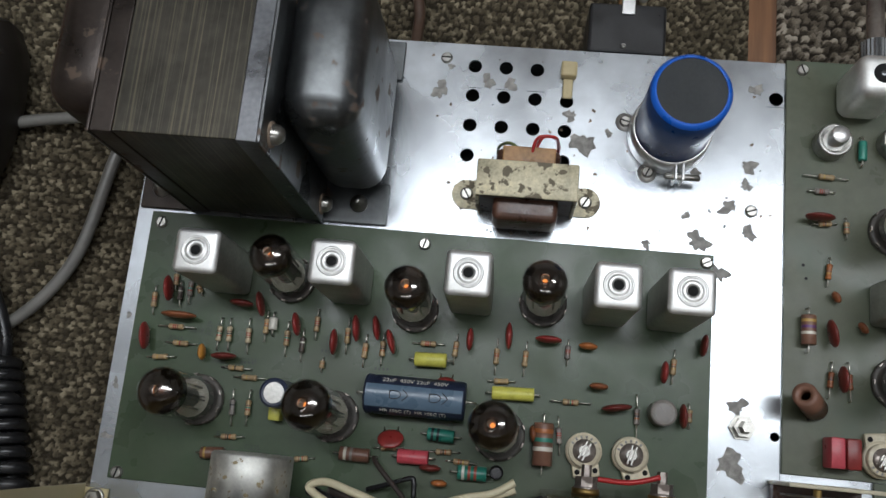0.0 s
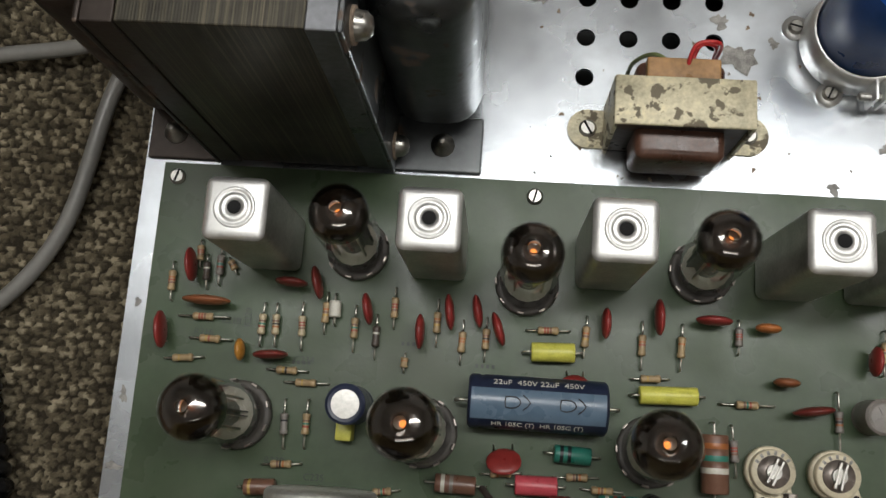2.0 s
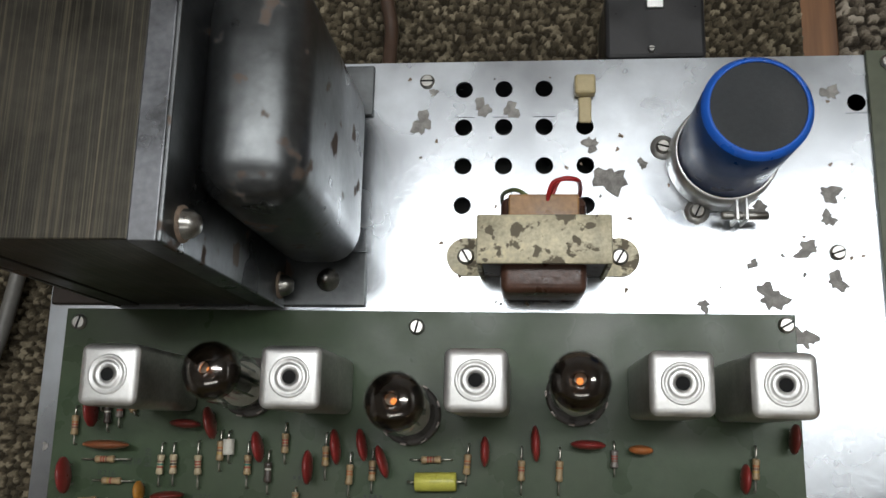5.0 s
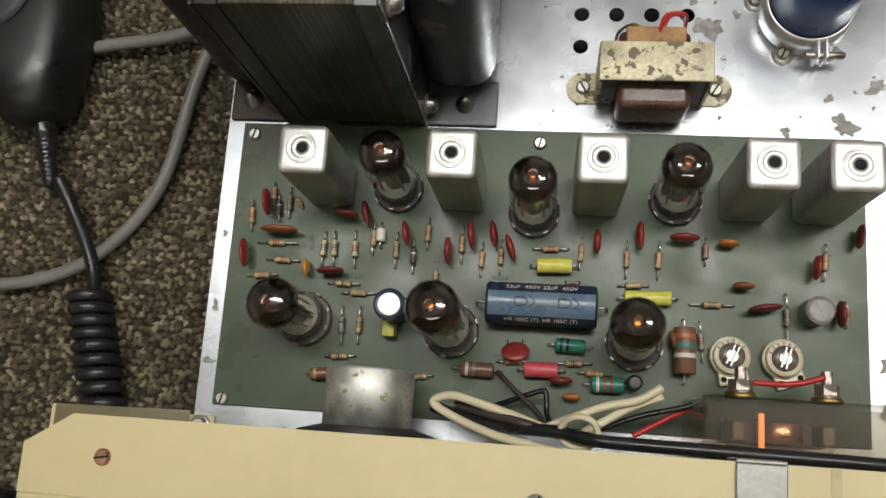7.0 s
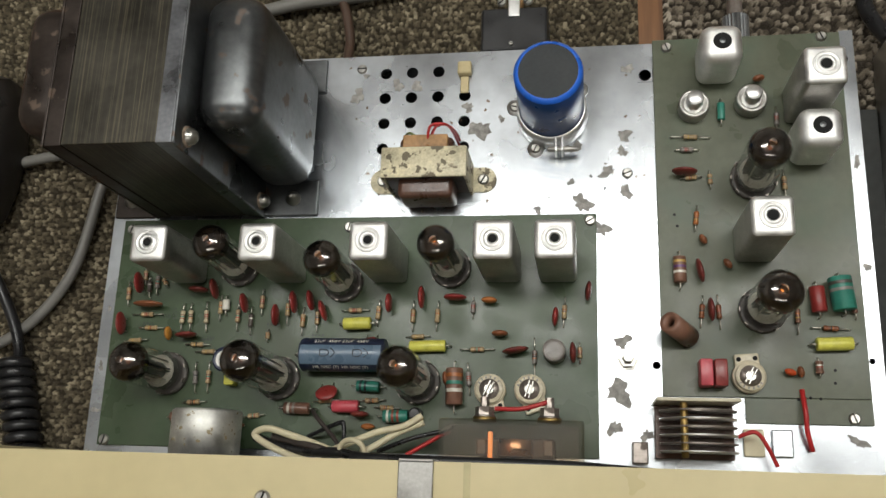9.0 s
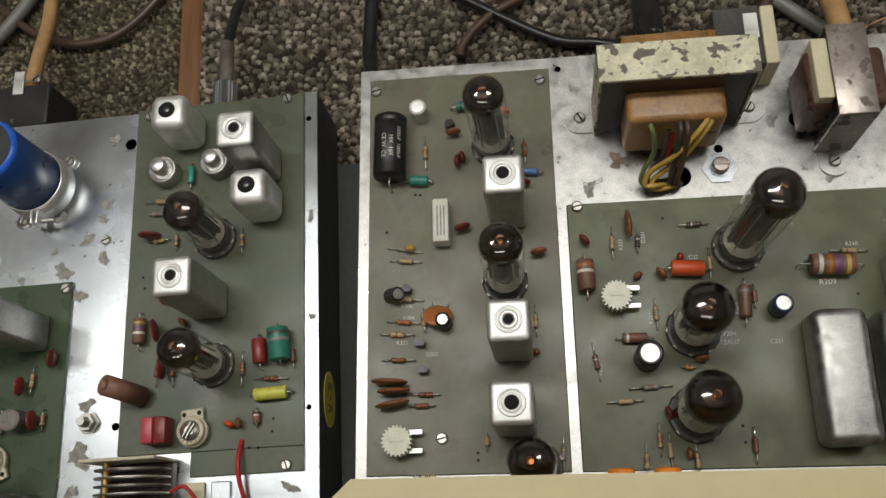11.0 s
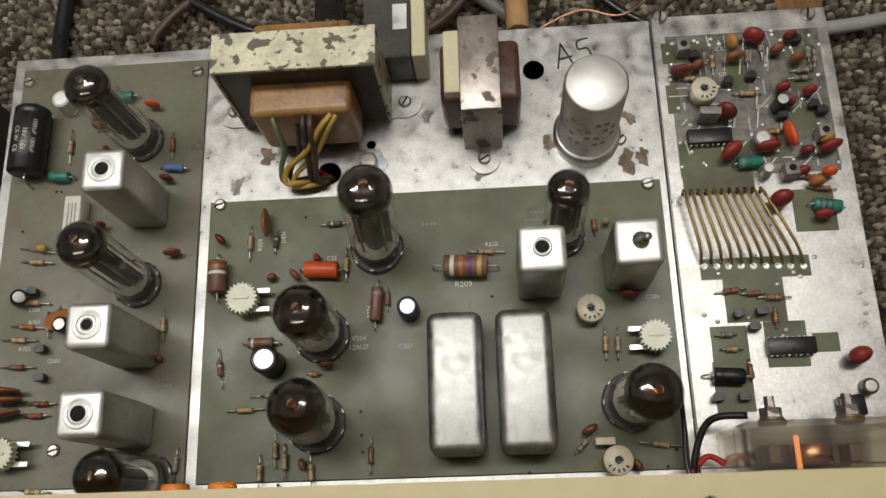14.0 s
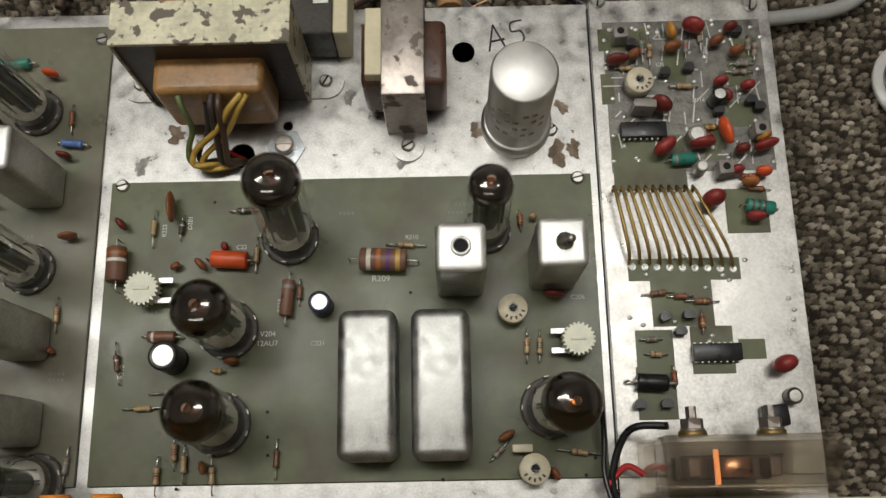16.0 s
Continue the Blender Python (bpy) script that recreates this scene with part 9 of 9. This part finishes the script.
part("print_bar", box(bmesh.new(), -0.0026, 0.0026, -0.0003, 0.0003, 0, 0.00008), FOIL, BOARD_E, at=pose(0.3331, -0.0028, 0.00199, 0, 0, 0))
part("print_bar", box(bmesh.new(), -0.0019, 0.0019, -0.0003, 0.0003, 0, 0.00008), FOIL, BOARD_E, at=pose(0.3315, -0.0013, 0.00200, 0, 0, 45))
part("print_bar", box(bmesh.new(), -0.0028, 0.0028, -0.0003, 0.0003, 0, 0.00008), SILK, BOARD_E, at=pose(0.3507, -0.0030, 0.00200, 0, 0, 100))
part("print_bar", box(bmesh.new(), -0.0044, 0.0044, -0.0003, 0.0003, 0, 0.00008), FOIL, BOARD_E, at=pose(0.3725, -0.0284, 0.00200, 0, 0, 100))
part("print_bar", box(bmesh.new(), -0.0033, 0.0033, -0.0003, 0.0003, 0, 0.00008), FOIL, BOARD_E, at=pose(0.3349, 0.0015, 0.00201, 0, 0, 90))
part("print_bar", box(bmesh.new(), -0.0023, 0.0023, -0.0003, 0.0003, 0, 0.00008), SILK, BOARD_E, at=pose(0.3274, 0.0028, 0.00201, 0, 0, 100))
part("print_bar", box(bmesh.new(), -0.0030, 0.0030, -0.0003, 0.0003, 0, 0.00008), FOIL, BOARD_E, at=pose(0.3122, 0.0005, 0.00202, 0, 0, 80))
part("print_bar", box(bmesh.new(), -0.0035, 0.0035, -0.0003, 0.0003, 0, 0.00008), FOIL, BOARD_E, at=pose(0.3290, -0.0295, 0.00202, 0, 0, 0))
part("print_bar", box(bmesh.new(), -0.0038, 0.0038, -0.0003, 0.0003, 0, 0.00008), SILK, BOARD_E, at=pose(0.3715, -0.0443, 0.00202, 0, 0, 0))
part("print_bar", box(bmesh.new(), -0.0032, 0.0032, -0.0003, 0.0003, 0, 0.00008), FOIL, BOARD_E, at=pose(0.3631, -0.0592, 0.00203, 0, 0, 45))
part("print_bar", box(bmesh.new(), -0.0022, 0.0022, -0.0003, 0.0003, 0, 0.00008), FOIL, BOARD_E, at=pose(0.3263, -0.0296, 0.00203, 0, 0, 0))
part("print_bar", box(bmesh.new(), -0.0024, 0.0024, -0.0003, 0.0003, 0, 0.00008), SILK, BOARD_E, at=pose(0.3279, -0.0501, 0.00204, 0, 0, 80))
part("print_bar", box(bmesh.new(), -0.0041, 0.0041, -0.0003, 0.0003, 0, 0.00008), FOIL, BOARD_E, at=pose(0.3493, -0.0296, 0.00204, 0, 0, 45))
part("print_bar", box(bmesh.new(), -0.0024, 0.0024, -0.0003, 0.0003, 0, 0.00008), FOIL, BOARD_E, at=pose(0.3674, -0.0590, 0.00204, 0, 0, 90))
part("print_bar", box(bmesh.new(), -0.0037, 0.0037, -0.0003, 0.0003, 0, 0.00008), SILK, BOARD_E, at=pose(0.3446, -0.0385, 0.00205, 0, 0, 80))
part("print_bar", box(bmesh.new(), -0.0019, 0.0019, -0.0003, 0.0003, 0, 0.00008), FOIL, BOARD_E, at=pose(0.3127, -0.0376, 0.00205, 0, 0, 45))
part("print_bar", box(bmesh.new(), -0.0042, 0.0042, -0.0003, 0.0003, 0, 0.00008), FOIL, BOARD_E, at=pose(0.3112, -0.0246, 0.00206, 0, 0, 0))
part("print_bar", box(bmesh.new(), -0.0033, 0.0033, -0.0003, 0.0003, 0, 0.00008), SILK, BOARD_E, at=pose(0.3454, -0.0591, 0.00206, 0, 0, 100))
part("print_bar", box(bmesh.new(), -0.0041, 0.0041, -0.0003, 0.0003, 0, 0.00008), FOIL, BOARD_E, at=pose(0.3544, 0.0010, 0.00206, 0, 0, 100))
part("print_bar", box(bmesh.new(), -0.0042, 0.0042, -0.0003, 0.0003, 0, 0.00008), FOIL, BOARD_E, at=pose(0.3640, -0.0296, 0.00207, 0, 0, 90))
part("print_bar", box(bmesh.new(), -0.0040, 0.0040, -0.0003, 0.0003, 0, 0.00008), SILK, BOARD_E, at=pose(0.3403, -0.0115, 0.00207, 0, 0, 80))
part("print_bar", box(bmesh.new(), -0.0034, 0.0034, -0.0003, 0.0003, 0, 0.00008), FOIL, BOARD_E, at=pose(0.3548, -0.0323, 0.00208, 0, 0, 80))
part("print_bar", box(bmesh.new(), -0.0029, 0.0029, -0.0003, 0.0003, 0, 0.00008), FOIL, BOARD_E, at=pose(0.3408, -0.0401, 0.00208, 0, 0, 90))
part("print_bar", box(bmesh.new(), -0.0031, 0.0031, -0.0003, 0.0003, 0, 0.00008), SILK, BOARD_E, at=pose(0.3456, -0.0281, 0.00208, 0, 0, 80))
part("print_bar", box(bmesh.new(), -0.0017, 0.0017, -0.0003, 0.0003, 0, 0.00008), FOIL, BOARD_E, at=pose(0.3378, -0.0254, 0.00209, 0, 0, 0))
part("print_bar", box(bmesh.new(), -0.0035, 0.0035, -0.0003, 0.0003, 0, 0.00008), FOIL, BOARD_E, at=pose(0.3255, -0.0075, 0.00209, 0, 0, 0))
part("print_bar", box(bmesh.new(), -0.0045, 0.0045, -0.0003, 0.0003, 0, 0.00008), SILK, BOARD_E, at=pose(0.3126, -0.0138, 0.00210, 0, 0, 0))
part("print_bar", box(bmesh.new(), -0.0022, 0.0022, -0.0003, 0.0003, 0, 0.00008), FOIL, BOARD_E, at=pose(0.3552, -0.0569, 0.00210, 0, 0, 0))
part("print_bar", box(bmesh.new(), -0.0045, 0.0045, -0.0003, 0.0003, 0, 0.00008), FOIL, BOARD_E, at=pose(0.3517, 0.0009, 0.00210, 0, 0, 90))
part("print_bar", box(bmesh.new(), -0.0033, 0.0033, -0.0003, 0.0003, 0, 0.00008), SILK, BOARD_E, at=pose(0.3555, -0.0320, 0.00211, 0, 0, 90))
part("print_bar", box(bmesh.new(), -0.0021, 0.0021, -0.0003, 0.0003, 0, 0.00008), FOIL, BOARD_E, at=pose(0.3371, -0.0497, 0.00211, 0, 0, 45))
part("print_bar", box(bmesh.new(), -0.0023, 0.0023, -0.0003, 0.0003, 0, 0.00008), FOIL, BOARD_E, at=pose(0.3460, -0.0177, 0.00212, 0, 0, 0))


def round_shoulder_can(x, y):
    """A coil can with generously rounded shoulders and a wide tuning hole."""
    root = group_root("coil_can", pose(x, y, 0.0016), "squat coil can with rounded shoulders and a wide tuning hole", "coil can", "coil cans on the boards")
    bm = bmesh.new()
    box(bm, -0.0095, 0.0095, -0.0095, 0.0095, 0, 0.0300, 0.0052, 6)
    part("shell", smooth(bm, 70), ALU_SATIN, root)
    part("tuning_hole", lathe(bmesh.new(), [(0.0042, 0.03015), (0, 0.03020)], 24), HOLE, root)
    part("core_slug", lathe(bmesh.new(), [(0.0014, 0.03025), (0.0011, 0.0304), (0, 0.0304)], 12), BELL, root)


for _x, _y in ROUND_CAN_SPOTS:
    round_shoulder_can(_x, _y)
